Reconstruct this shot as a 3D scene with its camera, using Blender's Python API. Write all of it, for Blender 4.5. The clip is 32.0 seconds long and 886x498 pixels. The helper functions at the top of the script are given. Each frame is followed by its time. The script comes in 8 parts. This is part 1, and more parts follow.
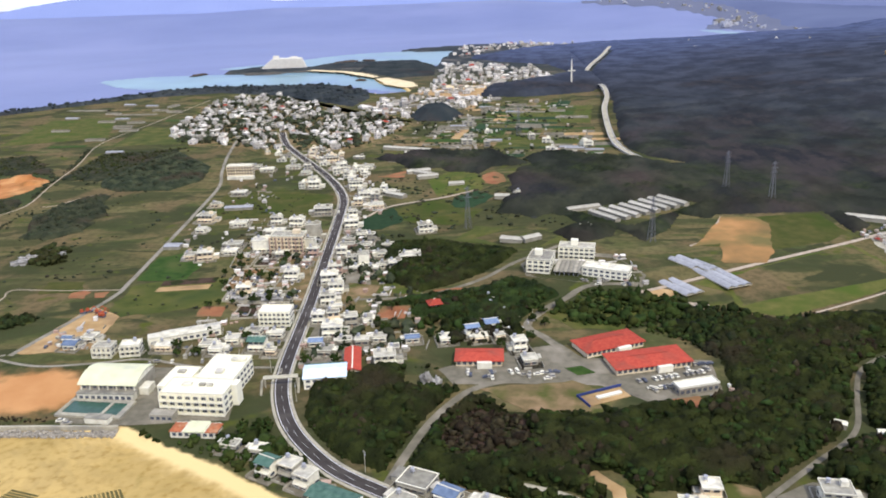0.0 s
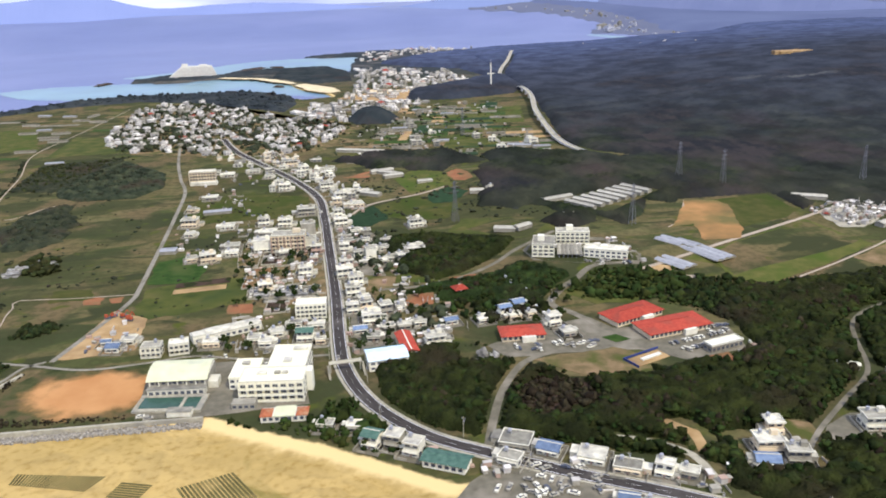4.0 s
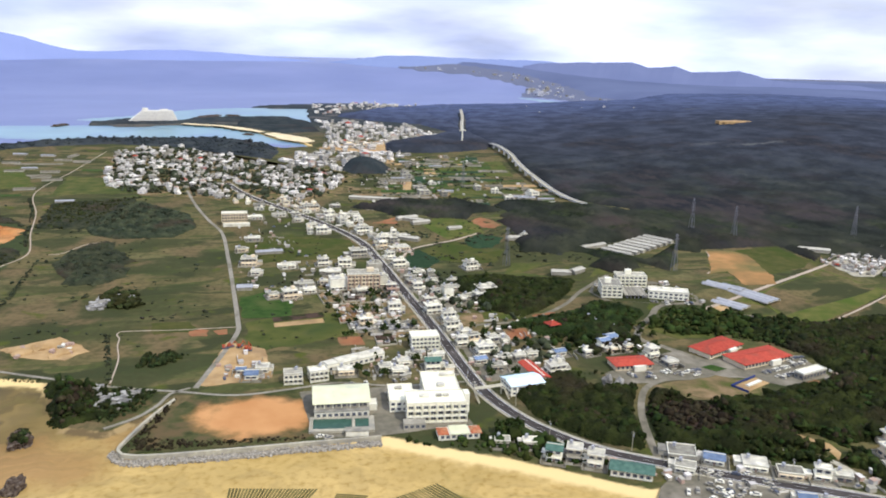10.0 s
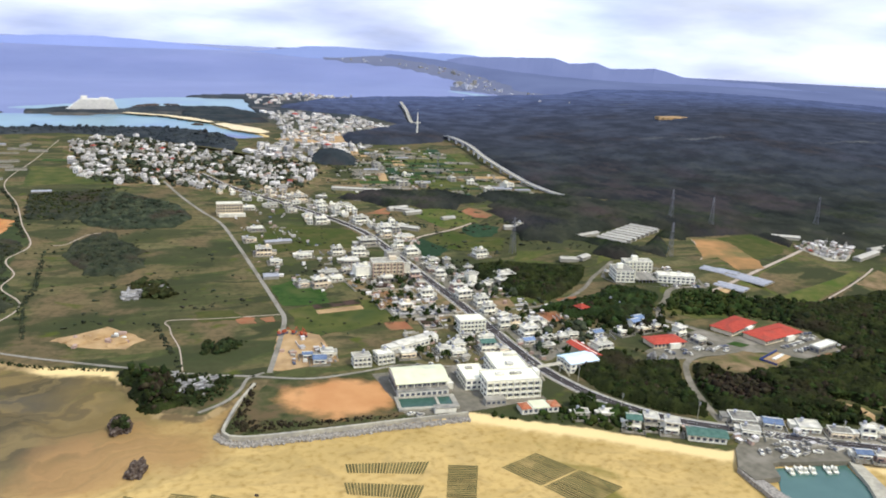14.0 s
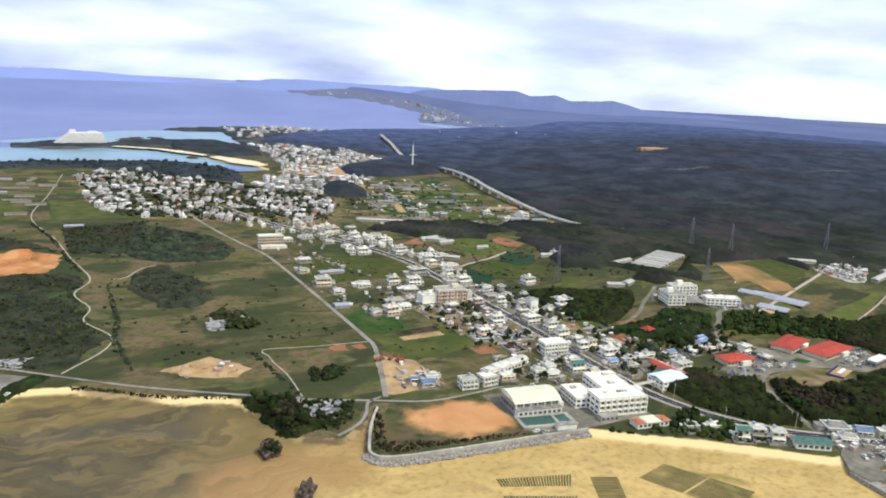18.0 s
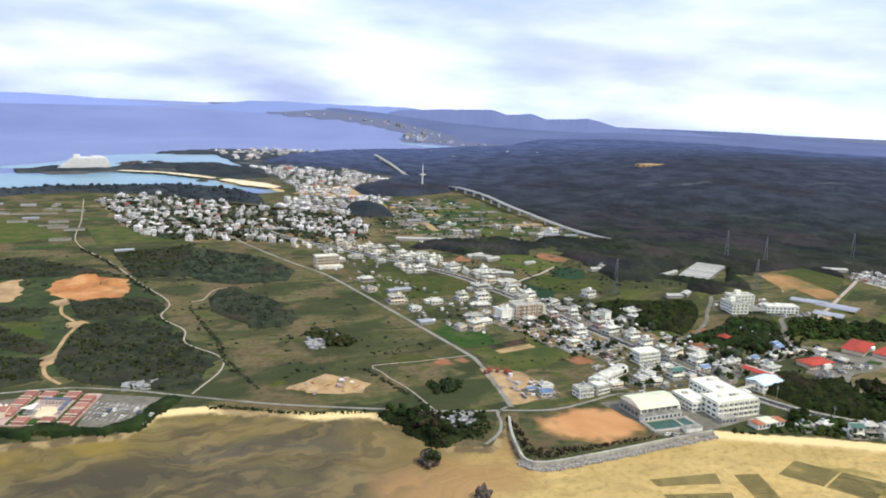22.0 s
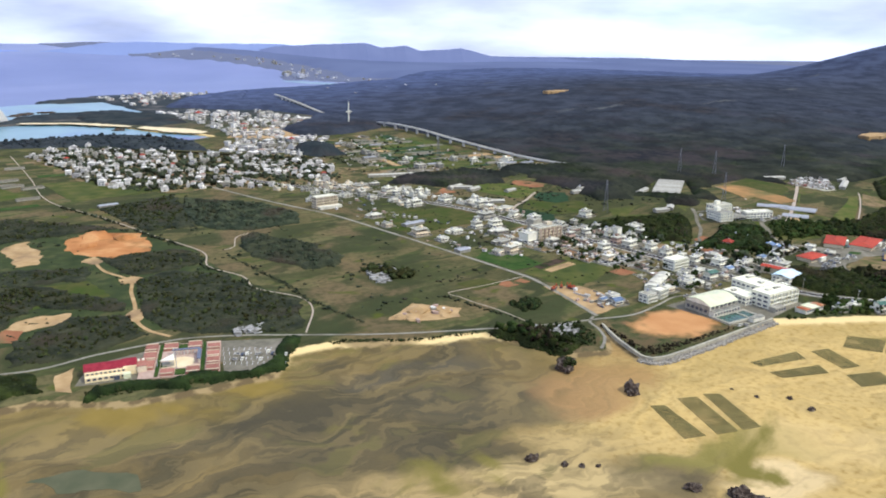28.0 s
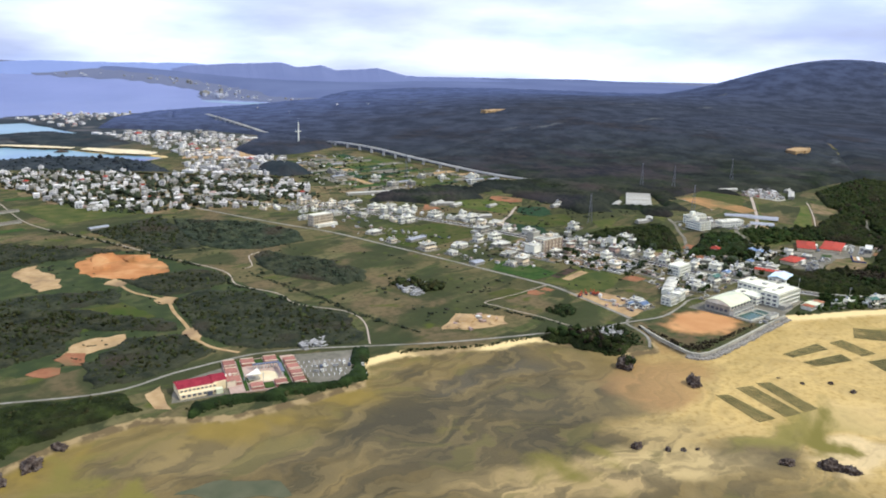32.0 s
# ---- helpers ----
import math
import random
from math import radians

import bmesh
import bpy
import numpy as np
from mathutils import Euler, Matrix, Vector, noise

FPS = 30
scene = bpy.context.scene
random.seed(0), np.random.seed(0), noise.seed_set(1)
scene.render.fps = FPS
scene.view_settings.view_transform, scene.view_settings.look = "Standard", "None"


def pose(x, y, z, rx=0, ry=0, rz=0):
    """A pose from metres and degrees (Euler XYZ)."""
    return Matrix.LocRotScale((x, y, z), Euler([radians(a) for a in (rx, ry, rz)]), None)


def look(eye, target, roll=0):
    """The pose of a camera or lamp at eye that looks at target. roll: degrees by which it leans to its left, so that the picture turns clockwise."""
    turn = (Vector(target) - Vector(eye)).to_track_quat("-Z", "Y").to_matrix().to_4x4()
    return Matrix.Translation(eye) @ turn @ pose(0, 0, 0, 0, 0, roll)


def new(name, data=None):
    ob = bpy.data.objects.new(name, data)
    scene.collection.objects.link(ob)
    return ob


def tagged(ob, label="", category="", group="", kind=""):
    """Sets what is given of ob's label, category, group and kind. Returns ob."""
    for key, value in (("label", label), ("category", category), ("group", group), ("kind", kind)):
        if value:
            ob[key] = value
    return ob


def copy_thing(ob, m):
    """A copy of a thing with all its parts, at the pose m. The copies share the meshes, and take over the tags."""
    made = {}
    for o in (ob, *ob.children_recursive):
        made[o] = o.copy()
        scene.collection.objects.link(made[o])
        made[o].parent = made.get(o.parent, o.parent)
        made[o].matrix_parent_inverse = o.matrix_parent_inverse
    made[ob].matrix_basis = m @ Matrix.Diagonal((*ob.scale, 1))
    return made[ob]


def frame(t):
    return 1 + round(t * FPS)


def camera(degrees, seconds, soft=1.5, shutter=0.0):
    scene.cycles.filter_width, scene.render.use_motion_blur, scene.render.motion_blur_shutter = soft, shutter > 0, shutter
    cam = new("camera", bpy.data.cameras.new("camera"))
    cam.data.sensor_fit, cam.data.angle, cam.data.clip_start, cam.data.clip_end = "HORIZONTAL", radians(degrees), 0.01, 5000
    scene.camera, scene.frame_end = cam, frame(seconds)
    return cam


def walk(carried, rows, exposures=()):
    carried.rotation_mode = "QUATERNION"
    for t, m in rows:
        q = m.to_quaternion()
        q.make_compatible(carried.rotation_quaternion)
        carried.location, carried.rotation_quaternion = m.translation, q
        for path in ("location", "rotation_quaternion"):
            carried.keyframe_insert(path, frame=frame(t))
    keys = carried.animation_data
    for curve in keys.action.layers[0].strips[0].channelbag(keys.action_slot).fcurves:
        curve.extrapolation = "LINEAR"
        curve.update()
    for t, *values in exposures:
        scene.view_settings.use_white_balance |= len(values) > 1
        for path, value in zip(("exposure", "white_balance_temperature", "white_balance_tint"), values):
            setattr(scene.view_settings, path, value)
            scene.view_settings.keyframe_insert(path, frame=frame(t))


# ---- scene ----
cam = camera(57.2, 32.0, soft=1.9)
METRES, EYE, TILT, LEAN, TURN = 829.0, 204.0, 0.0, 0.0, 0.0
PATH = [
    (0, (0.187, 2.203, 206.178), (0.172, 4.096, 205.533), -1.9),
    (0.5, (-11.65, -1.564, 206.959), (-11.614, 0.329, 206.315), -2.1),
    (1, (-23.99, -4.915, 207.995), (-23.9, -3.024, 207.35), -1.9),
    (1.5, (-34.539, -8.717, 208.041), (-34.408, -6.826, 207.401), -1.9),
    (2, (-46.951, -12.676, 208.109), (-46.778, -10.785, 207.48), -1.8),
    (2.5, (-58.093, -16.447, 207.468), (-57.882, -14.557, 206.849), -1.7),
    (4.5, (-105.445, -25.2, 207.346), (-105.16, -23.327, 206.705), -1.7),
    (5, (-116.965, -26.85, 207.888), (-116.676, -24.975, 207.255), -1.3),
    (5.5, (-129.652, -28.45, 207.708), (-129.341, -26.57, 207.098), -1.1),
    (6, (-141.601, -29.952, 207.688), (-141.26, -28.073, 207.094), -0.6),
    (6.5, (-153.495, -31.321, 208.11), (-153.123, -29.443, 207.532), -0.1),
    (7, (-165.213, -32.022, 207.805), (-164.81, -30.144, 207.251), 0.6),
    (7.5, (-177.558, -32.977, 207.826), (-177.11, -31.105, 207.285), 1.2),
    (8, (-189.685, -33.767, 207.95), (-189.199, -31.901, 207.417), 1.2),
    (8.5, (-202.346, -34.351, 208.416), (-201.835, -32.49, 207.893), 1.2),
    (9, (-215.427, -35.107, 208.346), (-214.904, -33.246, 207.831), 1.3),
    (9.5, (-226.745, -36.231, 208.423), (-226.228, -34.366, 207.92), 1.4),
    (10, (-239.946, -36.05, 208.41), (-239.415, -34.19, 207.903), 1.5),
    (10.5, (-252.042, -36.434, 208.476), (-251.488, -34.584, 207.957), 1.2),
    (11, (-264.337, -36.241, 208.809), (-263.756, -34.401, 208.283), 1.0),
    (11.5, (-277.26, -35.48, 208.761), (-276.646, -33.651, 208.237), 1.4),
    (12, (-289.937, -34.836, 209.026), (-289.289, -33.019, 208.499), 1.5),
    (12.5, (-303.16, -33.877, 209.216), (-302.48, -32.074, 208.682), 1.6),
    (13, (-315.598, -32.734, 208.714), (-314.895, -30.939, 208.181), 1.9),
    (13.5, (-327.239, -31.093, 208.026), (-326.516, -29.303, 207.502), 2.4),
    (15.5, (-379.017, -24.233, 208.103), (-378.192, -22.481, 207.605), 3.4),
    (16, (-391.88, -22.708, 208.122), (-391.033, -20.963, 207.634), 3.1),
    (16.5, (-404.808, -20.139, 207.649), (-403.943, -18.399, 207.175), 3.1),
    (17, (-417.544, -17.628, 207.78), (-416.67, -15.89, 207.315), 3.2),
    (17.5, (-430.584, -15.345, 207.764), (-429.711, -13.604, 207.312), 3.1),
    (18, (-443.163, -13.073, 207.764), (-442.292, -11.327, 207.327), 3.0),
    (18.5, (-456.823, -9.819, 207.386), (-455.946, -8.072, 206.963), 3.3),
    (19, (-469.958, -7.417, 207.741), (-469.067, -5.674, 207.332), 3.4),
    (19.5, (-482.526, -4.201, 207.882), (-481.621, -2.462, 207.485), 3.5),
    (20, (-495.408, -0.837, 207.662), (-494.49, 0.897, 207.271), 3.5),
    (20.5, (-507.607, 3.417, 206.659), (-506.675, 5.145, 206.277), 3.2),
    (21, (-520.945, 7.706, 206.375), (-519.997, 9.428, 206.007), 3.0),
    (21.5, (-533.374, 10.643, 206.577), (-532.419, 12.361, 206.208), 3.0),
    (22, (-546.598, 14.87, 206.198), (-545.637, 16.581, 205.81), 2.4),
    (22.5, (-559.976, 17.856, 207.136), (-558.997, 19.55, 206.722), 2.8),
    (23, (-572.177, 22.215, 206.82), (-571.185, 23.895, 206.38), 2.5),
    (23.5, (-585.495, 27.291, 206.694), (-584.487, 28.953, 206.223), 1.3),
    (24, (-598.403, 31.259, 206.611), (-597.377, 32.902, 206.116), 0.8),
    (24.5, (-611.08, 36.16, 206.749), (-610.031, 37.785, 206.239), 0.5),
    (25, (-623.818, 40.294, 207.015), (-622.746, 41.899, 206.492), 0.2),
    (25.5, (-637.243, 46.246, 206.755), (-636.142, 47.826, 206.215), 0.3),
    (27.5, (-689.183, 68.559, 207.0), (-687.972, 70.056, 206.459), 0.3),
    (28, (-701.804, 73.812, 207.382), (-700.568, 75.291, 206.847), 0.6),
    (28.5, (-714.303, 79.357, 207.696), (-713.044, 80.82, 207.174), 0.9),
    (29, (-727.895, 85.837, 208.192), (-726.61, 87.282, 207.682), 1.1),
    (29.5, (-740.465, 91.865, 208.188), (-739.158, 93.293, 207.686), 1.4),
    (30, (-753.23, 98.59, 208.465), (-751.898, 99.996, 207.968), 1.6),
    (30.5, (-765.704, 105.837, 208.742), (-764.346, 107.219, 208.245), 1.5),
    (31, (-778.197, 112.651, 208.853), (-776.817, 114.009, 208.356), 1.2),
    (31.5, (-790.77, 119.887, 208.659), (-789.368, 121.225, 208.165), 1.2),
    (32, (-802.969, 126.975, 209.313), (-801.546, 128.293, 208.825), 1.0),
]
walk(cam, [(t, look(eye, target, roll)) for t, eye, target, roll in PATH], [(0.0, 0.13, 6200, 18), (12.0, 0.13, 6170, 15), (22.0, 0.13, 6020, 14), (32.0, 0.12, 5960, 14)])

# ---- light ----
SUN_EL, SUN_AZ = 50.0, 150.0
world = bpy.data.worlds.new("sky")
scene.world = world
world.use_nodes = True
wn, wl = world.node_tree.nodes, world.node_tree.links
wn.clear()
sky = wn.new("ShaderNodeTexSky")
sky.sky_type, sky.sun_disc = "NISHITA", False
sky.sun_elevation, sky.sun_rotation = radians(SUN_EL), radians(SUN_AZ)
sky.dust_density, sky.ozone_density = 1.6, 2.0
wco = wn.new("ShaderNodeTexCoord")
wmap = wn.new("ShaderNodeMapping")
wmap.inputs["Scale"].default_value = (1.0, 1.0, 4.2)
cl = wn.new("ShaderNodeTexNoise")
cl.inputs["Scale"].default_value, cl.inputs["Detail"].default_value, cl.inputs["Roughness"].default_value = 2.6, 6.0, 0.5
ramp = wn.new("ShaderNodeMapRange")
ramp.inputs["From Min"].default_value, ramp.inputs["From Max"].default_value = 0.36, 0.62
ramp.inputs["To Min"].default_value = 0.45
cloud_tone = wn.new("ShaderNodeTexNoise")
cloud_tone.inputs["Scale"].default_value, cloud_tone.inputs["Detail"].default_value = 5.0, 7.0
cloud_shade = wn.new("ShaderNodeMapRange")
cloud_shade.inputs["From Min"].default_value, cloud_shade.inputs["From Max"].default_value = 0.34, 0.60
tone = wn.new("ShaderNodeMix")
tone.data_type = "RGBA"
tone.inputs["A"].default_value, tone.inputs["B"].default_value = (7.5, 8.9, 13.2, 1), (11.0, 11.9, 14.3, 1)
wmix = wn.new("ShaderNodeMix")
wmix.data_type = "RGBA"
bg = wn.new("ShaderNodeBackground")
bg.inputs["Strength"].default_value = 0.1
wout = wn.new("ShaderNodeOutputWorld")
wl.new(wco.outputs["Generated"], wmap.inputs["Vector"])
wl.new(wmap.outputs["Vector"], cl.inputs["Vector"])
wl.new(wmap.outputs["Vector"], cloud_tone.inputs["Vector"])
wl.new(cl.outputs["Fac"], ramp.inputs["Value"])
wl.new(ramp.outputs["Result"], wmix.inputs["Factor"])
wl.new(cloud_tone.outputs["Fac"], cloud_shade.inputs["Value"])
wl.new(cloud_shade.outputs["Result"], tone.inputs["Factor"])
wl.new(sky.outputs["Color"], wmix.inputs["A"])
wl.new(tone.outputs["Result"], wmix.inputs["B"])
wl.new(wmix.outputs["Result"], bg.inputs["Color"])
wl.new(bg.outputs["Background"], wout.inputs["Surface"])
sun = new("sun", bpy.data.lights.new("sun", "SUN"))
sun.data.energy, sun.data.angle, sun.data.color = 3.0, radians(3.0), (1.0, 0.925, 0.745)
sun_from = Vector((math.sin(radians(SUN_AZ)) * math.cos(radians(SUN_EL)), math.cos(radians(SUN_AZ)) * math.cos(radians(SUN_EL)), math.sin(radians(SUN_EL))))
sun.matrix_world = look(sun_from * 300, (0, 0, 0))
scene.view_settings.exposure = 0.0

# ---- materials ----
def material(name, stops, scale=0.2, detail=6.0, rough=0.85, second=None, second_scale=0.02, bump=0.0, bump_scale=1.0,
             per_object=0.0, metal=0.0, spec=None, stretch=(1, 1, 1), distort=0.0):
    """A surface with grain (stops: two to four colours) and, over it, larger stains (second: colour and share)."""
    m = bpy.data.materials.new(name)
    m.use_nodes = True
    n, l = m.node_tree.nodes, m.node_tree.links
    b = n["Principled BSDF"]
    b.inputs["Roughness"].default_value, b.inputs["Metallic"].default_value = rough, metal
    b.inputs["Specular IOR Level"].default_value = (0.04 if rough >= 0.8 else 0.3) if spec is None else spec
    geo = n.new("ShaderNodeNewGeometry")
    mp = n.new("ShaderNodeMapping")
    mp.inputs["Scale"].default_value = stretch
    l.new(geo.outputs["Position"], mp.inputs["Vector"])
    t = n.new("ShaderNodeTexNoise")
    t.inputs["Scale"].default_value, t.inputs["Detail"].default_value, t.inputs["Distortion"].default_value = scale, detail, distort
    l.new(mp.outputs["Vector"], t.inputs["Vector"])
    r = n.new("ShaderNodeValToRGB")
    while len(r.color_ramp.elements) < len(stops):
        r.color_ramp.elements.new(0.5)
    for k, c in enumerate(stops):
        r.color_ramp.elements[k].position = 0.30 + 0.40 * k / max(1, len(stops) - 1)
        r.color_ramp.elements[k].color = (*c, 1)
    l.new(t.outputs["Fac"], r.inputs["Fac"])
    out = r.outputs["Color"]
    if second:
        colour, lo, hi = second
        s = n.new("ShaderNodeTexNoise")
        s.inputs["Scale"].default_value, s.inputs["Detail"].default_value = second_scale, 4.0
        l.new(mp.outputs["Vector"], s.inputs["Vector"])
        g = n.new("ShaderNodeMapRange")
        g.inputs["From Min"].default_value, g.inputs["From Max"].default_value = lo, hi
        l.new(s.outputs["Fac"], g.inputs["Value"])
        x = n.new("ShaderNodeMix")
        x.data_type = "RGBA"
        x.inputs["B"].default_value = (*colour, 1)
        l.new(g.outputs["Result"], x.inputs["Factor"])
        l.new(out, x.inputs["A"])
        out = x.outputs["Result"]
    if per_object:
        info = n.new("ShaderNodeObjectInfo")
        hsv = n.new("ShaderNodeHueSaturation")
        v = n.new("ShaderNodeMapRange")
        v.inputs["To Min"].default_value, v.inputs["To Max"].default_value = 1 - per_object, 1 + per_object * 0.5
        l.new(info.outputs["Random"], v.inputs["Value"])
        l.new(v.outputs["Result"], hsv.inputs["Value"])
        l.new(out, hsv.inputs["Color"])
        out = hsv.outputs["Color"]
    l.new(out, b.inputs["Base Color"])
    if bump:
        bt = n.new("ShaderNodeTexNoise")
        bt.inputs["Scale"].default_value, bt.inputs["Detail"].default_value = bump_scale, 5.0
        l.new(geo.outputs["Position"], bt.inputs["Vector"])
        bp = n.new("ShaderNodeBump")
        bp.inputs["Strength"].default_value, bp.inputs["Distance"].default_value = 1.0, bump
        l.new(bt.outputs["Fac"], bp.inputs["Height"])
        l.new(bp.outputs["Normal"], b.inputs["Normal"])
    return m


def leaves(name, dark, mid, light, scale=0.35, dry=None, spread=0.38, bump=(0.5, 0.9), spec=0.03):
    """Foliage: colour varies within a crown and from crown to crown."""
    m = material(name, [dark, mid, light], scale=scale, rough=0.8, bump=bump[0], bump_scale=bump[1], spec=spec)
    n, l = m.node_tree.nodes, m.node_tree.links
    b = n["Principled BSDF"]
    geo = n.new("ShaderNodeNewGeometry")
    hsv = n.new("ShaderNodeHueSaturation")
    mr = n.new("ShaderNodeMapRange")
    mr.inputs["To Min"].default_value, mr.inputs["To Max"].default_value = 1 - spread, 1 + spread
    hr = n.new("ShaderNodeMapRange")
    hr.inputs["To Min"].default_value, hr.inputs["To Max"].default_value = 0.47, 0.53
    src = b.inputs["Base Color"].links[0].from_socket
    l.new(geo.outputs["Random Per Island"], mr.inputs["Value"])
    l.new(geo.outputs["Random Per Island"], hr.inputs["Value"])
    l.new(mr.outputs["Result"], hsv.inputs["Value"])
    l.new(hr.outputs["Result"], hsv.inputs["Hue"])
    l.new(src, hsv.inputs["Color"])
    out = hsv.outputs["Color"]
    if dry:
        s = n.new("ShaderNodeTexNoise")
        s.inputs["Scale"].default_value, s.inputs["Detail"].default_value = 0.018, 5.0
        l.new(geo.outputs["Position"], s.inputs["Vector"])
        g = n.new("ShaderNodeMapRange")
        g.inputs["From Min"].default_value, g.inputs["From Max"].default_value = 0.56, 0.70
        l.new(s.outputs["Fac"], g.inputs["Value"])
        x = n.new("ShaderNodeMix")
        x.data_type = "RGBA"
        x.inputs["B"].default_value = (*dry, 1)
        l.new(g.outputs["Result"], x.inputs["Factor"])
        l.new(out, x.inputs["A"])
        out = x.outputs["Result"]
    l.new(out, b.inputs["Base Color"])
    return m


M = {}
M["asphalt"] = material("asphalt", [(0.040, 0.036, 0.033), (0.066, 0.059, 0.051)], 0.5, second=((0.10, 0.09, 0.079), 0.5, 0.7), second_scale=0.05)
M["lot"] = material("car_park_asphalt", [(0.125, 0.115, 0.081), (0.185, 0.17, 0.121)], 0.25, second=((0.26, 0.235, 0.176), 0.5, 0.7), second_scale=0.06)
M["concrete"] = material("concrete", [(0.32, 0.30, 0.220), (0.45, 0.42, 0.308)], 0.4, second=((0.25, 0.24, 0.194), 0.52, 0.7), second_scale=0.08)
M["old_concrete"] = material("weathered_concrete", [(0.20, 0.185, 0.14), (0.30, 0.28, 0.215)], 0.3, second=((0.15, 0.14, 0.10), 0.5, 0.68), second_scale=0.05)
M["pale_concrete"] = material("pale_concrete", [(0.46, 0.45, 0.41), (0.60, 0.585, 0.53)], 0.3, second=((0.34, 0.33, 0.30), 0.52, 0.7), second_scale=0.05)
M["seawall"] = material("seawall_stone", [(0.14, 0.130, 0.105), (0.27, 0.25, 0.20), (0.40, 0.37, 0.30)], 0.9, bump=0.3, bump_scale=1.0)
M["paint"] = material("white_road_paint", [(0.7, 0.7, 0.68), (0.8, 0.8, 0.78)], 0.6)
M["wall"] = material("white_wall", [(0.64, 0.615, 0.48), (0.82, 0.80, 0.64)], 0.35, second=((0.45, 0.43, 0.352), 0.58, 0.8), second_scale=0.12, per_object=0.24)
M["school"] = material("school_wall", [(0.74, 0.72, 0.56), (0.82, 0.80, 0.63)], 0.3, second=((0.58, 0.56, 0.44), 0.6, 0.85), second_scale=0.1)
M["roof"] = material("flat_roof", [(0.42, 0.40, 0.31), (0.74, 0.715, 0.56)], 0.3, second=((0.34, 0.33, 0.290), 0.5, 0.7), second_scale=0.12, per_object=0.62)
M["cream"] = material("cream_wall", [(0.62, 0.52, 0.352), (0.74, 0.64, 0.440)], 0.3, per_object=0.2)
M["buff"] = material("buff_wall", [(0.68, 0.55, 0.31), (0.80, 0.67, 0.40)], 0.3)
M["brown"] = material("brown_wall", [(0.34, 0.24, 0.18), (0.46, 0.34, 0.26)], 0.3, per_object=0.3)
M["greywall"] = material("grey_wall", [(0.26, 0.245, 0.189), (0.39, 0.37, 0.290)], 0.3, per_object=0.3)
M["yellowroof"] = material("pale_roof", [(0.56, 0.57, 0.35), (0.68, 0.69, 0.44)], 0.15, second=((0.48, 0.50, 0.36), 0.55, 0.8), second_scale=0.1, rough=0.6)
M["blueroof"] = material("pale_blue_roof", [(0.52, 0.66, 0.72), (0.68, 0.80, 0.84)], 0.2, rough=0.5)
M["redroof"] = material("red_tile_roof", [(0.32, 0.052, 0.034), (0.44, 0.082, 0.050)], 0.5, second=((0.25, 0.070, 0.048), 0.5, 0.75), second_scale=0.1, per_object=0.2)
M["orange_tile"] = material("orange_tile_roof", [(0.30, 0.095, 0.045), (0.44, 0.16, 0.075)], 0.6, second=((0.40, 0.26, 0.14), 0.5, 0.7), second_scale=0.2)
M["creamroof"] = material("cream_roof", [(0.78, 0.76, 0.54), (0.85, 0.83, 0.61)], 0.25, second=((0.66, 0.64, 0.50), 0.55, 0.8), second_scale=0.1)
M["brownsoil"] = material("brown_soil", [(0.040, 0.026, 0.018), (0.072, 0.048, 0.034)], 0.2, second=((0.022, 0.028, 0.009), 0.48, 0.58), second_scale=0.12)
M["brick"] = material("terrace_brick", [(0.28, 0.12, 0.085), (0.38, 0.18, 0.13)], 0.6, per_object=0.25)
M["crimson"] = material("crimson_roof", [(0.20, 0.022, 0.032), (0.29, 0.036, 0.048)], 0.4)
M["navy"] = material("navy_fence", [(0.03, 0.045, 0.14), (0.05, 0.07, 0.20)], 0.4)
M["blue"] = material("blue_sheet", [(0.12, 0.17, 0.26), (0.20, 0.27, 0.37)], 0.4, per_object=0.3)
M["greenroof"] = material("green_roof", [(0.050, 0.105, 0.080), (0.095, 0.17, 0.13)], 0.4, per_object=0.3)
M["glass"] = material("window_glass", [(0.05, 0.06, 0.08), (0.10, 0.11, 0.13)], 0.6, rough=0.15, spec=0.6)
M["metal"] = material("galvanised_steel", [(0.32, 0.33, 0.35), (0.45, 0.46, 0.48)], 0.5, rough=0.5, metal=0.3)
M["dull_steel"] = material("weathered_steel", [(0.12, 0.125, 0.135), (0.19, 0.195, 0.21)], 0.5, rough=0.6)
M["sheet"] = material("greenhouse_sheet", [(0.25, 0.26, 0.265), (0.36, 0.37, 0.37)], 0.4, rough=0.55, per_object=0.2)
M["shed"] = material("shed_roof", [(0.58, 0.58, 0.484), (0.74, 0.74, 0.616)], 0.3, rough=0.6, per_object=0.15)
M["cream_sheet"] = material("cream_sheet_roof", [(0.36, 0.345, 0.27), (0.48, 0.46, 0.37)], 0.3, rough=0.7, per_object=0.15)
M["pool"] = material("pool_water", [(0.022, 0.066, 0.043), (0.036, 0.094, 0.062)], 0.3, rough=0.25, spec=0.3)
M["soil"] = material("orange_soil", [(0.28, 0.11, 0.035), (0.44, 0.20, 0.07), (0.58, 0.34, 0.14)], 0.03, second=((0.13, 0.085, 0.03), 0.52, 0.72), second_scale=0.035)
M["ploughed"] = material("ploughed_earth", [(0.15, 0.11, 0.045), (0.29, 0.165, 0.062), (0.42, 0.225, 0.085)], 0.035, second=((0.15, 0.125, 0.045), 0.46, 0.62), second_scale=0.022)
M["redsoil"] = material("red_soil", [(0.22, 0.090, 0.042), (0.33, 0.150, 0.072)], 0.1, second=((0.17, 0.115, 0.052), 0.46, 0.62), second_scale=0.05)
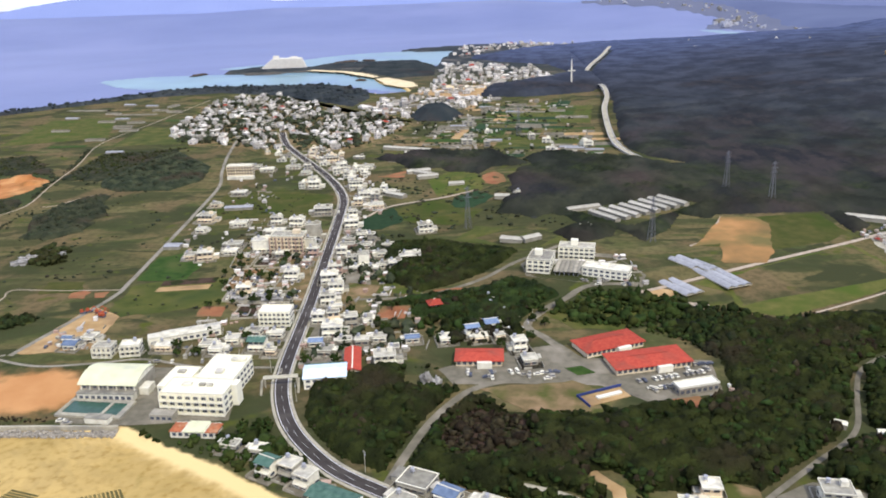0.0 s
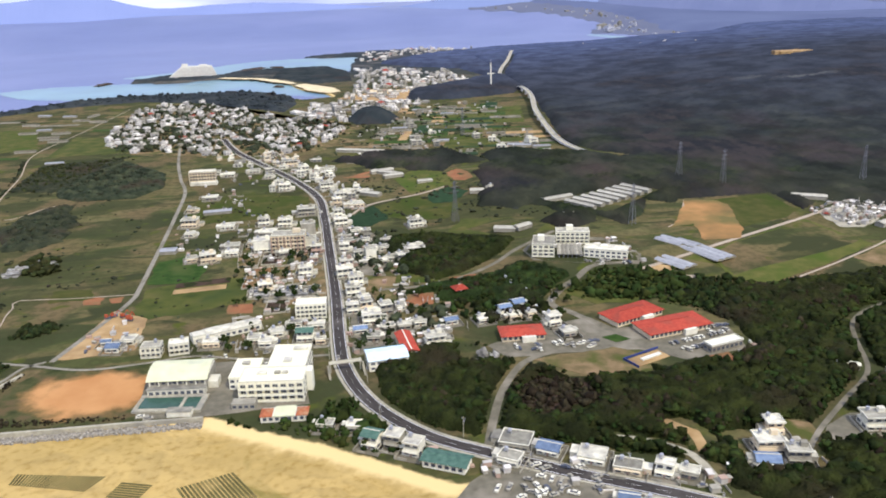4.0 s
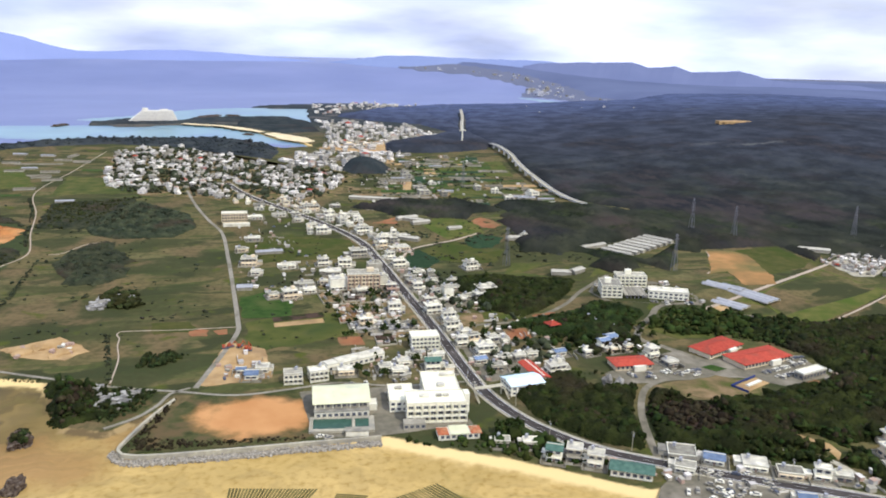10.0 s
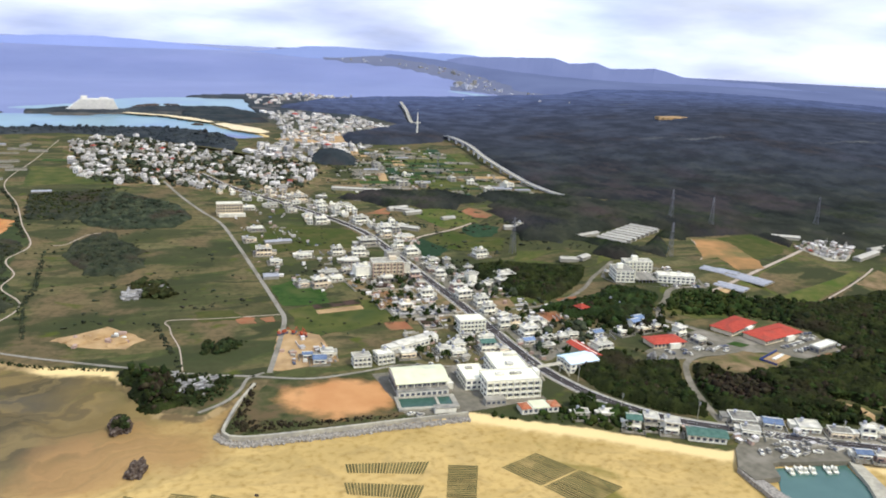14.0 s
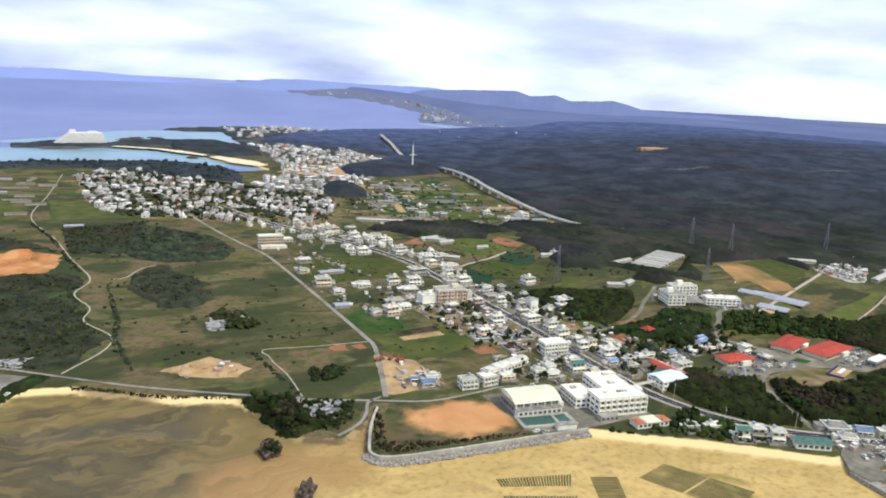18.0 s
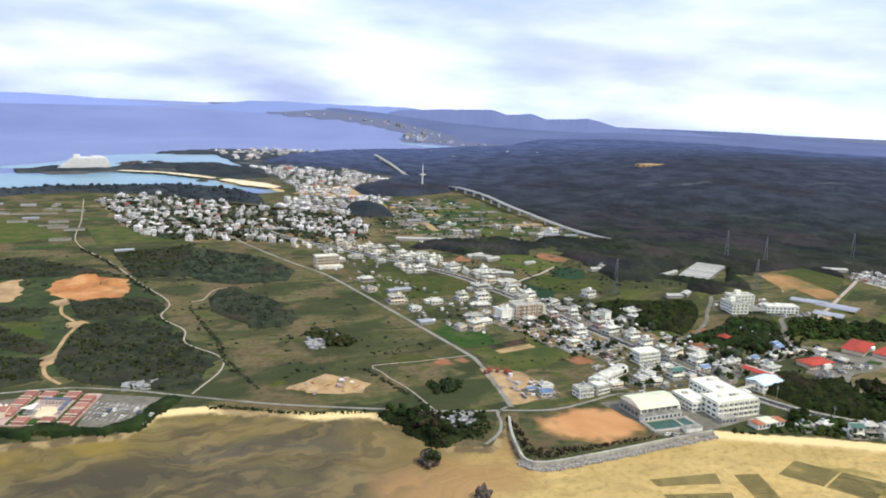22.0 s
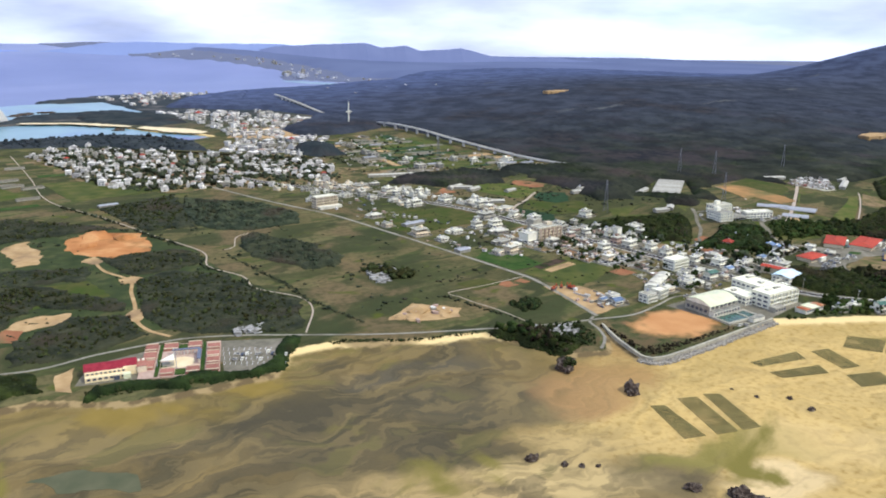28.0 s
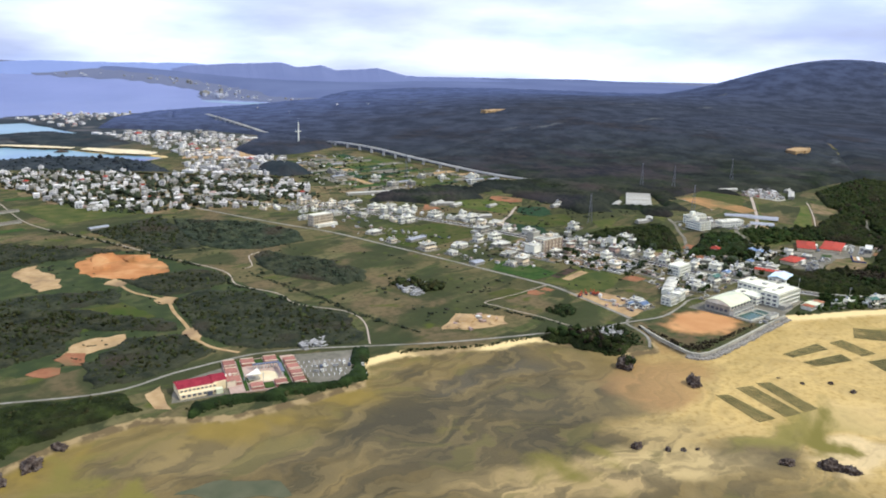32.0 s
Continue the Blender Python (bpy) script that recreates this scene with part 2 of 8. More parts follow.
M["dirt"] = material("pale_dirt", [(0.31, 0.20, 0.085), (0.46, 0.32, 0.155)], 0.12, second=((0.22, 0.15, 0.08), 0.5, 0.7), second_scale=0.04)
M["track"] = material("dirt_track", [(0.34, 0.28, 0.20), (0.44, 0.37, 0.28)], 0.2)
M["grass"] = material("meadow", [(0.040, 0.056, 0.014), (0.076, 0.086, 0.021), (0.125, 0.108, 0.036)], 0.06, second=((0.042, 0.062, 0.017), 0.5, 0.7), second_scale=0.03)
M["rank_grass"] = material("rank_grass", [(0.026, 0.038, 0.014), (0.046, 0.060, 0.020), (0.078, 0.078, 0.030)], 0.05, second=((0.034, 0.048, 0.018), 0.46, 0.6), second_scale=0.09)
M["lawn"] = material("bright_grass", [(0.022, 0.052, 0.010), (0.046, 0.082, 0.018)], 0.15, second=((0.065, 0.085, 0.024), 0.5, 0.7), second_scale=0.05)
M["crop"] = material("crop_field", [(0.060, 0.076, 0.017), (0.110, 0.106, 0.030)], 0.12, second=((0.055, 0.082, 0.014), 0.45, 0.65), second_scale=0.04, per_object=0.3)
M["darkcrop"] = material("dark_crop", [(0.018, 0.042, 0.018), (0.03, 0.06, 0.026)], 0.2, per_object=0.2)
M["scrub"] = material("scrub_floor", [(0.014, 0.02, 0.007), (0.028, 0.038, 0.012), (0.042, 0.042, 0.018)], 0.08)
M["rough_grass"] = material("rough_grass", [(0.022, 0.030, 0.010), (0.046, 0.056, 0.018), (0.085, 0.070, 0.030)], 0.12, second=((0.095, 0.070, 0.032), 0.52, 0.66), second_scale=0.06)
M["dry_leaf"] = leaves("dry_leaves", (0.014, 0.012, 0.007), (0.028, 0.023, 0.013), (0.050, 0.041, 0.022), 0.3)
M["worn"] = material("worn_grass", [(0.10, 0.085, 0.035), (0.17, 0.125, 0.06), (0.27, 0.185, 0.10)], 0.09, second=((0.075, 0.085, 0.022), 0.48, 0.62), second_scale=0.05)
M["rock"] = material("dark_coral_rock", [(0.032, 0.024, 0.018), (0.075, 0.056, 0.042), (0.16, 0.135, 0.105)], 0.5, bump=0.5, bump_scale=0.8)
M["grave"] = material("pale_stone_rubble", [(0.17, 0.165, 0.145), (0.46, 0.45, 0.40)], 0.35, per_object=0.45)
M["sand"] = material("beach_sand", [(0.62, 0.50, 0.28), (0.74, 0.63, 0.40)], 0.1)
M["net"] = material("seaweed_net", [(0.092, 0.086, 0.032), (0.160, 0.138, 0.052)], 0.25, second=((0.26, 0.20, 0.075), 0.52, 0.68), second_scale=0.08, per_object=0.3)
M["water"] = material("harbour_water", [(0.05, 0.115, 0.088), (0.07, 0.145, 0.11)], 0.05, rough=0.2, spec=0.5)
M["tidepool"] = material("tide_pool_water", [(0.070, 0.078, 0.038), (0.105, 0.105, 0.054)], 0.08, rough=0.7, spec=0.1)
M["lagoon"] = material("lagoon_water", [(0.12, 0.235, 0.262), (0.17, 0.31, 0.335)], 0.01, rough=0.3, spec=0.5, second=((0.10, 0.20, 0.31), 0.5, 0.7), second_scale=0.006)
M["sea"] = material("sea_water", [(0.102, 0.134, 0.278), (0.131, 0.164, 0.318)], 0.004, rough=0.4, spec=0.35, second=((0.17, 0.195, 0.36), 0.5, 0.75), second_scale=0.0012, bump=0.6, bump_scale=0.03)
M["leaf"] = leaves("broad_leaves", (0.007, 0.011, 0.004), (0.017, 0.025, 0.008), (0.036, 0.049, 0.013), 0.3, dry=(0.030, 0.022, 0.016))
M["leaf_near"] = leaves("coast_leaves", (0.010, 0.014, 0.006), (0.021, 0.030, 0.010), (0.044, 0.055, 0.018), 0.4, dry=(0.034, 0.028, 0.018))
# leaves of distant woods, with some haze put into their grey-blue tone
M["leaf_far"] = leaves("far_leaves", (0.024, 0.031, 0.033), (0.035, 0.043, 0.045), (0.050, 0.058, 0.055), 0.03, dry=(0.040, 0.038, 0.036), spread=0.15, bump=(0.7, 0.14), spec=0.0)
M["thicket"] = leaves("thicket_leaves", (0.017, 0.023, 0.014), (0.035, 0.043, 0.024), (0.060, 0.067, 0.035), 0.09, dry=(0.048, 0.039, 0.025), spread=0.22, bump=(1.0, 0.6))
M["canopy"] = leaves("wood_canopy", (0.010, 0.014, 0.005), (0.020, 0.028, 0.008), (0.038, 0.052, 0.013), 0.10, dry=(0.030, 0.025, 0.013), spread=0.2, bump=(1.6, 0.6))
M["garden_leaf"] = leaves("garden_leaves", (0.022, 0.028, 0.017), (0.040, 0.048, 0.026), (0.066, 0.072, 0.038), 0.2)
M["bark"] = material("bark", [(0.08, 0.06, 0.04), (0.16, 0.13, 0.10)], 1.5)
M["leaf_scrub"] = leaves("scrub_leaves", (0.014, 0.018, 0.007), (0.030, 0.036, 0.012), (0.055, 0.055, 0.020), 0.25)
M["leaf_green"] = leaves("bright_leaves", (0.012, 0.020, 0.005), (0.024, 0.036, 0.009), (0.044, 0.062, 0.015), 0.1, spread=0.22)
M["orange_steel"] = material("orange_machine", [(0.28, 0.060, 0.030), (0.40, 0.100, 0.045)], 0.6)


def sports_field_material():
    """Rough grass, worn down to orange soil in the middle of the field."""
    m = material("sports_field", [(0.030, 0.040, 0.014), (0.060, 0.066, 0.024), (0.100, 0.084, 0.038)], 0.12, second=((0.110, 0.080, 0.038), 0.50, 0.66), second_scale=0.06, bump=0.3, bump_scale=0.8)
    n, l = m.node_tree.nodes, m.node_tree.links
    b = n["Principled BSDF"]
    grass = b.inputs["Base Color"].links[0].from_socket
    geo, off, mp, size = n.new("ShaderNodeNewGeometry"), n.new("ShaderNodeVectorMath"), n.new("ShaderNodeMapping"), n.new("ShaderNodeVectorMath")
    off.operation, size.operation, mp.vector_type = "SUBTRACT", "LENGTH", "TEXTURE"
    off.inputs[1].default_value = (-225, 386, 3)
    mp.inputs["Rotation"].default_value, mp.inputs["Scale"].default_value = (0, 0, radians(-9)), (36, 25, 1000)
    l.new(geo.outputs["Position"], off.inputs[0])
    l.new(off.outputs["Vector"], mp.inputs["Vector"])
    l.new(mp.outputs["Vector"], size.inputs[0])
    rag, tint = n.new("ShaderNodeTexNoise"), n.new("ShaderNodeTexNoise")
    for t, scale in ((rag, 0.09), (tint, 0.05)):
        t.inputs["Scale"].default_value, t.inputs["Detail"].default_value = scale, 8.0
        l.new(geo.outputs["Position"], t.inputs["Vector"])
    add, worn, soil, mix = n.new("ShaderNodeMath"), n.new("ShaderNodeMapRange"), n.new("ShaderNodeMix"), n.new("ShaderNodeMix")
    add.operation = "MULTIPLY_ADD"
    add.inputs[1].default_value = 0.9
    l.new(rag.outputs["Fac"], add.inputs[0])
    l.new(size.outputs["Value"], add.inputs[2])
    worn.interpolation_type = "SMOOTHSTEP"
    worn.inputs["From Min"].default_value, worn.inputs["From Max"].default_value = 1.62, 1.12
    l.new(add.outputs["Value"], worn.inputs["Value"])
    soil.data_type = mix.data_type = "RGBA"
    soil.inputs["A"].default_value, soil.inputs["B"].default_value = (0.36, 0.155, 0.052, 1), (0.60, 0.335, 0.135, 1)
    l.new(tint.outputs["Fac"], soil.inputs["Factor"])
    l.new(worn.outputs["Result"], mix.inputs["Factor"])
    l.new(grass, mix.inputs["A"])
    l.new(soil.outputs["Result"], mix.inputs["B"])
    l.new(mix.outputs["Result"], b.inputs["Base Color"])
    return m


M["sports_field"] = sports_field_material()


def ground_material():
    """Meadow above, then beach sand, and the tidal flat with weed and silt below."""
    m = material("ground", [(0.045, 0.058, 0.020), (0.084, 0.090, 0.032), (0.140, 0.124, 0.054), (0.090, 0.100, 0.034)], 0.016,
                 second=((0.150, 0.112, 0.050), 0.47, 0.66), second_scale=0.013, bump=0.25, bump_scale=0.5)
    n, l = m.node_tree.nodes, m.node_tree.links
    b = n["Principled BSDF"]
    src = b.inputs["Base Color"].links[0].from_socket
    geo = n.new("ShaderNodeNewGeometry")
    sep = n.new("ShaderNodeSeparateXYZ")
    l.new(geo.outputs["Position"], sep.inputs["Vector"])

    def noise_at(scale, detail=5.0, distort=0.0, stretch=(1, 1, 1), turn=0.0):
        mp = n.new("ShaderNodeMapping")
        mp.inputs["Scale"].default_value, mp.inputs["Rotation"].default_value = stretch, (0, 0, turn)
        t = n.new("ShaderNodeTexNoise")
        t.inputs["Scale"].default_value, t.inputs["Detail"].default_value, t.inputs["Distortion"].default_value = scale, detail, distort
        l.new(geo.outputs["Position"], mp.inputs["Vector"])
        l.new(mp.outputs["Vector"], t.inputs["Vector"])
        return t.outputs["Fac"]

    def ranged(value, lo, hi):
        g = n.new("ShaderNodeMapRange")
        g.interpolation_type = "SMOOTHSTEP"
        g.inputs["From Min"].default_value, g.inputs["From Max"].default_value = lo, hi
        l.new(value, g.inputs["Value"])
        return g.outputs["Result"]

    def mixed(fac, a, c):
        x = n.new("ShaderNodeMix")
        x.data_type = "RGBA"
        l.new(fac, x.inputs["Factor"])
        for socket, v in (("A", a), ("B", c)):
            if isinstance(v, tuple):
                x.inputs[socket].default_value = (*v, 1)
            else:
                l.new(v, x.inputs[socket])
        return x.outputs["Result"]

    def maths(op, a, c):
        x = n.new("ShaderNodeMath")
        x.operation = op
        for k, v in enumerate((a, c)):
            if isinstance(v, (int, float)):
                x.inputs[k].default_value = v
            else:
                l.new(v, x.inputs[k])
        return x.outputs["Value"]

    # the flat: yellow sand in the east, silt, weed and pale sand banks towards the west, all drawn out by the tide
    def shifted(vector, scale, by):
        t, off, far = n.new("ShaderNodeTexNoise"), n.new("ShaderNodeVectorMath"), n.new("ShaderNodeVectorMath")
        t.inputs["Scale"].default_value, t.inputs["Detail"].default_value = scale, 4.0
        off.operation, far.operation = "SUBTRACT", "MULTIPLY_ADD"
        off.inputs[1].default_value = (0.5, 0.5, 0.5)
        far.inputs[1].default_value = (by, by, 0.0)
        l.new(geo.outputs["Position"], t.inputs["Vector"])
        l.new(t.outputs["Color"], off.inputs[0])
        l.new(off.outputs["Vector"], far.inputs[0])
        l.new(vector, far.inputs[2])
        return far.outputs["Vector"]

    drawn = shifted(shifted(geo.outputs["Position"], 0.011, 120.0), 0.045, 22.0)

    def swirl(scale, detail, stretch, turn):
        mp, t = n.new("ShaderNodeMapping"), n.new("ShaderNodeTexNoise")
        mp.inputs["Scale"].default_value, mp.inputs["Rotation"].default_value = stretch, (0, 0, turn)
        t.inputs["Scale"].default_value, t.inputs["Detail"].default_value = scale, detail
        l.new(drawn, mp.inputs["Vector"])
        l.new(mp.outputs["Vector"], t.inputs["Vector"])
        return t.outputs["Fac"]

    def bank(cx, cy, rx, ry, turn=0.0):
        off, mp, size = n.new("ShaderNodeVectorMath"), n.new("ShaderNodeMapping"), n.new("ShaderNodeVectorMath")
        off.operation, size.operation = "SUBTRACT", "LENGTH"
        off.inputs[1].default_value = (cx, cy, 0)
        mp.vector_type = "TEXTURE"
        mp.inputs["Rotation"].default_value, mp.inputs["Scale"].default_value = (0, 0, radians(turn)), (rx, ry, 1000.0)
        l.new(drawn, off.inputs[0])
        l.new(off.outputs["Vector"], mp.inputs["Vector"])
        l.new(mp.outputs["Vector"], size.inputs[0])
        return ranged(size.outputs["Value"], 1.25, 0.55)

    sandy = mixed(noise_at(0.03), (0.45, 0.310, 0.098), (0.58, 0.425, 0.165))
    sandy = mixed(ranged(noise_at(0.25, 4), 0.45, 0.75), sandy, (0.37, 0.25, 0.076))
    east = ranged(maths("SUBTRACT", maths("ADD", sep.outputs["X"], maths("MULTIPLY", noise_at(0.008, 4, 1.0), 120.0)), maths("MULTIPLY", ranged(sep.outputs["Y"], 345.0, 405.0), 120.0)), -405.0, -300.0)
    streak = swirl(0.016, 5, (1.0, 2.4, 1.0), radians(24))
    silt = mixed(ranged(streak, 0.38, 0.62), (0.074, 0.061, 0.031), (0.165, 0.121, 0.048))
    flat = mixed(east, silt, sandy)
    for shape, colour, share in ((bank(-520, 440, 95, 40, -24), (0.074, 0.064, 0.036), 0.85), (bank(-412, 390, 62, 24, -24), (0.088, 0.076, 0.044), 0.8), (bank(-500, 388, 58, 20, -28), (0.080, 0.069, 0.040), 0.6), (bank(-488, 336, 56, 24, -32), (0.44, 0.32, 0.135), 0.85), (bank(-420, 441, 60, 13, -14), (0.100, 0.088, 0.058), 0.75), (bank(-303, 396, 20, 20, 0), (0.36, 0.210, 0.085), 0.7), (bank(-398, 335, 40, 20, -30), (0.47, 0.345, 0.140), 0.7),
                                 (bank(-390, 284, 34, 20, -30), (0.062, 0.056, 0.036), 0.85), (bank(-340, 366, 46, 26, -25), (0.33, 0.195, 0.078), 0.85), (bank(-434, 312, 52, 26, -36), (0.50, 0.375, 0.160), 0.85), (bank(-600, 470, 70, 16, -38), (0.24, 0.18, 0.07), 0.7),
                                 (bank(-348, 266, 48, 14, -38), (0.20, 0.175, 0.045), 0.8), (bank(-364, 234, 26, 18, -38), (0.62, 0.47, 0.23), 0.9), (bank(-300, 232, 52, 18, -30), (0.56, 0.41, 0.17), 0.6), (bank(-250, 190, 70, 20, -20), (0.30, 0.235, 0.075), 0.6)):
        flat = mixed(maths("MULTIPLY", shape, share), flat, colour)
    flat = mixed(maths("MULTIPLY", maths("MULTIPLY", ranged(swirl(0.020, 6, (1, 2.2, 1), radians(20)), 0.50, 0.68), maths("SUBTRACT", 1.0, maths("MULTIPLY", east, 0.6))), 0.5), flat, (0.27, 0.196, 0.078))
    flat = mixed(maths("MULTIPLY", ranged(swirl(0.034, 8, (1, 2.0, 1), radians(28)), 0.52, 0.70), maths("SUBTRACT", 0.6, maths("MULTIPLY", east, 0.42))), flat, (0.078, 0.066, 0.036))
    flat = mixed(maths("MULTIPLY", ranged(swirl(0.09, 8, (1, 1.8, 1), radians(24)), 0.50, 0.66), maths("SUBTRACT", 0.36, maths("MULTIPLY", east, 0.22))), flat, (0.11, 0.092, 0.045))
    west = maths("SUBTRACT", 1.0, maths("MULTIPLY", east, 0.8))
    flat = mixed(maths("MULTIPLY", maths("MULTIPLY", ranged(swirl(0.052, 9, (0.6, 2.2, 1), radians(24)), 0.50, 0.56), west), 0.42), flat, (0.205, 0.155, 0.066))
    flat = mixed(maths("MULTIPLY", maths("MULTIPLY", ranged(swirl(0.030, 9, (0.6, 2.0, 1), radians(30)), 0.53, 0.58), west), 0.5), flat, (0.062, 0.055, 0.034))
    flat = mixed(maths("MULTIPLY", maths("MULTIPLY", ranged(swirl(0.021, 7, (0.7, 1.8, 1), radians(18)), 0.57, 0.63), west), 0.55), flat, (0.125, 0.112, 0.040))
    fringe = ranged(maths("ADD", sep.outputs["Z"], maths("MULTIPLY", noise_at(0.03, 5, 0.8), 0.16)), 0.15, 0.34)
    flat = mixed(maths("MULTIPLY", maths("MULTIPLY", fringe, maths("ADD", 0.35, maths("MULTIPLY", ranged(noise_at(0.02, 5, 0.6), 0.42, 0.56), 0.65))), maths("ADD", 0.25, maths("MULTIPLY", ranged(sep.outputs["X"], -430.0, -510.0), 0.75))), flat, mixed(noise_at(0.06, 4), (0.155, 0.115, 0.025), (0.27, 0.190, 0.050)))
    weed = ranged(noise_at(0.013, 5, 0.6), 0.60, 0.70)
    flat = mixed(weed, flat, (0.17, 0.145, 0.035))
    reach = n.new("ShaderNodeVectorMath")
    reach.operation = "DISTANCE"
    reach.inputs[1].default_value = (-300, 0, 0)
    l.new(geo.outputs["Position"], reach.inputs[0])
    sunk = maths("SUBTRACT", maths("MULTIPLY", ranged(reach.outputs["Value"], 1900.0, 3000.0), 24.0), maths("MULTIPLY", maths("MULTIPLY", ranged(reach.outputs["Value"], 3300.0, 4350.0), 86.0), maths("SUBTRACT", 1.0, maths("MULTIPLY", ranged(sep.outputs["X"], 900.0, 2000.0), 0.85))))
    level = maths("ADD", maths("ADD", sep.outputs["Z"], sunk), maths("MULTIPLY", noise_at(0.12, 4), 0.8))
    def near_x(centre, half):
        return ranged(maths("ABSOLUTE", maths("SUBTRACT", sep.outputs["X"], centre), 0.0), half + 8.0, half - 4.0)
    sandy_zone = maths("MAXIMUM", maths("MAXIMUM", near_x(-454.0, 22.0), near_x(-366.0, 22.0)), maths("MAXIMUM", ranged(sep.outputs["X"], -190.0, -172.0), ranged(reach.outputs["Value"], 800.0, 900.0)))
    shore = mixed(sandy_zone, mixed(ranged(noise_at(0.09, 4), 0.45, 0.6), (0.13, 0.095, 0.045), (0.30, 0.22, 0.10)), (0.70, 0.53, 0.235))
    beach = mixed(ranged(level, 0.72, 1.55), flat, shore)
    # old plots and mown strips lie across the meadow
    src = mixed(maths("MULTIPLY", ranged(noise_at(0.030, 4, 0.3, (0.30, 1.5, 1), radians(8)), 0.44, 0.56), 0.62), src, mixed(noise_at(0.08, 6), (0.100, 0.084, 0.036), (0.166, 0.130, 0.060)))
    src = mixed(maths("MULTIPLY", ranged(noise_at(0.042, 4, 0.3, (0.35, 1.6, 1), radians(-6)), 0.54, 0.60), 0.7), src, (0.048, 0.068, 0.020))
    src = mixed(maths("MULTIPLY", ranged(noise_at(0.0095, 8, 0.6, (0.8, 1.2, 1)), 0.49, 0.60), 0.8), src, mixed(noise_at(0.05, 5), (0.034, 0.044, 0.018), (0.064, 0.066, 0.026)))
    src = mixed(ranged(noise_at(0.024, 9, 0.8, (0.8, 1.3, 1)), 0.55, 0.61), src, (0.042, 0.048, 0.021))
    src = mixed(maths("MULTIPLY", ranged(noise_at(0.013, 7, 0.5, (0.7, 1.5, 1), radians(12)), 0.50, 0.57), 0.82), src, mixed(noise_at(0.06, 6), (0.030, 0.042, 0.017), (0.054, 0.060, 0.025)))
    src = mixed(maths("MULTIPLY", ranged(noise_at(0.016, 6, 0.4), 0.52, 0.64), 0.85), src, mixed(noise_at(0.07, 5), (0.115, 0.084, 0.040), (0.175, 0.130, 0.066)))
    src = mixed(maths("MULTIPLY", ranged(noise_at(0.22, 8), 0.44, 0.62), 0.45), src, (0.044, 0.047, 0.020))
    src = mixed(ranged(noise_at(0.045, 7, 0.3), 0.60, 0.72), src, (0.072, 0.084, 0.017))
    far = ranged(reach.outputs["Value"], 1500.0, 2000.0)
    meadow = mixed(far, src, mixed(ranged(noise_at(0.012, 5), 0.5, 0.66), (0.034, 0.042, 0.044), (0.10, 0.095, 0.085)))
    # past 2500 m the meadow takes haze into its colour as grey-blue
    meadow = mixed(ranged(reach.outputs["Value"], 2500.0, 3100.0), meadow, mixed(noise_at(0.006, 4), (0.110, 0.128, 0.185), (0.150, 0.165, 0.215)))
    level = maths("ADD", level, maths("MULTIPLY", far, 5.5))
    wet = ranged(level, 1.25, 0.9)
    l.new(maths("ADD", maths("MULTIPLY", maths("MULTIPLY", wet, maths("SUBTRACT", 1.0, maths("MULTIPLY", east, 0.85))), 0.01), 0.02), b.inputs["Specular IOR Level"])
    l.new(maths("SUBTRACT", 0.9, maths("MULTIPLY", wet, 0.1)), b.inputs["Roughness"])
    out = mixed(ranged(level, 2.5, 2.9), beach, meadow)
    l.new(out, b.inputs["Base Color"])
    return m


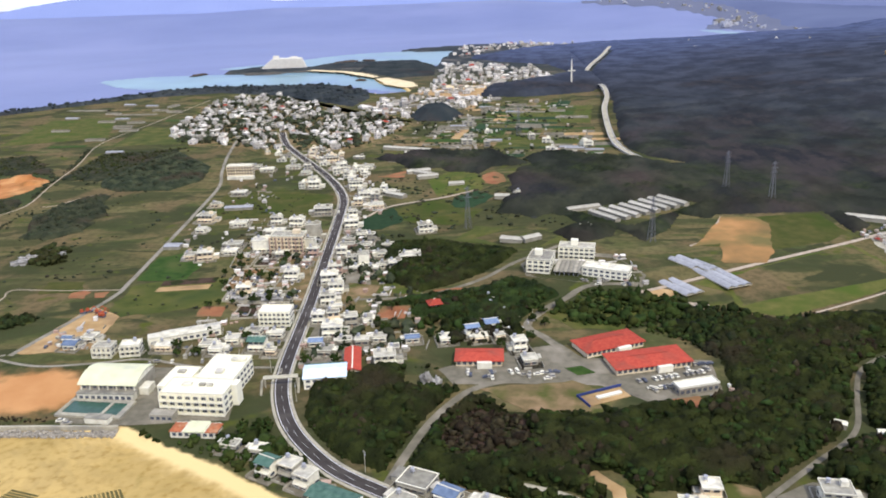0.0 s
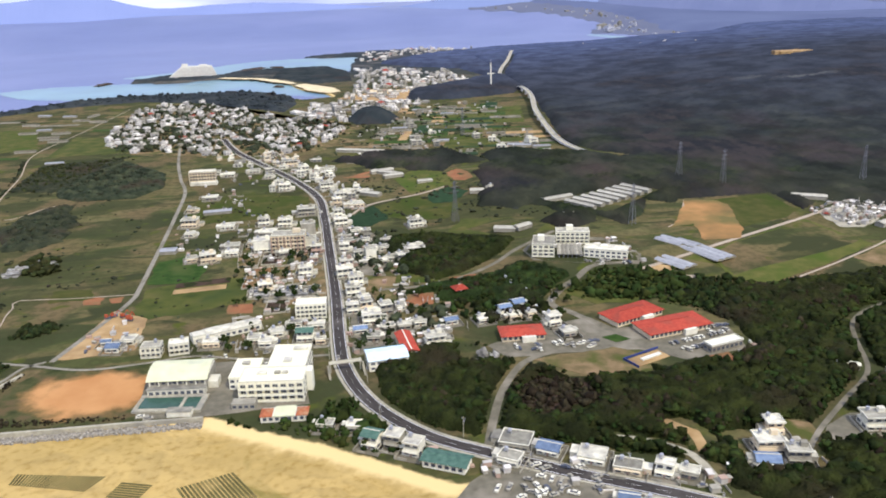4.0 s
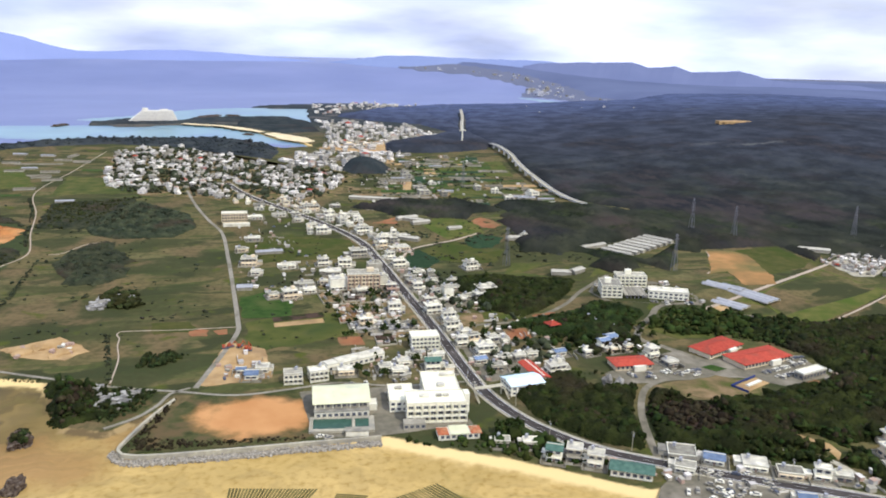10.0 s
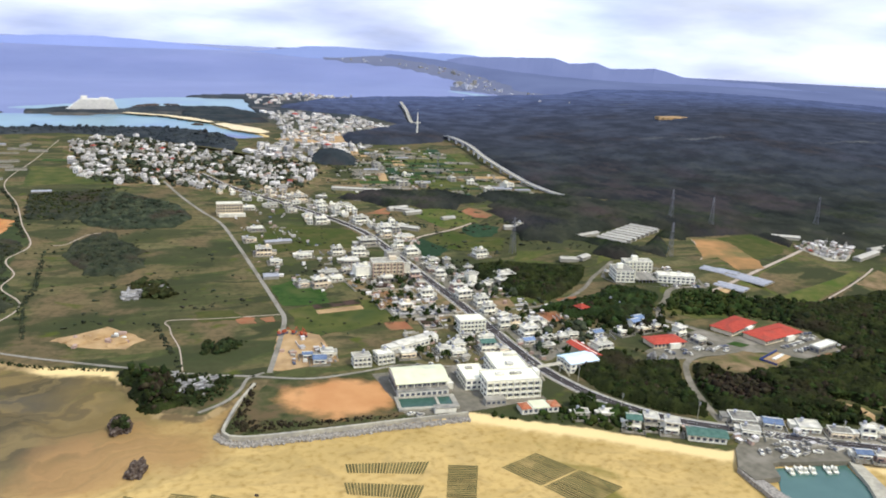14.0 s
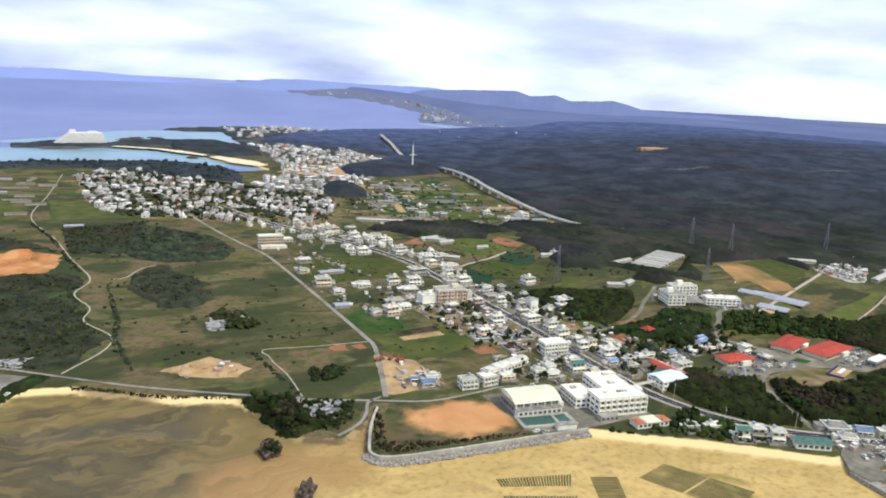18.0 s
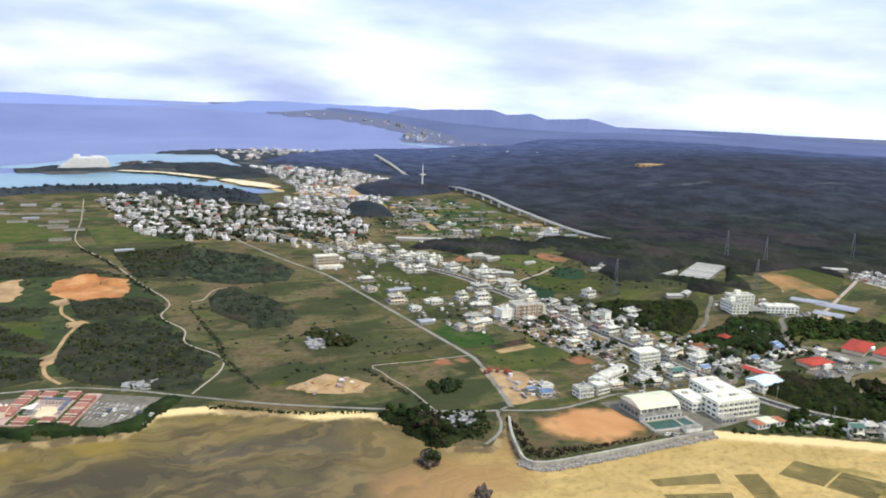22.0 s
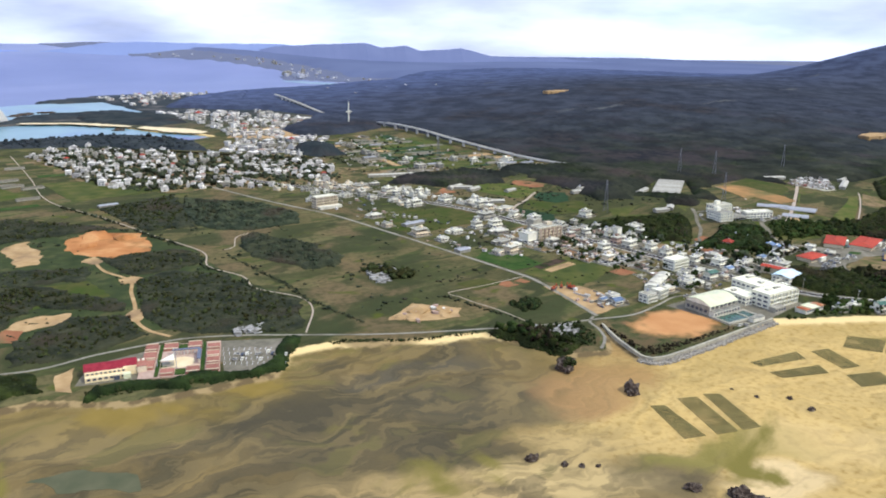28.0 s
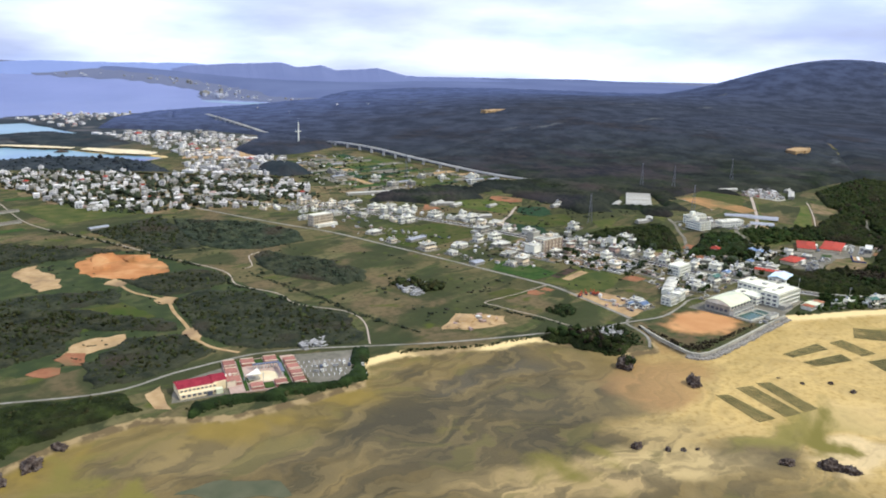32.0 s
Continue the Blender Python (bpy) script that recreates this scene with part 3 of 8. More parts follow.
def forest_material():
    """Evergreen forest: mottled brown-green by the fields; inland, haze is painted in as blue."""
    m = material("forest_leaves", [(0.015, 0.018, 0.013), (0.027, 0.031, 0.022), (0.047, 0.051, 0.031)], 0.03, rough=0.9, spec=0.0, bump=0.6, bump_scale=0.25, stretch=(1, 0.6, 1), second=((0.046, 0.038, 0.032), 0.52, 0.68), second_scale=0.012)
    n, l = m.node_tree.nodes, m.node_tree.links
    b = n["Principled BSDF"]
    out = b.inputs["Base Color"].links[0].from_socket
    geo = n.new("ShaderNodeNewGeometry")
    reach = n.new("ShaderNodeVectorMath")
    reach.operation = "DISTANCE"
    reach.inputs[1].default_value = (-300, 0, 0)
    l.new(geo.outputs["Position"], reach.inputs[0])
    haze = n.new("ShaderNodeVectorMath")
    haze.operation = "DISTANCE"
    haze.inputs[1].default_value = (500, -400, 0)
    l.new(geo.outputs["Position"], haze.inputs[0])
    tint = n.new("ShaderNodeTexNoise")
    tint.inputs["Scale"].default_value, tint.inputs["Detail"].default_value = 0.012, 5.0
    l.new(geo.outputs["Position"], tint.inputs["Vector"])
    def noise_at(scale, detail, lo, hi, stretch=(1, 1, 1)):
        mp, t, g = n.new("ShaderNodeMapping"), n.new("ShaderNodeTexNoise"), n.new("ShaderNodeMapRange")
        mp.inputs["Scale"].default_value = stretch
        t.inputs["Scale"].default_value, t.inputs["Detail"].default_value, t.inputs["Roughness"].default_value = scale, detail, 0.6
        g.interpolation_type = "SMOOTHSTEP"
        g.inputs["From Min"].default_value, g.inputs["From Max"].default_value = lo, hi
        l.new(geo.outputs["Position"], mp.inputs["Vector"])
        l.new(mp.outputs["Vector"], t.inputs["Vector"])
        l.new(t.outputs["Fac"], g.inputs["Value"])
        return g.outputs["Result"]

    def mixed(fac, a, c):
        x = n.new("ShaderNodeMix")
        x.data_type = "RGBA"
        l.new(fac, x.inputs["Factor"])
        for socket, v in (("A", a), ("B", c)):
            if isinstance(v, tuple):
                x.inputs[socket].default_value = (*v, 1)
            else:
                l.new(v, x.inputs[socket])
        return x.outputs["Result"]

    # distance haze in two steps, mixed into the base colour
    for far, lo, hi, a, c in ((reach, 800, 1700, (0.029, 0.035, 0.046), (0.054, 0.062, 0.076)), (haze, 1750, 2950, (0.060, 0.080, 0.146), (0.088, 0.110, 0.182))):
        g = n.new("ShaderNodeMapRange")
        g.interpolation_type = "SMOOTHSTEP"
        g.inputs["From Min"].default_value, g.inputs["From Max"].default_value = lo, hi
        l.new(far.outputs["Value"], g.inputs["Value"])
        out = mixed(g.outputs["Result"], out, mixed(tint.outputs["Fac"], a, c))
    # greener stands near the fields
    near = n.new("ShaderNodeMapRange")
    near.inputs["From Min"].default_value, near.inputs["From Max"].default_value = 1250.0, 700.0
    l.new(reach.outputs["Value"], near.inputs["Value"])
    both = n.new("ShaderNodeMath")
    both.operation = "MULTIPLY"
    l.new(near.outputs["Result"], both.inputs[0])
    l.new(noise_at(0.014, 6.0, 0.50, 0.62), both.inputs[1])
    out = mixed(both.outputs["Value"], out, mixed(noise_at(0.12, 4.0, 0.4, 0.62), (0.012, 0.020, 0.009), (0.034, 0.046, 0.017)))
    # stands of another growth, hollows and dry glades
    hsv = n.new("ShaderNodeHueSaturation")
    value = n.new("ShaderNodeMapRange")
    value.inputs["To Min"].default_value, value.inputs["To Max"].default_value = 0.70, 1.16
    l.new(noise_at(0.022, 7.0, 0.34, 0.66, (1, 0.8, 1)), value.inputs["Value"])
    l.new(value.outputs["Result"], hsv.inputs["Value"])
    l.new(out, hsv.inputs["Color"])
    out = hsv.outputs["Color"]
    mild = n.new("ShaderNodeMapRange")
    mild.inputs["From Min"].default_value, mild.inputs["From Max"].default_value = 2300.0, 1300.0
    l.new(reach.outputs["Value"], mild.inputs["Value"])
    brown = n.new("ShaderNodeMath")
    brown.operation = "MULTIPLY"
    l.new(mild.outputs["Result"], brown.inputs[0])
    l.new(noise_at(0.0055, 5.0, 0.50, 0.66, (0.8, 0.7, 1)), brown.inputs[1])
    out = mixed(brown.outputs["Value"], out, mixed(noise_at(0.05, 5.0, 0.4, 0.6, (1, 0.35, 1)), (0.022, 0.024, 0.027), (0.042, 0.038, 0.037)))
    out = mixed(noise_at(0.0075, 6.0, 0.64, 0.72, (0.5, 1.6, 1)), out, (0.085, 0.090, 0.088))
    l.new(out, b.inputs["Base Color"])
    return m


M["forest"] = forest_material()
M["ground"] = ground_material()


def hamlet_wall():
    """White render, some houses greyer or creamier than others."""
    m = material("village_wall", [(0.60, 0.57, 0.50), (0.78, 0.75, 0.66)], 0.3)
    n, l = m.node_tree.nodes, m.node_tree.links
    b = n["Principled BSDF"]
    src = b.inputs["Base Color"].links[0].from_socket
    geo, hsv, mr = n.new("ShaderNodeNewGeometry"), n.new("ShaderNodeHueSaturation"), n.new("ShaderNodeMapRange")
    mr.inputs["To Min"].default_value, mr.inputs["To Max"].default_value = 0.42, 1.25
    l.new(geo.outputs["Random Per Island"], mr.inputs["Value"])
    l.new(mr.outputs["Result"], hsv.inputs["Value"])
    l.new(src, hsv.inputs["Color"])
    l.new(hsv.outputs["Color"], b.inputs["Base Color"])
    return m


M["hamlet"] = hamlet_wall()


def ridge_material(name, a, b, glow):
    """Far hills whose sea haze is put into base colour and emission."""
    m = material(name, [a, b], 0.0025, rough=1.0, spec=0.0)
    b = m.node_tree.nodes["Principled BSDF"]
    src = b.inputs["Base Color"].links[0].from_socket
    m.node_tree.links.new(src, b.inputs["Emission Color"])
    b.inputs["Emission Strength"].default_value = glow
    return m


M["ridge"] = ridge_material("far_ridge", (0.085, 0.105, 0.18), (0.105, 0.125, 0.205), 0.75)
M["far_hills"] = ridge_material("hazed_forest", (0.076, 0.094, 0.160), (0.098, 0.120, 0.192), 0.45)
# walls across the bay: haze painted in as a duller grey-blue
M["far_wall"] = material("far_hazed_wall", [(0.34, 0.36, 0.40), (0.50, 0.51, 0.53)], 0.02)
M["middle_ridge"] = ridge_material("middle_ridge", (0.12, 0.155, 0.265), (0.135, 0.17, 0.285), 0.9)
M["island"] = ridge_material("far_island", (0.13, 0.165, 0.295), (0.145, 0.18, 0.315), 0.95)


# ---- mesh helpers ----
class Shape:
    def __init__(self):
        self.v, self.f = [], []

    def add(self, verts, faces):
        k = len(self.v)
        self.v += verts
        self.f += [tuple(i + k for i in f) for f in faces]
        return self

    def box(self, cx, cy, z0, sx, sy, sz, turn=0.0):
        c, s = math.cos(turn), math.sin(turn)
        p = [(cx + c * a * sx / 2 - s * b * sy / 2, cy + s * a * sx / 2 + c * b * sy / 2) for a, b in ((-1, -1), (1, -1), (1, 1), (-1, 1))]
        return self.prism(p, z0, z0 + sz)

    def prism(self, ring, z0, z1):
        n = len(ring)
        return self.add([(x, y, z0) for x, y in ring] + [(x, y, z1) for x, y in ring],
                        [tuple(range(n))[::-1], tuple(range(n, 2 * n))] + [(i, (i + 1) % n, n + (i + 1) % n, n + i) for i in range(n)])

    def gable(self, cx, cy, z0, sx, sy, rise, thick=0.25):
        """A ridged roof along x with eaves."""
        a, b = sx / 2, sy / 2
        v = [(cx + i * a, cy + j * b, z0 + (rise if j == 0 else 0) + k * thick) for k in (0, 1) for i in (-1, 1) for j in (-1, 0, 1)]
        f = [(0, 3, 4, 1), (1, 4, 5, 2), (6, 7, 10, 9), (7, 8, 11, 10), (0, 6, 9, 3), (2, 5, 11, 8), (0, 1, 7, 6), (1, 2, 8, 7), (3, 9, 10, 4), (4, 10, 11, 5)]
        return self.add(v, f)

    def hip(self, cx, cy, z0, sx, sy, rise, thick=0.3):
        a, b, r = sx / 2, sy / 2, max(0.5, sx / 2 - sy / 2)
        v = [(cx - a, cy - b, z0), (cx + a, cy - b, z0), (cx + a, cy + b, z0), (cx - a, cy + b, z0)]
        v += [(x, y, z + thick) for x, y, z in v] + [(cx - r, cy, z0 + rise + thick), (cx + r, cy, z0 + rise + thick)]
        f = [(3, 2, 1, 0), (0, 1, 5, 4), (1, 2, 6, 5), (2, 3, 7, 6), (3, 0, 4, 7), (4, 5, 9, 8), (6, 7, 8, 9), (5, 6, 9), (7, 4, 8)]
        return self.add(v, f)

    def vault(self, cx, cy, z0, sx, sy, rise, n=10, thick=0.3):
        """A barrel roof whose arch spans y."""
        ring = [(-sy / 2 + sy * i / n, rise * math.sin(math.pi * i / n) ** 0.8 if 0 < i < n else 0.0) for i in range(n + 1)]
        v = [(cx + e * sx / 2, cy + y, z0 + z + k * thick) for k in (0, 1) for e in (-1, 1) for y, z in ring]
        m = n + 1
        f = []
        for i in range(n):
            f += [(i, i + 1, m + i + 1, m + i)[::-1], (2 * m + i, 2 * m + i + 1, 3 * m + i + 1, 3 * m + i)]
            f += [(i, i + 1, 2 * m + i + 1, 2 * m + i), (m + i, m + i + 1, 3 * m + i + 1, 3 * m + i)[::-1]]
        f += [(0, m, 3 * m, 2 * m), (n, m + n, 3 * m + n, 2 * m + n)[::-1]]
        return self.add(v, f)

    def tube(self, p, q, r0, r1=None, n=6):
        r1 = r0 if r1 is None else r1
        p, q = Vector(p), Vector(q)
        w = (q - p).normalized()
        u = w.orthogonal().normalized()
        t = w.cross(u)
        ring = [(math.cos(2 * math.pi * i / n), math.sin(2 * math.pi * i / n)) for i in range(n)]
        v = [tuple(p + r0 * (a * u + b * t)) for a, b in ring] + [tuple(q + r1 * (a * u + b * t)) for a, b in ring]
        return self.add(v, [tuple(range(n))[::-1], tuple(range(n, 2 * n))] + [(i, (i + 1) % n, n + (i + 1) % n, n + i) for i in range(n)])

    def mesh(self, name):
        me = bpy.data.meshes.new(name)
        me.from_pydata(self.v, [], self.f)
        return me


def part(name, shape, mat, parent=None, label="", m=None):
    """One mesh object, under a thing or a part. shape: a Shape or a mesh to be shared."""
    me = shape.mesh(name) if isinstance(shape, Shape) else shape
    if not me.materials:
        me.materials.append(M[mat])
    ob = new(name, me)
    if parent is not None:
        ob.parent = parent
    if m is not None:
        ob.matrix_basis = m
    return tagged(ob, label)


def thing(name, x, y, z=3.0, turn=0.0, label="", category="", group="", kind=""):
    ob = new(name)
    ob.empty_display_size = 1.0
    ob.matrix_basis = pose(x, y, z, 0, 0, turn)
    return tagged(ob, label, category, group, kind)


def numpy_mesh(name, v, tri, mat, smooth=False):
    me = bpy.data.meshes.new(name)
    me.vertices.add(len(v))
    me.vertices.foreach_set("co", np.asarray(v, np.float32).ravel())
    k = tri.shape[1]
    me.loops.add(tri.size)
    me.loops.foreach_set("vertex_index", tri.ravel().astype(np.int32))
    me.polygons.add(len(tri))
    me.polygons.foreach_set("loop_start", np.arange(0, tri.size, k, dtype=np.int32))
    me.polygons.foreach_set("loop_total", np.full(len(tri), k, np.int32))
    me.update(calc_edges=True)
    me.polygons.foreach_set("use_smooth", np.full(len(tri), smooth))
    me.materials.append(M[mat])
    return me


def inside(px, py, ring):
    hit = np.zeros(np.shape(px), bool)
    for (x0, y0), (x1, y1) in zip(ring, ring[1:] + ring[:1]):
        if y0 != y1:
            hit ^= ((y0 > py) != (y1 > py)) & (px < (x1 - x0) * (py - y0) / (y1 - y0) + x0)
    return hit


def away(px, py, line, closed=False):
    """Distance to a line of points."""
    best = np.full(np.shape(px), 1e9)
    line = [(p[0], p[1]) for p in line]
    for (x0, y0), (x1, y1) in zip(line, line[1:] + (line[:1] if closed else [])):
        dx, dy = x1 - x0, y1 - y0
        t = np.clip(((px - x0) * dx + (py - y0) * dy) / (dx * dx + dy * dy + 1e-9), 0, 1)
        best = np.minimum(best, np.hypot(px - x0 - t * dx, py - y0 - t * dy))
    return best


def curve(points, step=6.0):
    """A smooth line through the points."""
    p = [Vector(q) for q in points]
    p = [2 * p[0] - p[1]] + p + [2 * p[-1] - p[-2]]
    out = []
    for a, b, c, d in zip(p, p[1:], p[2:], p[3:]):
        n = max(2, int((c - b).length / step))
        for i in range(n):
            t = i / n
            out.append(0.5 * (2 * b + (c - a) * t + (2 * a - 5 * b + 4 * c - d) * t * t + (3 * b - a - 3 * c + d) * t ** 3))
    out.append(p[-2])
    return [tuple(v) for v in out]


def ribbon(line, left, right, z0, z1, shape=None):
    """A strip with thickness along a line, between two offsets (to the left is positive)."""
    s = shape or Shape()
    n = len(line)
    k = len(s.v)
    for i, q in enumerate(line):
        a, b = line[max(0, i - 1)], line[min(n - 1, i + 1)]
        d = math.hypot(b[0] - a[0], b[1] - a[1]) or 1.0
        nx, ny = -(b[1] - a[1]) / d, (b[0] - a[0]) / d
        base = q[2] if len(q) > 2 else 0.0
        for off, z in ((left, z0), (left, z1), (right, z1), (right, z0)):
            s.v.append((q[0] + nx * off, q[1] + ny * off, z + base))
    for i in range(n - 1):
        a, b = k + 4 * i, k + 4 * i + 4
        s.f += [(a + 1, a + 2, b + 2, b + 1), (a, a + 1, b + 1, b), (a + 2, a + 3, b + 3, b + 2)]
    s.f += [(k, k + 3, k + 2, k + 1), (k + 4 * n - 4, k + 4 * n - 3, k + 4 * n - 2, k + 4 * n - 1)]
    return s


def ragged(ring, rough=1.5, step=6.0, seed=0, closed=True):
    """The ring with edges broken up as in nature."""
    out = []
    for (x0, y0), (x1, y1) in zip(ring, ring[1:] + (ring[:1] if closed else [])):
        n = max(1, int(math.hypot(x1 - x0, y1 - y0) / step))
        for i in range(n):
            x, y = x0 + (x1 - x0) * i / n, y0 + (y1 - y0) * i / n
            out.append((x + rough * 2 * noise.noise((x * 0.11, y * 0.11, seed)), y + rough * 2 * noise.noise((x * 0.11, y * 0.11, seed + 9.5))))
    return out


def terrace_rise(px, py):
    """How far the farmland behind the town lies above the coastal strip."""
    def ease(lo, hi, v):
        t = np.clip((np.asarray(v, float) - lo) / (hi - lo), 0, 1)
        return t * t * (3 - 2 * t)
    return 7.0 * ease(0, 70, px) * ease(435, 525, py) * (1 - ease(820, 1000, py)) * (1 - ease(480, 640, px))


def lifted(x, y):
    """A place of the level plan on the raised farmland, which lies that much closer to the shore."""
    u, v = x, y
    for i in range(4):
        k = 1 - float(terrace_rise(u, v)) / 204.0
        u, v = -290 + (x + 290) * k, -35 + (y + 35) * k
    return u, v


def raised(line):
    """A line of the level plan, with its rise as a third number."""
    out = [lifted(p[0], p[1]) for p in line]
    return [(u, v, float(terrace_rise(u, v))) for u, v in out]


def patch(name, ring, mat, z=3.12, label="", category="field", rough=1.2, kind="structure", deep=0.3):
    ring = ragged(ring, rough, seed=len(bpy.data.objects) * 0.37) if rough else ring
    s = Shape().prism([lifted(x, y) for x, y in ring], z - deep, z)
    s.v = [(x, y, h + float(terrace_rise(x, y))) for x, y, h in s.v]
    return tagged(part(name, s, mat), label, category, "", kind)


BLOB = bmesh.new()
bmesh.ops.create_icosphere(BLOB, subdivisions=2, radius=1.0)
BLOB_V = np.array([v.co[:] for v in BLOB.verts])
BLOB_F = np.array([[v.index for v in f.verts] for f in BLOB.faces])
BLOB.free()
BLOB = bmesh.new()
bmesh.ops.create_icosphere(BLOB, subdivisions=1, radius=1.0)
ROUGH_V = np.array([v.co[:] for v in BLOB.verts])
ROUGH_F = np.array([[v.index for v in f.verts] for f in BLOB.faces])
BLOB.free()


def clumps(places, sizes, rng, fine=True, uneven=0.28):
    """Leaf clumps: uneven lumps, each with its own turn and outline."""
    bv, bf = (BLOB_V, BLOB_F) if fine else (ROUGH_V, ROUGH_F)
    n, k = len(places), len(bv)
    ang = rng.uniform(0, 2 * np.pi, n)
    c, s = np.cos(ang)[:, None], np.sin(ang)[:, None]
    lump = bv[None] * (1 + uneven * rng.standard_normal((n, k, 1)).clip(-1.8, 1.8))
    x, y = lump[..., 0] * c - lump[..., 1] * s, lump[..., 0] * s + lump[..., 1] * c
    v = np.stack([x, y, lump[..., 2]], -1) * np.asarray(sizes)[:, None, :] + np.asarray(places)[:, None, :]
    f = bf[None] + (np.arange(n) * k)[:, None, None]
    return v.reshape(-1, 3), f.reshape(-1, 3)


def scatter(ring, per, rng, holes=(), clear=()):
    """Points inside a ring, one on about per square metres, off the holes and the cleared lines."""
    xs, ys = [p[0] for p in ring], [p[1] for p in ring]
    area = (max(xs) - min(xs)) * (max(ys) - min(ys))
    n = int(area / per)
    px, py = rng.uniform(min(xs), max(xs), n), rng.uniform(min(ys), max(ys), n)
    ok = inside(px, py, ring)
    for h in holes:
        ok &= ~inside(px, py, h)
    for line, width in clear:
        ok &= away(px, py, line) > width
    return px[ok], py[ok]


def woodland(name, ring, per, size, label, mat="leaf", holes=(), clear=(), fine=True, seed=1, category="woodland", tall=1.0, fuzz=7.0, gaps=0.0, flat=0.0, lift=0.0):
    """A wood of leaf clumps; its edge thins out, and gaps (0 to 1) opens glades in it."""
    ring = [lifted(x, y) for x, y in ring]
    rng = np.random.default_rng(seed)
    px, py = scatter(ring, per, rng, holes, clear)
    edge = away(px, py, ring, True)
    wave = np.array([noise.noise((x * 0.03, y * 0.03, seed)) for x, y in zip(px, py)]) if len(px) else np.zeros(0)
    ok = edge > fuzz * (0.6 + 1.6 * wave) * rng.uniform(0.2, 1.0, len(px))
    ok &= wave > -0.9 + gaps * 1.3 * rng.uniform(0.8, 1.1, len(px))
    px, py, edge = px[ok], py[ok], edge[ok]
    n = len(px)
    if n == 0:
        return None
    r = size * np.clip(np.exp(0.34 * rng.standard_normal(n)), 0.45, 1.9) * np.clip(0.55 + edge / 18, 0.55, 1.0)
    up = tall * (0.35 if flat else 1.0)
    h = ground_height(px, py) + r * up * rng.uniform(0.2, 0.9, n) + lift * rng.uniform(0.5, 1.2, n) * np.clip(edge / 8, 0, 1)
    v, f = clumps(np.stack([px, py, h], -1), np.stack([r, r, r * rng.uniform(0.7, 1.15, n) * up], -1), rng, fine, 0.12 if flat else 0.34 if fine else 0.46)
    return tagged(new(name, numpy_mesh(name, v, f, mat, True)), label, category, "", "stuff")


# ---- the lie of the land ----
COAST = [(-40, 262), (-50, 262), (-81, 286), (-105, 304), (-135, 323), (-166, 345), (-250, 351), (-288, 354), (-295, 362), (-280, 394),
         (-271, 416), (-280, 402), (-302, 384), (-322, 394), (-331, 428), (-344, 458), (-380, 468), (-436, 505), (-466, 509), (-490, 486),
         (-526, 492), (-571, 502), (-611, 535), (-657, 538), (-690, 530), (-760, 565), (-840, 700), (-860, 1000), (-840, 1250), (-754, 1383),
         (-653, 1486), (-548, 1600), (-429, 1640), (-237, 1625), (-120, 1490), (-70, 1500), (-74, 1545), (-113, 1601), (-146, 1720), (-183, 1768), (-231, 1838), (-312, 1890),
         (-419, 1855), (-505, 1905), (-504, 1955), (-426, 2000), (-312, 1955), (-289, 2005), (-189, 2045), (-56, 2045), (-20, 1940), (-5, 2060), (10, 2250), (31, 2440), (-72, 2440), (-139, 2470),
         (-96, 2590), (80, 2700), (233, 2740), (254, 2660), (344, 2625), (460, 2610), (641, 2630), (794, 2670), (935, 2676), (1055, 2640), (1168, 2633), (1186, 2657), (1160, 2766), (1135, 2856), (1092, 2970), (1058, 3064), (960, 3092),
         (1018, 3213), (1130, 3359), (1095, 3462), (1055, 3533), (1024, 3634), (981, 3708), (899, 3800), (800, 3848), (710, 3927), (640, 4081), (616, 4440), (607, 4796), (700, 5900), (7000, 5900), (7000, -900), (300, -900), (120, 120), (60, 200), (24, 226), (12, 244)]
k = COAST.index((616, 4440))
COAST = COAST[:29] + ragged(COAST[29:k], 8.0, 42.0, 3.3, False) + COAST[k:]


def smooth(lo, hi, v):
    t = np.clip((v - lo) / (hi - lo), 0, 1)
    return t * t * (3 - 2 * t)


def far_drop(px, py):
    """The sheet sinks a little with distance and rises at its far rim, where the horizon lies."""
    reach = np.hypot(px + 300, py)
    return -24.0 * smooth(1900, 3000, reach) + 86.0 * smooth(3300, 4350, reach) * (1 - 0.85 * smooth(900, 2000, px))


HILLS = [(2360, 1190, 270, 118), (2560, 820, 330, 100), (2080, 1330, 220, 28), (1500, 1500, 330, 26), (900, 1350, 260, 24), (1300, 2100, 420, 20), (760, 900, 200, 16), (2000, 2500, 600, 22), (480, 1150, 150, 10)]


def ground_height(px, py):
    px, py = np.asarray(px, float), np.asarray(py, float)
    d = away(px, py, COAST, True) * np.where(inside(px, py, COAST), 1, -1)
    flat = (py < 640) & (px < 120)
    low = np.where(flat, 0.42 * np.exp(-np.maximum(0, -d) / 30.0) - 0.004 * np.maximum(0, -d - 250), -4.0 - 0.02 * np.maximum(0, -d - 60))
    wide = np.where((px > -175) & (px < 0), 12.0, np.where((np.abs(px + 452) < 22) | (np.abs(px + 378) < 30), 9.0, 3.5))
    z = low + (3.0 - low) * smooth(-5, wide, d)
    inland = smooth(380, 1100, px) * smooth(350, 800, py) * smooth(0, 260, d)
    z = z + 14 * inland
    for hx, hy, r, h in HILLS:
        z = z + h * smooth(250, 600, px) * smooth(0, 260, d) * np.exp(-((px - hx) ** 2 + (py - hy) ** 2) / (2 * r * r))
    return z + far_drop(px, py) + terrace_rise(px, py) * smooth(0, 40, d)


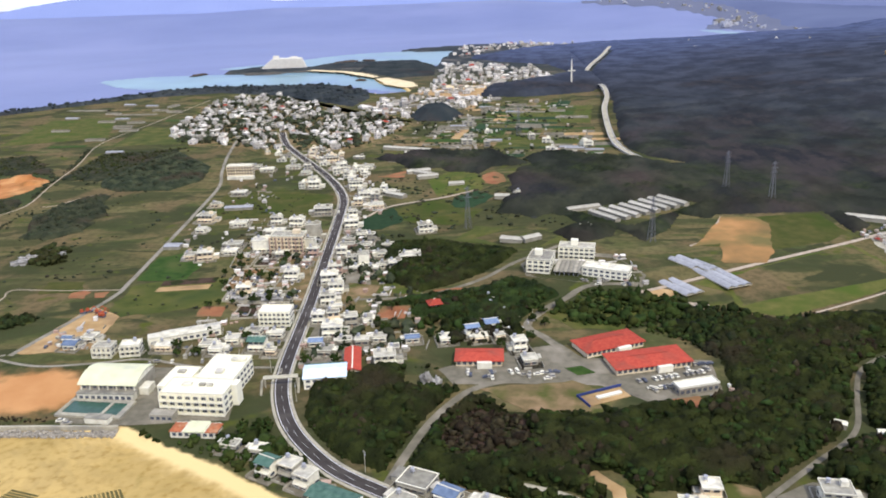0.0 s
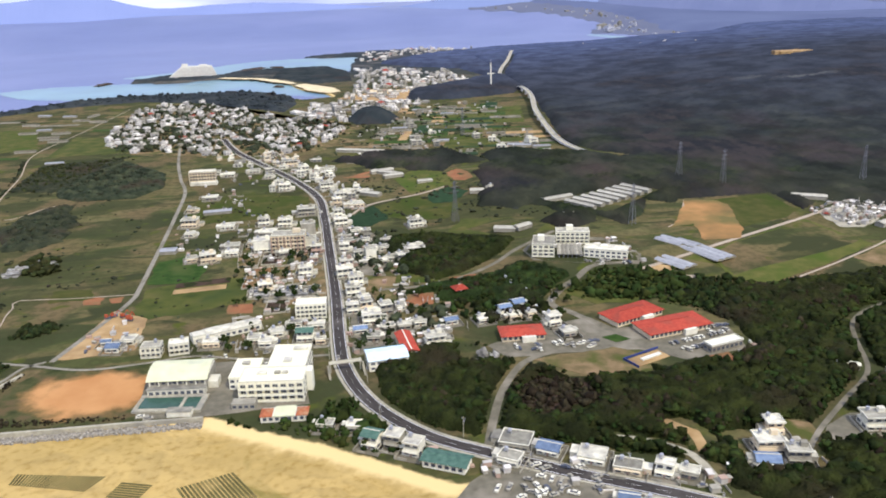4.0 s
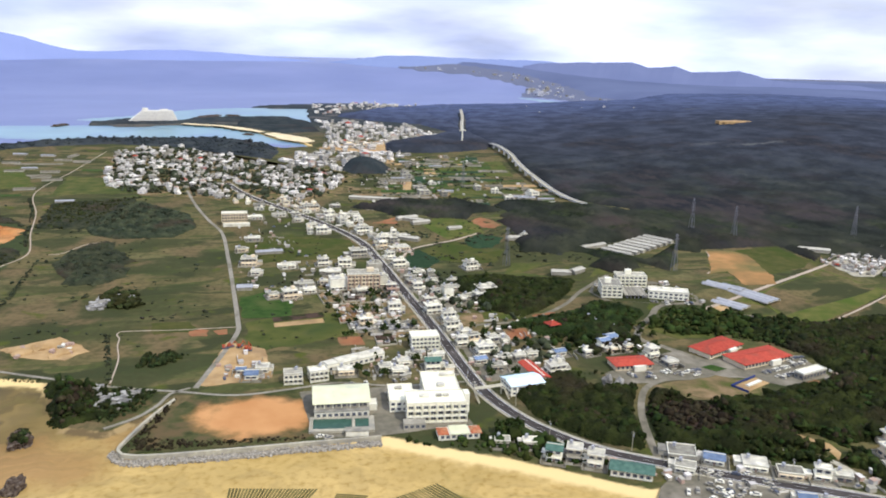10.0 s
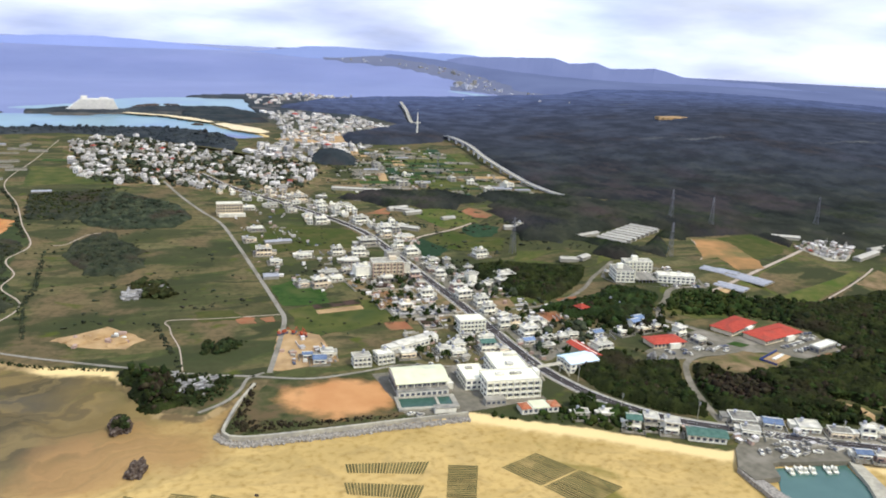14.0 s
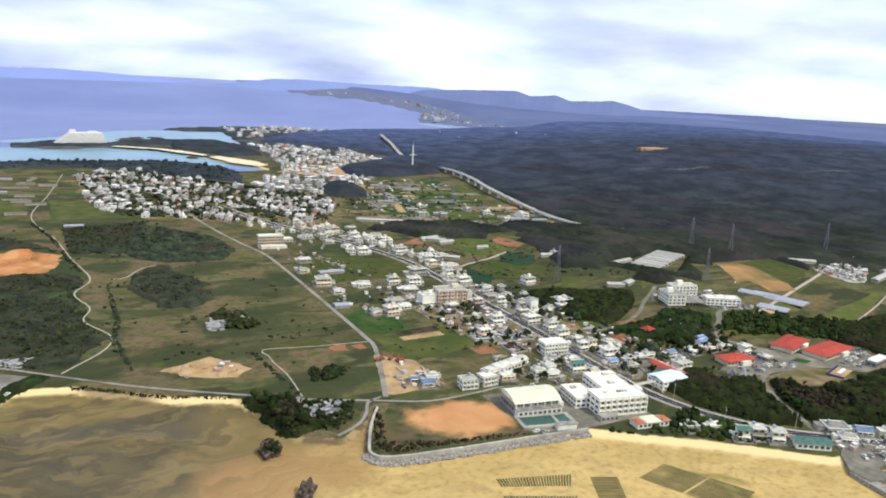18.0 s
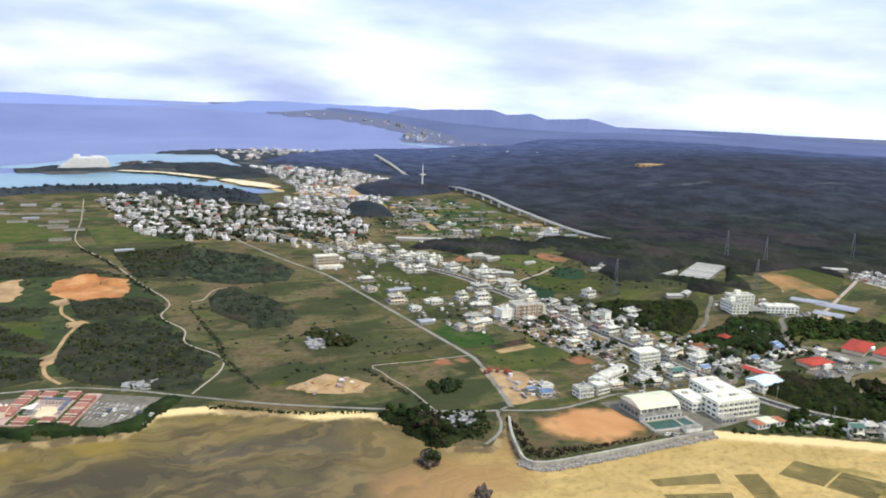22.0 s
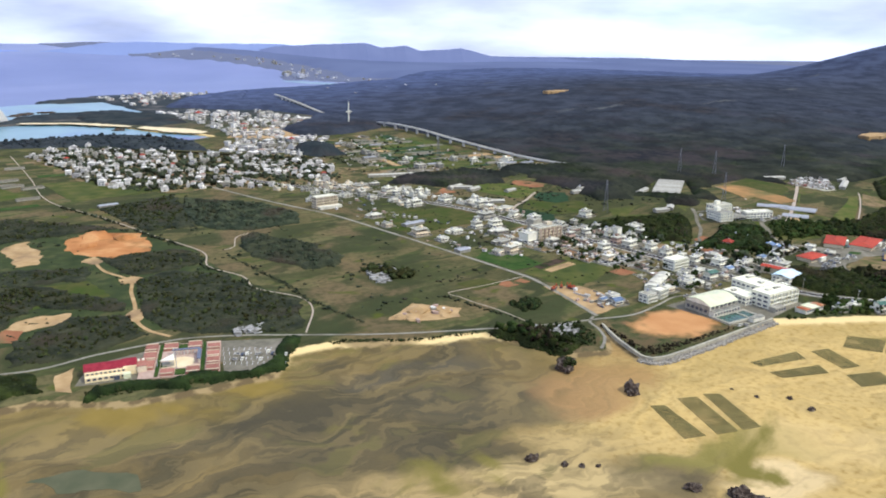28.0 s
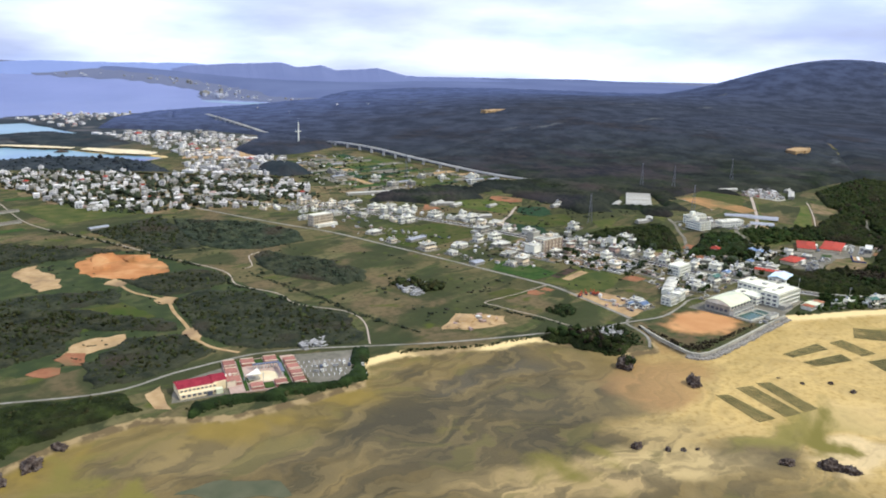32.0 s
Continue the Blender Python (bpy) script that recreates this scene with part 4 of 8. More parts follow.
def spread(lo, hi, step, reach, grow=1.032):
    """Even steps between lo and hi, growing ones out to reach."""
    mid = list(np.arange(lo, hi + step, step))
    a, s = lo, step
    left = []
    while a > reach[0]:
        s *= grow
        a -= s
        left.append(a)
    b, s = mid[-1], step
    right = []
    while b < reach[1]:
        s *= grow
        b += s
        right.append(b)
    return np.array(left[::-1] + mid + right)


def sheet(name, gx, gy, height, mat):
    xx, yy = np.meshgrid(gx, gy)
    v = np.stack([xx.ravel(), yy.ravel(), height(xx.ravel(), yy.ravel())], -1)
    i = (np.arange(len(gy) - 1)[:, None] * len(gx) + np.arange(len(gx) - 1)[None]).ravel()
    f = np.stack([i, i + 1, i + 1 + len(gx), i + len(gx)], -1)
    return new(name, numpy_mesh(name, v, f, mat, True))


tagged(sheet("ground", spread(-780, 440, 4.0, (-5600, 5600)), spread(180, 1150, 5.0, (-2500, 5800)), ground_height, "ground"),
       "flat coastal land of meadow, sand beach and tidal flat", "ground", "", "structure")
tagged(sheet("water", spread(-900, 1200, 50, (-5600, 5600)), spread(0, 4500, 50, (-2500, 5800)), lambda x, y: -0.9 + far_drop(x, y), "sea"),
       "calm grey-blue sea", "sea", "", "structure")


def ridge(name, label, centre, radius, az0, az1, peaks, foot, seed, mat="ridge"):
    """A range of hills along an arc: peaks are (bearing, half-width, height), or a crest of (bearing, height)."""
    s, n = Shape(), 260
    rows = []
    for i in range(n + 1):
        az = az0 + (az1 - az0) * i / n
        if len(peaks[0]) == 2:
            h = float(np.interp(az, [p[0] for p in peaks], [p[1] for p in peaks]))
        else:
            h = sum(p[2] * math.exp(-((az - p[0]) / p[1]) ** 2 / 2) for p in peaks)
        h += 3 * noise.noise((az * 0.9, seed, 0)) + 2 * noise.noise((az * 2.7, seed, 4))
        rows.append([(radius - 420, foot), (radius - 260, foot + 0.30 * (h - foot) * (1 + 0.12 * noise.noise((az * 0.8, seed, 7)))),
                     (radius - 110, foot + 0.72 * (h - foot)), (radius, h), (radius + 160, foot)])
        for r, z in rows[-1]:
            s.v.append((centre[0] + r * math.sin(radians(az)), centre[1] + r * math.cos(radians(az)), z))
    for i in range(n):
        for j in range(4):
            a = 5 * i + j
            s.f.append((a, a + 5, a + 6, a + 1))
    return tagged(part(name, s, mat), label, "hills", "", "structure")


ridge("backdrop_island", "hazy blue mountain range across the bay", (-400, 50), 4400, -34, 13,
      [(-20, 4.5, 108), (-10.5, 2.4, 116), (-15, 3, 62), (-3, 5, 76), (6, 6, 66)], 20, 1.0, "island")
ridge("backdrop_ridge", "haze-blue hills along the far coast", (-400, 50), 4330, 2, 33, [(9, 4, 40), (14.5, 3, 66), (20, 3.5, 72), (26, 3.2, 72)], 20, 2.0, "middle_ridge")
ridge("backdrop_crest", "haze-blue hills with a stepped crest", (-400, 50), 4200, 22, 64,
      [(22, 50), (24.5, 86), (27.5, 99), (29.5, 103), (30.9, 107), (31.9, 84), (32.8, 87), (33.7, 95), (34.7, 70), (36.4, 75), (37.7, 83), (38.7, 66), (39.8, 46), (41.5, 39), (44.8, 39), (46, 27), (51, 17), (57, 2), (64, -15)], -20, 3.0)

# ---- roads ----
MAIN = curve([(-226, 1120), (-203, 1030), (-168, 945), (-127, 850), (-101, 765), (-96, 690), (-94, 600), (-92, 500), (-92, 420), (-90, 384), (-82, 352), (-70, 328), (-52, 305), (-27, 286), (5, 264), (45, 239), (90, 205), (150, 150)])
FARM = curve([(-277, 1070), (-264, 967), (-249, 882), (-236, 820), (-232, 720), (-230, 620), (-229, 545), (-230, 520), (-241, 480), (-257, 430)])
SHORE_ROAD = curve([(-780, 690), (-658, 609), (-605, 580), (-564, 580), (-521, 575), (-500, 568), (-472, 551), (-446, 531), (-396, 494), (-337, 460), (-300, 440), (-266, 427), (-234, 415), (-200, 417), (-175, 420), (-140, 408), (-98, 405)])
INLAND = curve([(-30, 290), (-22, 315), (-10, 345), (8, 372), (30, 383)])
INLAND_UP = raised(curve([(66, 384), (64, 410), (55, 432), (46, 450), (60, 472), (80, 492), (104, 515), (140, 514)]))
FIELD_ROAD = raised(curve([(128, 498), (150, 507), (170, 517), (240, 551), (313, 586), (350, 606)]))
TRACK = raised(curve([(176, 457), (190, 450), (201, 448), (260, 474), (317, 503), (350, 522)]))
PLOT_PATH = raised(curve([(194, 589), (212, 604), (226, 632), (241, 662)]))
WINDING = curve([(-417, 1457), (-440, 1250), (-461, 1083), (-437, 950), (-424, 850), (-411, 767), (-426, 720), (-416, 675), (-422, 640), (-406, 600), (-412, 570), (-440, 532)])
DIRT = curve([(-480, 852), (-487, 830), (-497, 797), (-501, 760), (-493, 722), (-503, 690), (-511, 660), (-519, 635), (-523, 618), (-522, 600), (-515, 582)], 5)
SPUR = curve([(-230, 531), (-252, 532), (-273, 533), (-309, 537), (-308, 524), (-308, 510), (-305, 484), (-306, 447)])
BRANCH = curve([(-392, 761), (-381, 764), (-363, 796), (-346, 803)])
HEADLAND_LANE = curve([(-260, 431), (-271, 425), (-276, 413), (-285, 400), (-294, 393), (-303, 388)])
WOOD_PATH = curve([(110, 262), (124, 276), (152, 299), (182, 324), (200, 360), (214, 383), (240, 400), (300, 420)])
GROVE_ROAD = raised(curve([(-64, 500), (-22, 502), (4, 516), (29, 535), (52, 560), (71, 577), (99, 602)]))
YARD_ROAD = curve([(28, 290), (45, 282), (58, 268), (60, 245)])
FIELD_LANE = raised(curve([(-96, 688), (-74, 691), (-66, 706), (-51, 726), (-25, 740), (-1, 752), (30, 775)]))


def marks(line, off, dash, gap, wide, z):
    s, run = Shape(), 0.0
    piece = []
    for a, b in zip(line, line[1:]):
        mid = (run // (dash + gap)) * (dash + gap)
        if run - mid < dash:
            ribbon([a, b], off + wide / 2, off - wide / 2, z - 0.02, z, s)
        run += math.hypot(b[0] - a[0], b[1] - a[1])
    return s


def resampled(line, step):
    out, left = [line[0]], step
    for a, b in zip(line, line[1:]):
        d = math.hypot(b[0] - a[0], b[1] - a[1])
        at = left
        while at <= d:
            out.append((a[0] + (b[0] - a[0]) * at / d, a[1] + (b[1] - a[1]) * at / d))
            at += step
        left = at - d
    return out


road = tagged(part("road", ribbon(MAIN, 3.7, -3.7, 2.6, 3.20), "asphalt"), "dark two-lane asphalt main road through the town", "road", "", "structure")
for off in (4.7, -4.7):
    tagged(part("pavement", ribbon(MAIN, off + 0.45, off - 0.95, 2.6, 3.34), "concrete"), "pale concrete pavement with kerb beside the main road", "pavement", "", "structure")
fine_main = resampled(MAIN, 2.0)
tagged(part("centre_line", marks(fine_main, 0.0, 6, 6, 0.08, 3.224), "paint", road), "white broken centre line")
for off in (3.3, -3.3):
    tagged(part("edge_line", ribbon(MAIN, off + 0.15, off - 0.15, 3.19, 3.224), "paint", road), "white edge line")
for line, half, mat, label in ((FARM, 1.7, "old_concrete", "pale concrete farm road across the meadow"), (SHORE_ROAD, 1.1, "old_concrete", "pale coast road behind the shore"),
                               (INLAND, 2.1, "lot", "grey side road through the trees"), (INLAND_UP, 2.6, "lot", "grey road up to the white blocks"),
                               (FIELD_ROAD, 1.8, "track", "pale farm track between fields"), (WINDING, 0.62, "track", "pale winding track across scrub"),
                               (TRACK, 0.8, "track", "pale farm track along a field edge"), (PLOT_PATH, 0.8, "track", "narrow path beside ploughed land"), (SPUR, 0.42, "track", "narrow dirt track"), (BRANCH, 0.5, "track", "narrow branching track"), (HEADLAND_LANE, 1.0, "old_concrete", "pale lane down to the shore beside the headland"), (WOOD_PATH, 1.3, "lot", "grey lane through the woods"),
                               (GROVE_ROAD, 1.8, "lot", "grey lane into the trees"), (YARD_ROAD, 2.0, "concrete", "short concrete access lane"), (FIELD_LANE, 1.5, "track", "pale lane between crops")):
    tagged(part("lane", ribbon(line, half, -half, 2.6, 3.17), mat), label, "road", "", "structure")
tagged(part("dirt_track", ribbon(DIRT, 1.4, -1.4, 2.6, 3.16), "dirt"), "broad orange dirt track", "road", "", "structure")

# ---- patches of land ----
patch("school_field", [(-258, 421), (-195, 416), (-190, 350), (-288, 357), (-288, 372)], "sports_field", 3.07, "school sports field of bare orange soil worn out of rough grass", "sports field")
patch("school_yard", [(-198, 412), (-112, 405), (-110, 350), (-160, 348), (-196, 352)], "lot", 3.10, "grey asphalt school yard", "yard", 0.3)
patch("public_yard", [(-8, 397), (30, 416), (62, 424), (72, 405), (140, 398), (134, 362), (96, 356), (76, 374), (40, 378), (0, 380)], "lot", 3.12, "grey asphalt forecourt of the public buildings", "car park", 0.6)
patch("bare_plot", [(14, 374), (62, 380), (84, 362), (70, 346), (36, 350)], "worn", 3.16, "bare brownish plot of ground", "field")
patch("block_yard", [(62, 536), (100, 520), (136, 508), (146, 530), (132, 575), (84, 590), (60, 560)], "lot", 3.12, "grey yard between the white blocks", "yard", 0.5)
patch("ploughed_field", [(241, 662), (206, 601), (194, 588), (218, 592), (206, 549), (236, 547), (252, 573), (260, 602), (273, 640), (268, 658)], "ploughed", 3.2, "orange-brown ploughed field")
patch("crop_field", [(246, 658), (324, 663), (322, 607), (297, 590), (252, 574), (236, 558), (216, 548), (228, 584), (196, 590), (212, 604)], "crop", 3.12, "olive crop field behind the ploughed land")
patch("crop_field", [(170, 512), (312, 582), (322, 510), (262, 478), (203, 452), (180, 462), (186, 495)], "crop", 3.12, "broad olive crop field beside the track")
patch("tilled_field", [(319, 501), (350, 516), (340, 472), (297, 458), (286, 484)], "worn", 3.12, "brown tilled field")
patch("bare_ground", [(126, 489), (146, 505), (158, 496), (141, 481)], "dirt", 3.21, "pale bare earth at the end of the farm track", "bare ground", 1)
patch("bare_ground", [(156, 478), (166, 476), (161, 452), (158, 438), (150, 444), (156, 460)], "track", 3.14, "pale dug earth in the wood", "bare ground", 1.5)
patch("materials_yard", [(333, 594), (391, 636), (404, 592), (345, 548), (327, 556)], "concrete", 3.12, "pale yard crowded with low white buildings and materials", "yard", 1.5)
patch("quarry_floor", [(-503, 880), (-480, 896), (-455, 890), (-432, 866), (-444, 800), (-484, 796), (-505, 830)], "soil", 3.2, "bare orange excavated ground", "bare ground", 4)
patch("bare_ground", [(-552, 890), (-527, 903), (-530, 840), (-538, 812), (-556, 815)], "dirt", 3.2, "pale bare ground", "bare ground", 3)
patch("bare_ground", [(-583, 677), (-552, 670), (-560, 650), (-592, 650), (-604, 655)], "dirt", 3.2, "pale bare ground beside scrub", "bare ground", 2)
patch("bare_ground", [(-610, 655), (-598, 660), (-588, 652), (-594, 642), (-600, 632), (-606, 640)], "redsoil", 3.24, "small red bare patch", "bare ground", 2.5)
patch("bare_ground", [(-632, 642), (-620, 646), (-610, 638), (-616, 628), (-626, 628)], "redsoil", 3.2, "small red bare patch", "bare ground", 2)
for ring in ([(-500, 728), (-488, 732), (-480, 722), (-490, 708), (-502, 714)], [(-508, 800), (-494, 806), (-492, 790), (-504, 784)], [(-522, 646), (-512, 650), (-508, 634), (-524, 622), (-530, 634)], [(-546, 650), (-522, 640), (-522, 632), (-548, 644)]):
    patch("bare_ground", ring, "dirt", 3.15, "worn earth beside the dirt track", "bare ground", 2.5)
patch("spoil_yard", [(-382, 516), (-360, 528), (-345, 534), (-326, 504), (-336, 490), (-364, 500)], "dirt", 3.2, "pale spoil yard with heaps", "bare ground", 2)
patch("works_yard", [(-237, 502), (-214, 484), (-212, 436), (-250, 431), (-256, 434)], "dirt", 3.13, "orange-brown works yard", "bare ground", 1)
for ring, mat, label in (
        ([(-226, 600), (-190, 610), (-186, 545), (-226, 548)], "lawn", "bright green meadow"), ([(-224, 540), (-150, 552), (-150, 498), (-222, 480)], "grass", "rough meadow plot"),
        ([(-164, 496), (-148, 496), (-146, 480), (-162, 480)], "redsoil", "small red ploughed plot"), ([(-263, 530), (-251, 529), (-250, 517), (-262, 518)], "redsoil", "small ploughed plot"), ([(-246, 528), (-237, 528), (-237, 517), (-244, 517)], "redsoil", "small ploughed plot"),
        ([(-290, 552), (-262, 548), (-258, 530), (-286, 528)], "crop", "brown stubble plot"), ([(-220, 790), (-170, 800), (-110, 770), (-112, 700), (-220, 700)], "crop", "olive pasture behind the houses"),
        ([(-56, 712), (-6, 747), (10, 712), (37, 706), (11, 659), (-33, 670)], "crop", "broad olive field"), ([(-74, 688), (-50, 720), (-37, 677), (-56, 655), (-75, 649)], "darkcrop", "dark green crop"),
        ([(11, 756), (34, 772), (53, 753), (27, 713), (1, 714)], "darkcrop", "dark green crop"), ([(-20, 821), (18, 877), (46, 821), (38, 776), (-10, 756)], "crop", "yellow-green field"),
        ([(24, 656), (85, 647), (114, 615), (67, 592), (5, 618)], "grass", "pale green field beyond the grove"), ([(-74, 841), (-42, 865), (-45, 834)], "redsoil", "small orange ploughed plot"), ([(58, 1165), (161, 1174), (137, 1095), (60, 1140)], "lot", "pale tilled plot"), ([(-44, 552), (-12, 540), (-20, 506), (-48, 512)], "crop", "brown plot"),
        ([(-12, 514), (8, 516), (8, 500), (-12, 500)], "redsoil", "red ploughed plot"), ([(60, 470), (110, 500), (136, 480), (100, 440), (74, 444)], "grass", "green bank behind the red roofs"),
        ([(-650, 760), (-520, 740), (-520, 690), (-650, 700)], "crop", "brown grassland"),
        ([(-500, 690), (-440, 680), (-430, 600), (-500, 600)], "scrub", "dark scrub"),
        ([(-620, 1280), (-520, 1300), (-470, 1120), (-600, 1080)], "crop", "pale field plots"), ([(-440, 1200), (-320, 1150), (-330, 1060), (-440, 1060)], "grass", "green field below the village"),
        ([(60, 1290), (230, 1270), (200, 1120), (60, 1150)], "crop", "pale fields beyond the town"), ([(40, 1060), (180, 1040), (180, 960), (60, 960)], "grass", "green field")):
    patch("field", ring, mat, 3.10 + 0.0008 * (len(bpy.data.objects) % 40), label, "field", 2.0)

patch("meadow", [(-640, 640), (-525, 605), (-445, 550), (-412, 600), (-422, 700), (-414, 780), (-440, 900), (-520, 925), (-600, 870), (-665, 760)], "rank_grass", 3.04, "dark green rough meadow round the tracks", "meadow", 2.5)
patch("bare_slope", [(-10, 326), (-4, 346), (12, 357), (38, 347), (42, 322), (22, 308), (-4, 310)], "brownsoil", 3.12, "bare brown slope beside the lane", "bare ground", 2)
patch("bare_slope", [(107, 357), (122, 359), (124, 347), (111, 345)], "redsoil", 3.12, "small orange cutting below the car park", "bare ground", 1.5)
patch("house_yard", [(120, 264), (128, 278), (146, 288), (168, 278), (160, 258)], "lot", 3.1, "grey yard of a house in the wood", "yard", 1.0)
patch("house_yard", [(96, 272), (110, 289), (124, 283), (118, 267)], "worn", 3.1, "yellowish yard of a house in the wood", "yard", 1.0)
patch("clearing_lane", [(56, 298), (60, 299), (70, 286), (68, 276), (62, 270), (64, 284)], "dirt", 3.14, "pale dirt clearing behind the shops", "bare ground", 0.6)
tagged(part("tide_pool", Shape().prism(ragged([(-636, 456), (-615, 452), (-592, 428), (-596, 416), (-612, 424), (-630, 440)], 3, 5), 0.02, 0.12), "tidepool"), "shallow green tide pool on the flat", "water", "", "structure")

# ---- woods ----
rows = [(MAIN, 8), (FARM, 4), (SHORE_ROAD, 5), (INLAND, 4.5), (INLAND_UP, 5.5), (FIELD_ROAD, 3), (WINDING, 3), (DIRT, 4), (WOOD_PATH, 4.5), (GROVE_ROAD, 3.5), (YARD_ROAD, 4), (SPUR, 2.5), (TRACK, 3), (PLOT_PATH, 2)]
YARDS = [[(-8, 399), (30, 418), (62, 426), (112, 440), (145, 400), (138, 358), (96, 352), (70, 342), (30, 345), (2, 376)],
         [(-40, 292), (60, 240), (70, 258), (-20, 302)], [(78, 284), (118, 282), (112, 244), (76, 250)], [(164, 337), (184, 333), (202, 317), (186, 313)],
         [(128, 500), (290, 590), (352, 520), (335, 465), (297, 452), (262, 470), (203, 442), (176, 455), (165, 436), (150, 440), (155, 476), (126, 482)], [(190, 595), (238, 668), (330, 668), (326, 600), (250, 560)], [(325, 596), (391, 640), (408, 590), (345, 544), (322, 556)], [(-26, 402), (0, 394), (0, 372), (-26, 376)], [(-8, 328), (-2, 345), (12, 354), (34, 345), (38, 323), (20, 310), (-2, 313)], [(106, 358), (122, 360), (124, 346), (110, 344)], [(54, 300), (70, 298), (78, 276), (62, 268)]]
YARDS += [[(-49, 465), (-46, 489), (-23, 489), (-27, 465)], [(-76, 534), (-46, 526), (-54, 475), (-78, 475)], [(96, 272), (112, 290), (124, 284), (118, 268)], [(122, 264), (128, 278), (146, 290), (166, 280), (160, 258)]]
YARDS = [[lifted(x, y) for x, y in ring] for ring in YARDS]

def canopy(name, ring, step, rise, swell, label, seed, mat="leaf_far", clear=(), holes=(), crown=0.0, brink=14.0):
    """The closed roof of a wood: a lumpy sheet of crowns over the ground, thinning at its edge."""
    ring = [lifted(x, y) for x, y in ring]
    xs, ys = [p[0] for p in ring], [p[1] for p in ring]
    gx, gy = np.arange(min(xs) - step, max(xs) + 2 * step, step), np.arange(min(ys) - step, max(ys) + 2 * step, step)
    xx, yy = np.meshgrid(gx, gy)
    rng = np.random.default_rng(seed)
    xx, yy = xx + rng.uniform(-0.35, 0.35, xx.shape) * step, yy + rng.uniform(-0.35, 0.35, yy.shape) * step
    px, py = xx.ravel(), yy.ravel()
    edge = away(px, py, ring, True) * np.where(inside(px, py, ring), 1, -1)
    for line, width in clear:
        edge = np.minimum(edge, away(px, py, line) - width)
    for hole in holes:
        edge = np.minimum(edge, away(px, py, hole, True) * np.where(inside(px, py, hole), -1, 1))
    edge = edge + (2.0 * rng.uniform(-0.5, 0.5, len(px)) if crown else 0)
    wave = np.array([noise.noise((x / 60, y / 60, seed)) * 0.7 + noise.noise((x / 170, y / 170, seed + 5)) for x, y in zip(px, py)])
    lumps = 1.5 * rng.uniform(-0.5, 0.5, len(px))
    if crown:
        # each cell holds one tree top of its own height, rounded off towards its neighbours
        nx, ny = int((max(xs) - min(xs)) / crown) + 4, int((max(ys) - min(ys)) / crown) + 4
        jx, jy, jh = rng.uniform(0.1, 0.9, (ny, nx)), rng.uniform(0.1, 0.9, (ny, nx)), rng.uniform(0, 1, (ny, nx)) ** 1.5
        u, v = (px - min(xs)) / crown + 1.5, (py - min(ys)) / crown + 1.5
        best = np.full(len(px), -9.0)
        for a in (-1, 0, 1):
            for b in (-1, 0, 1):
                i, j = np.clip(u.astype(int) + a, 0, nx - 1), np.clip(v.astype(int) + b, 0, ny - 1)
                best = np.maximum(best, jh[j, i] - 1.6 * ((u - i - jx[j, i]) ** 2 + (v - j - jy[j, i]) ** 2))
        lumps = 1.3 * best + 0.9 * rng.uniform(-0.5, 0.5, len(px))
    z = ground_height(px, py) + rise * smooth(-2, brink, edge) + swell * (0.8 * wave + lumps) * smooth(0, brink + 6, edge) - 2.5 * (edge < 0)
    i = (np.arange(len(gy) - 1)[:, None] * len(gx) + np.arange(len(gx) - 1)[None]).ravel()
    f = np.stack([i, i + 1, i + 1 + len(gx), i + len(gx)], -1)
    f = f[(edge[f] > -step * 0.6).any(1)]
    used, where = np.unique(f, return_inverse=True)
    return tagged(new(name, numpy_mesh(name, np.stack([px, py, z], -1)[used], where.reshape(f.shape), mat, True)), label, "forest", "", "stuff")


def scrubland(name, ring, label, seed, rise=1.3, step=1.8, mat="thicket"):
    """Low closed scrub with a broken edge."""
    canopy(name, ragged(ring, 5.0, 9.0, seed), step, rise, 1.1, label, seed, mat, rows, YARDS, 3.0, 2.5)
    woodland(name + "_tufts", ring, 11, 0.95, "uneven tufts standing out of the low scrub", "leaf_scrub", holes=YARDS, clear=rows, fine=False, seed=seed + 900, tall=1.1, fuzz=1.5, gaps=0.45, lift=rise * 0.6)


def wood(name, ring, label, seed, mat="canopy", rise=4.5, crown=5.0, step=1.5):
    """A near wood: its canopy, and single crowns that stand out of it and break its edge."""
    canopy(name, ragged(ring, 9.0, 16.0, seed) if mat == "forest" else ring, step, rise, 2.0, label, seed, mat, rows, YARDS, crown, 9.0 if mat == "forest" else 4.0)
    if mat != "forest":
        woodland(name + "_crowns", ring, 12 if mat == "canopy" else 16, 1.5, "single dark crowns standing out of the wood", mat, holes=YARDS, clear=rows, fine=False, seed=seed + 300, tall=1.25 if mat == "canopy" else 0.9, fuzz=3.0, lift=2.4 if mat == "canopy" else 1.6)
    if mat == "canopy":
        woodland(name + "_bare_trees", ring, 15, 1.35, "grey-brown half-bare trees among the green", "dry_leaf", holes=YARDS, clear=rows, fine=False, seed=seed + 500, tall=1.3, fuzz=3.0, gaps=0.82, lift=2.4)
        woodland(name + "_undergrowth", ring, 12, 1.5, "brighter green bushes in the gaps of the wood", "leaf_green", holes=YARDS, clear=rows, fine=False, seed=seed + 700, tall=0.7, fuzz=2.0, gaps=0.30, lift=3.0)


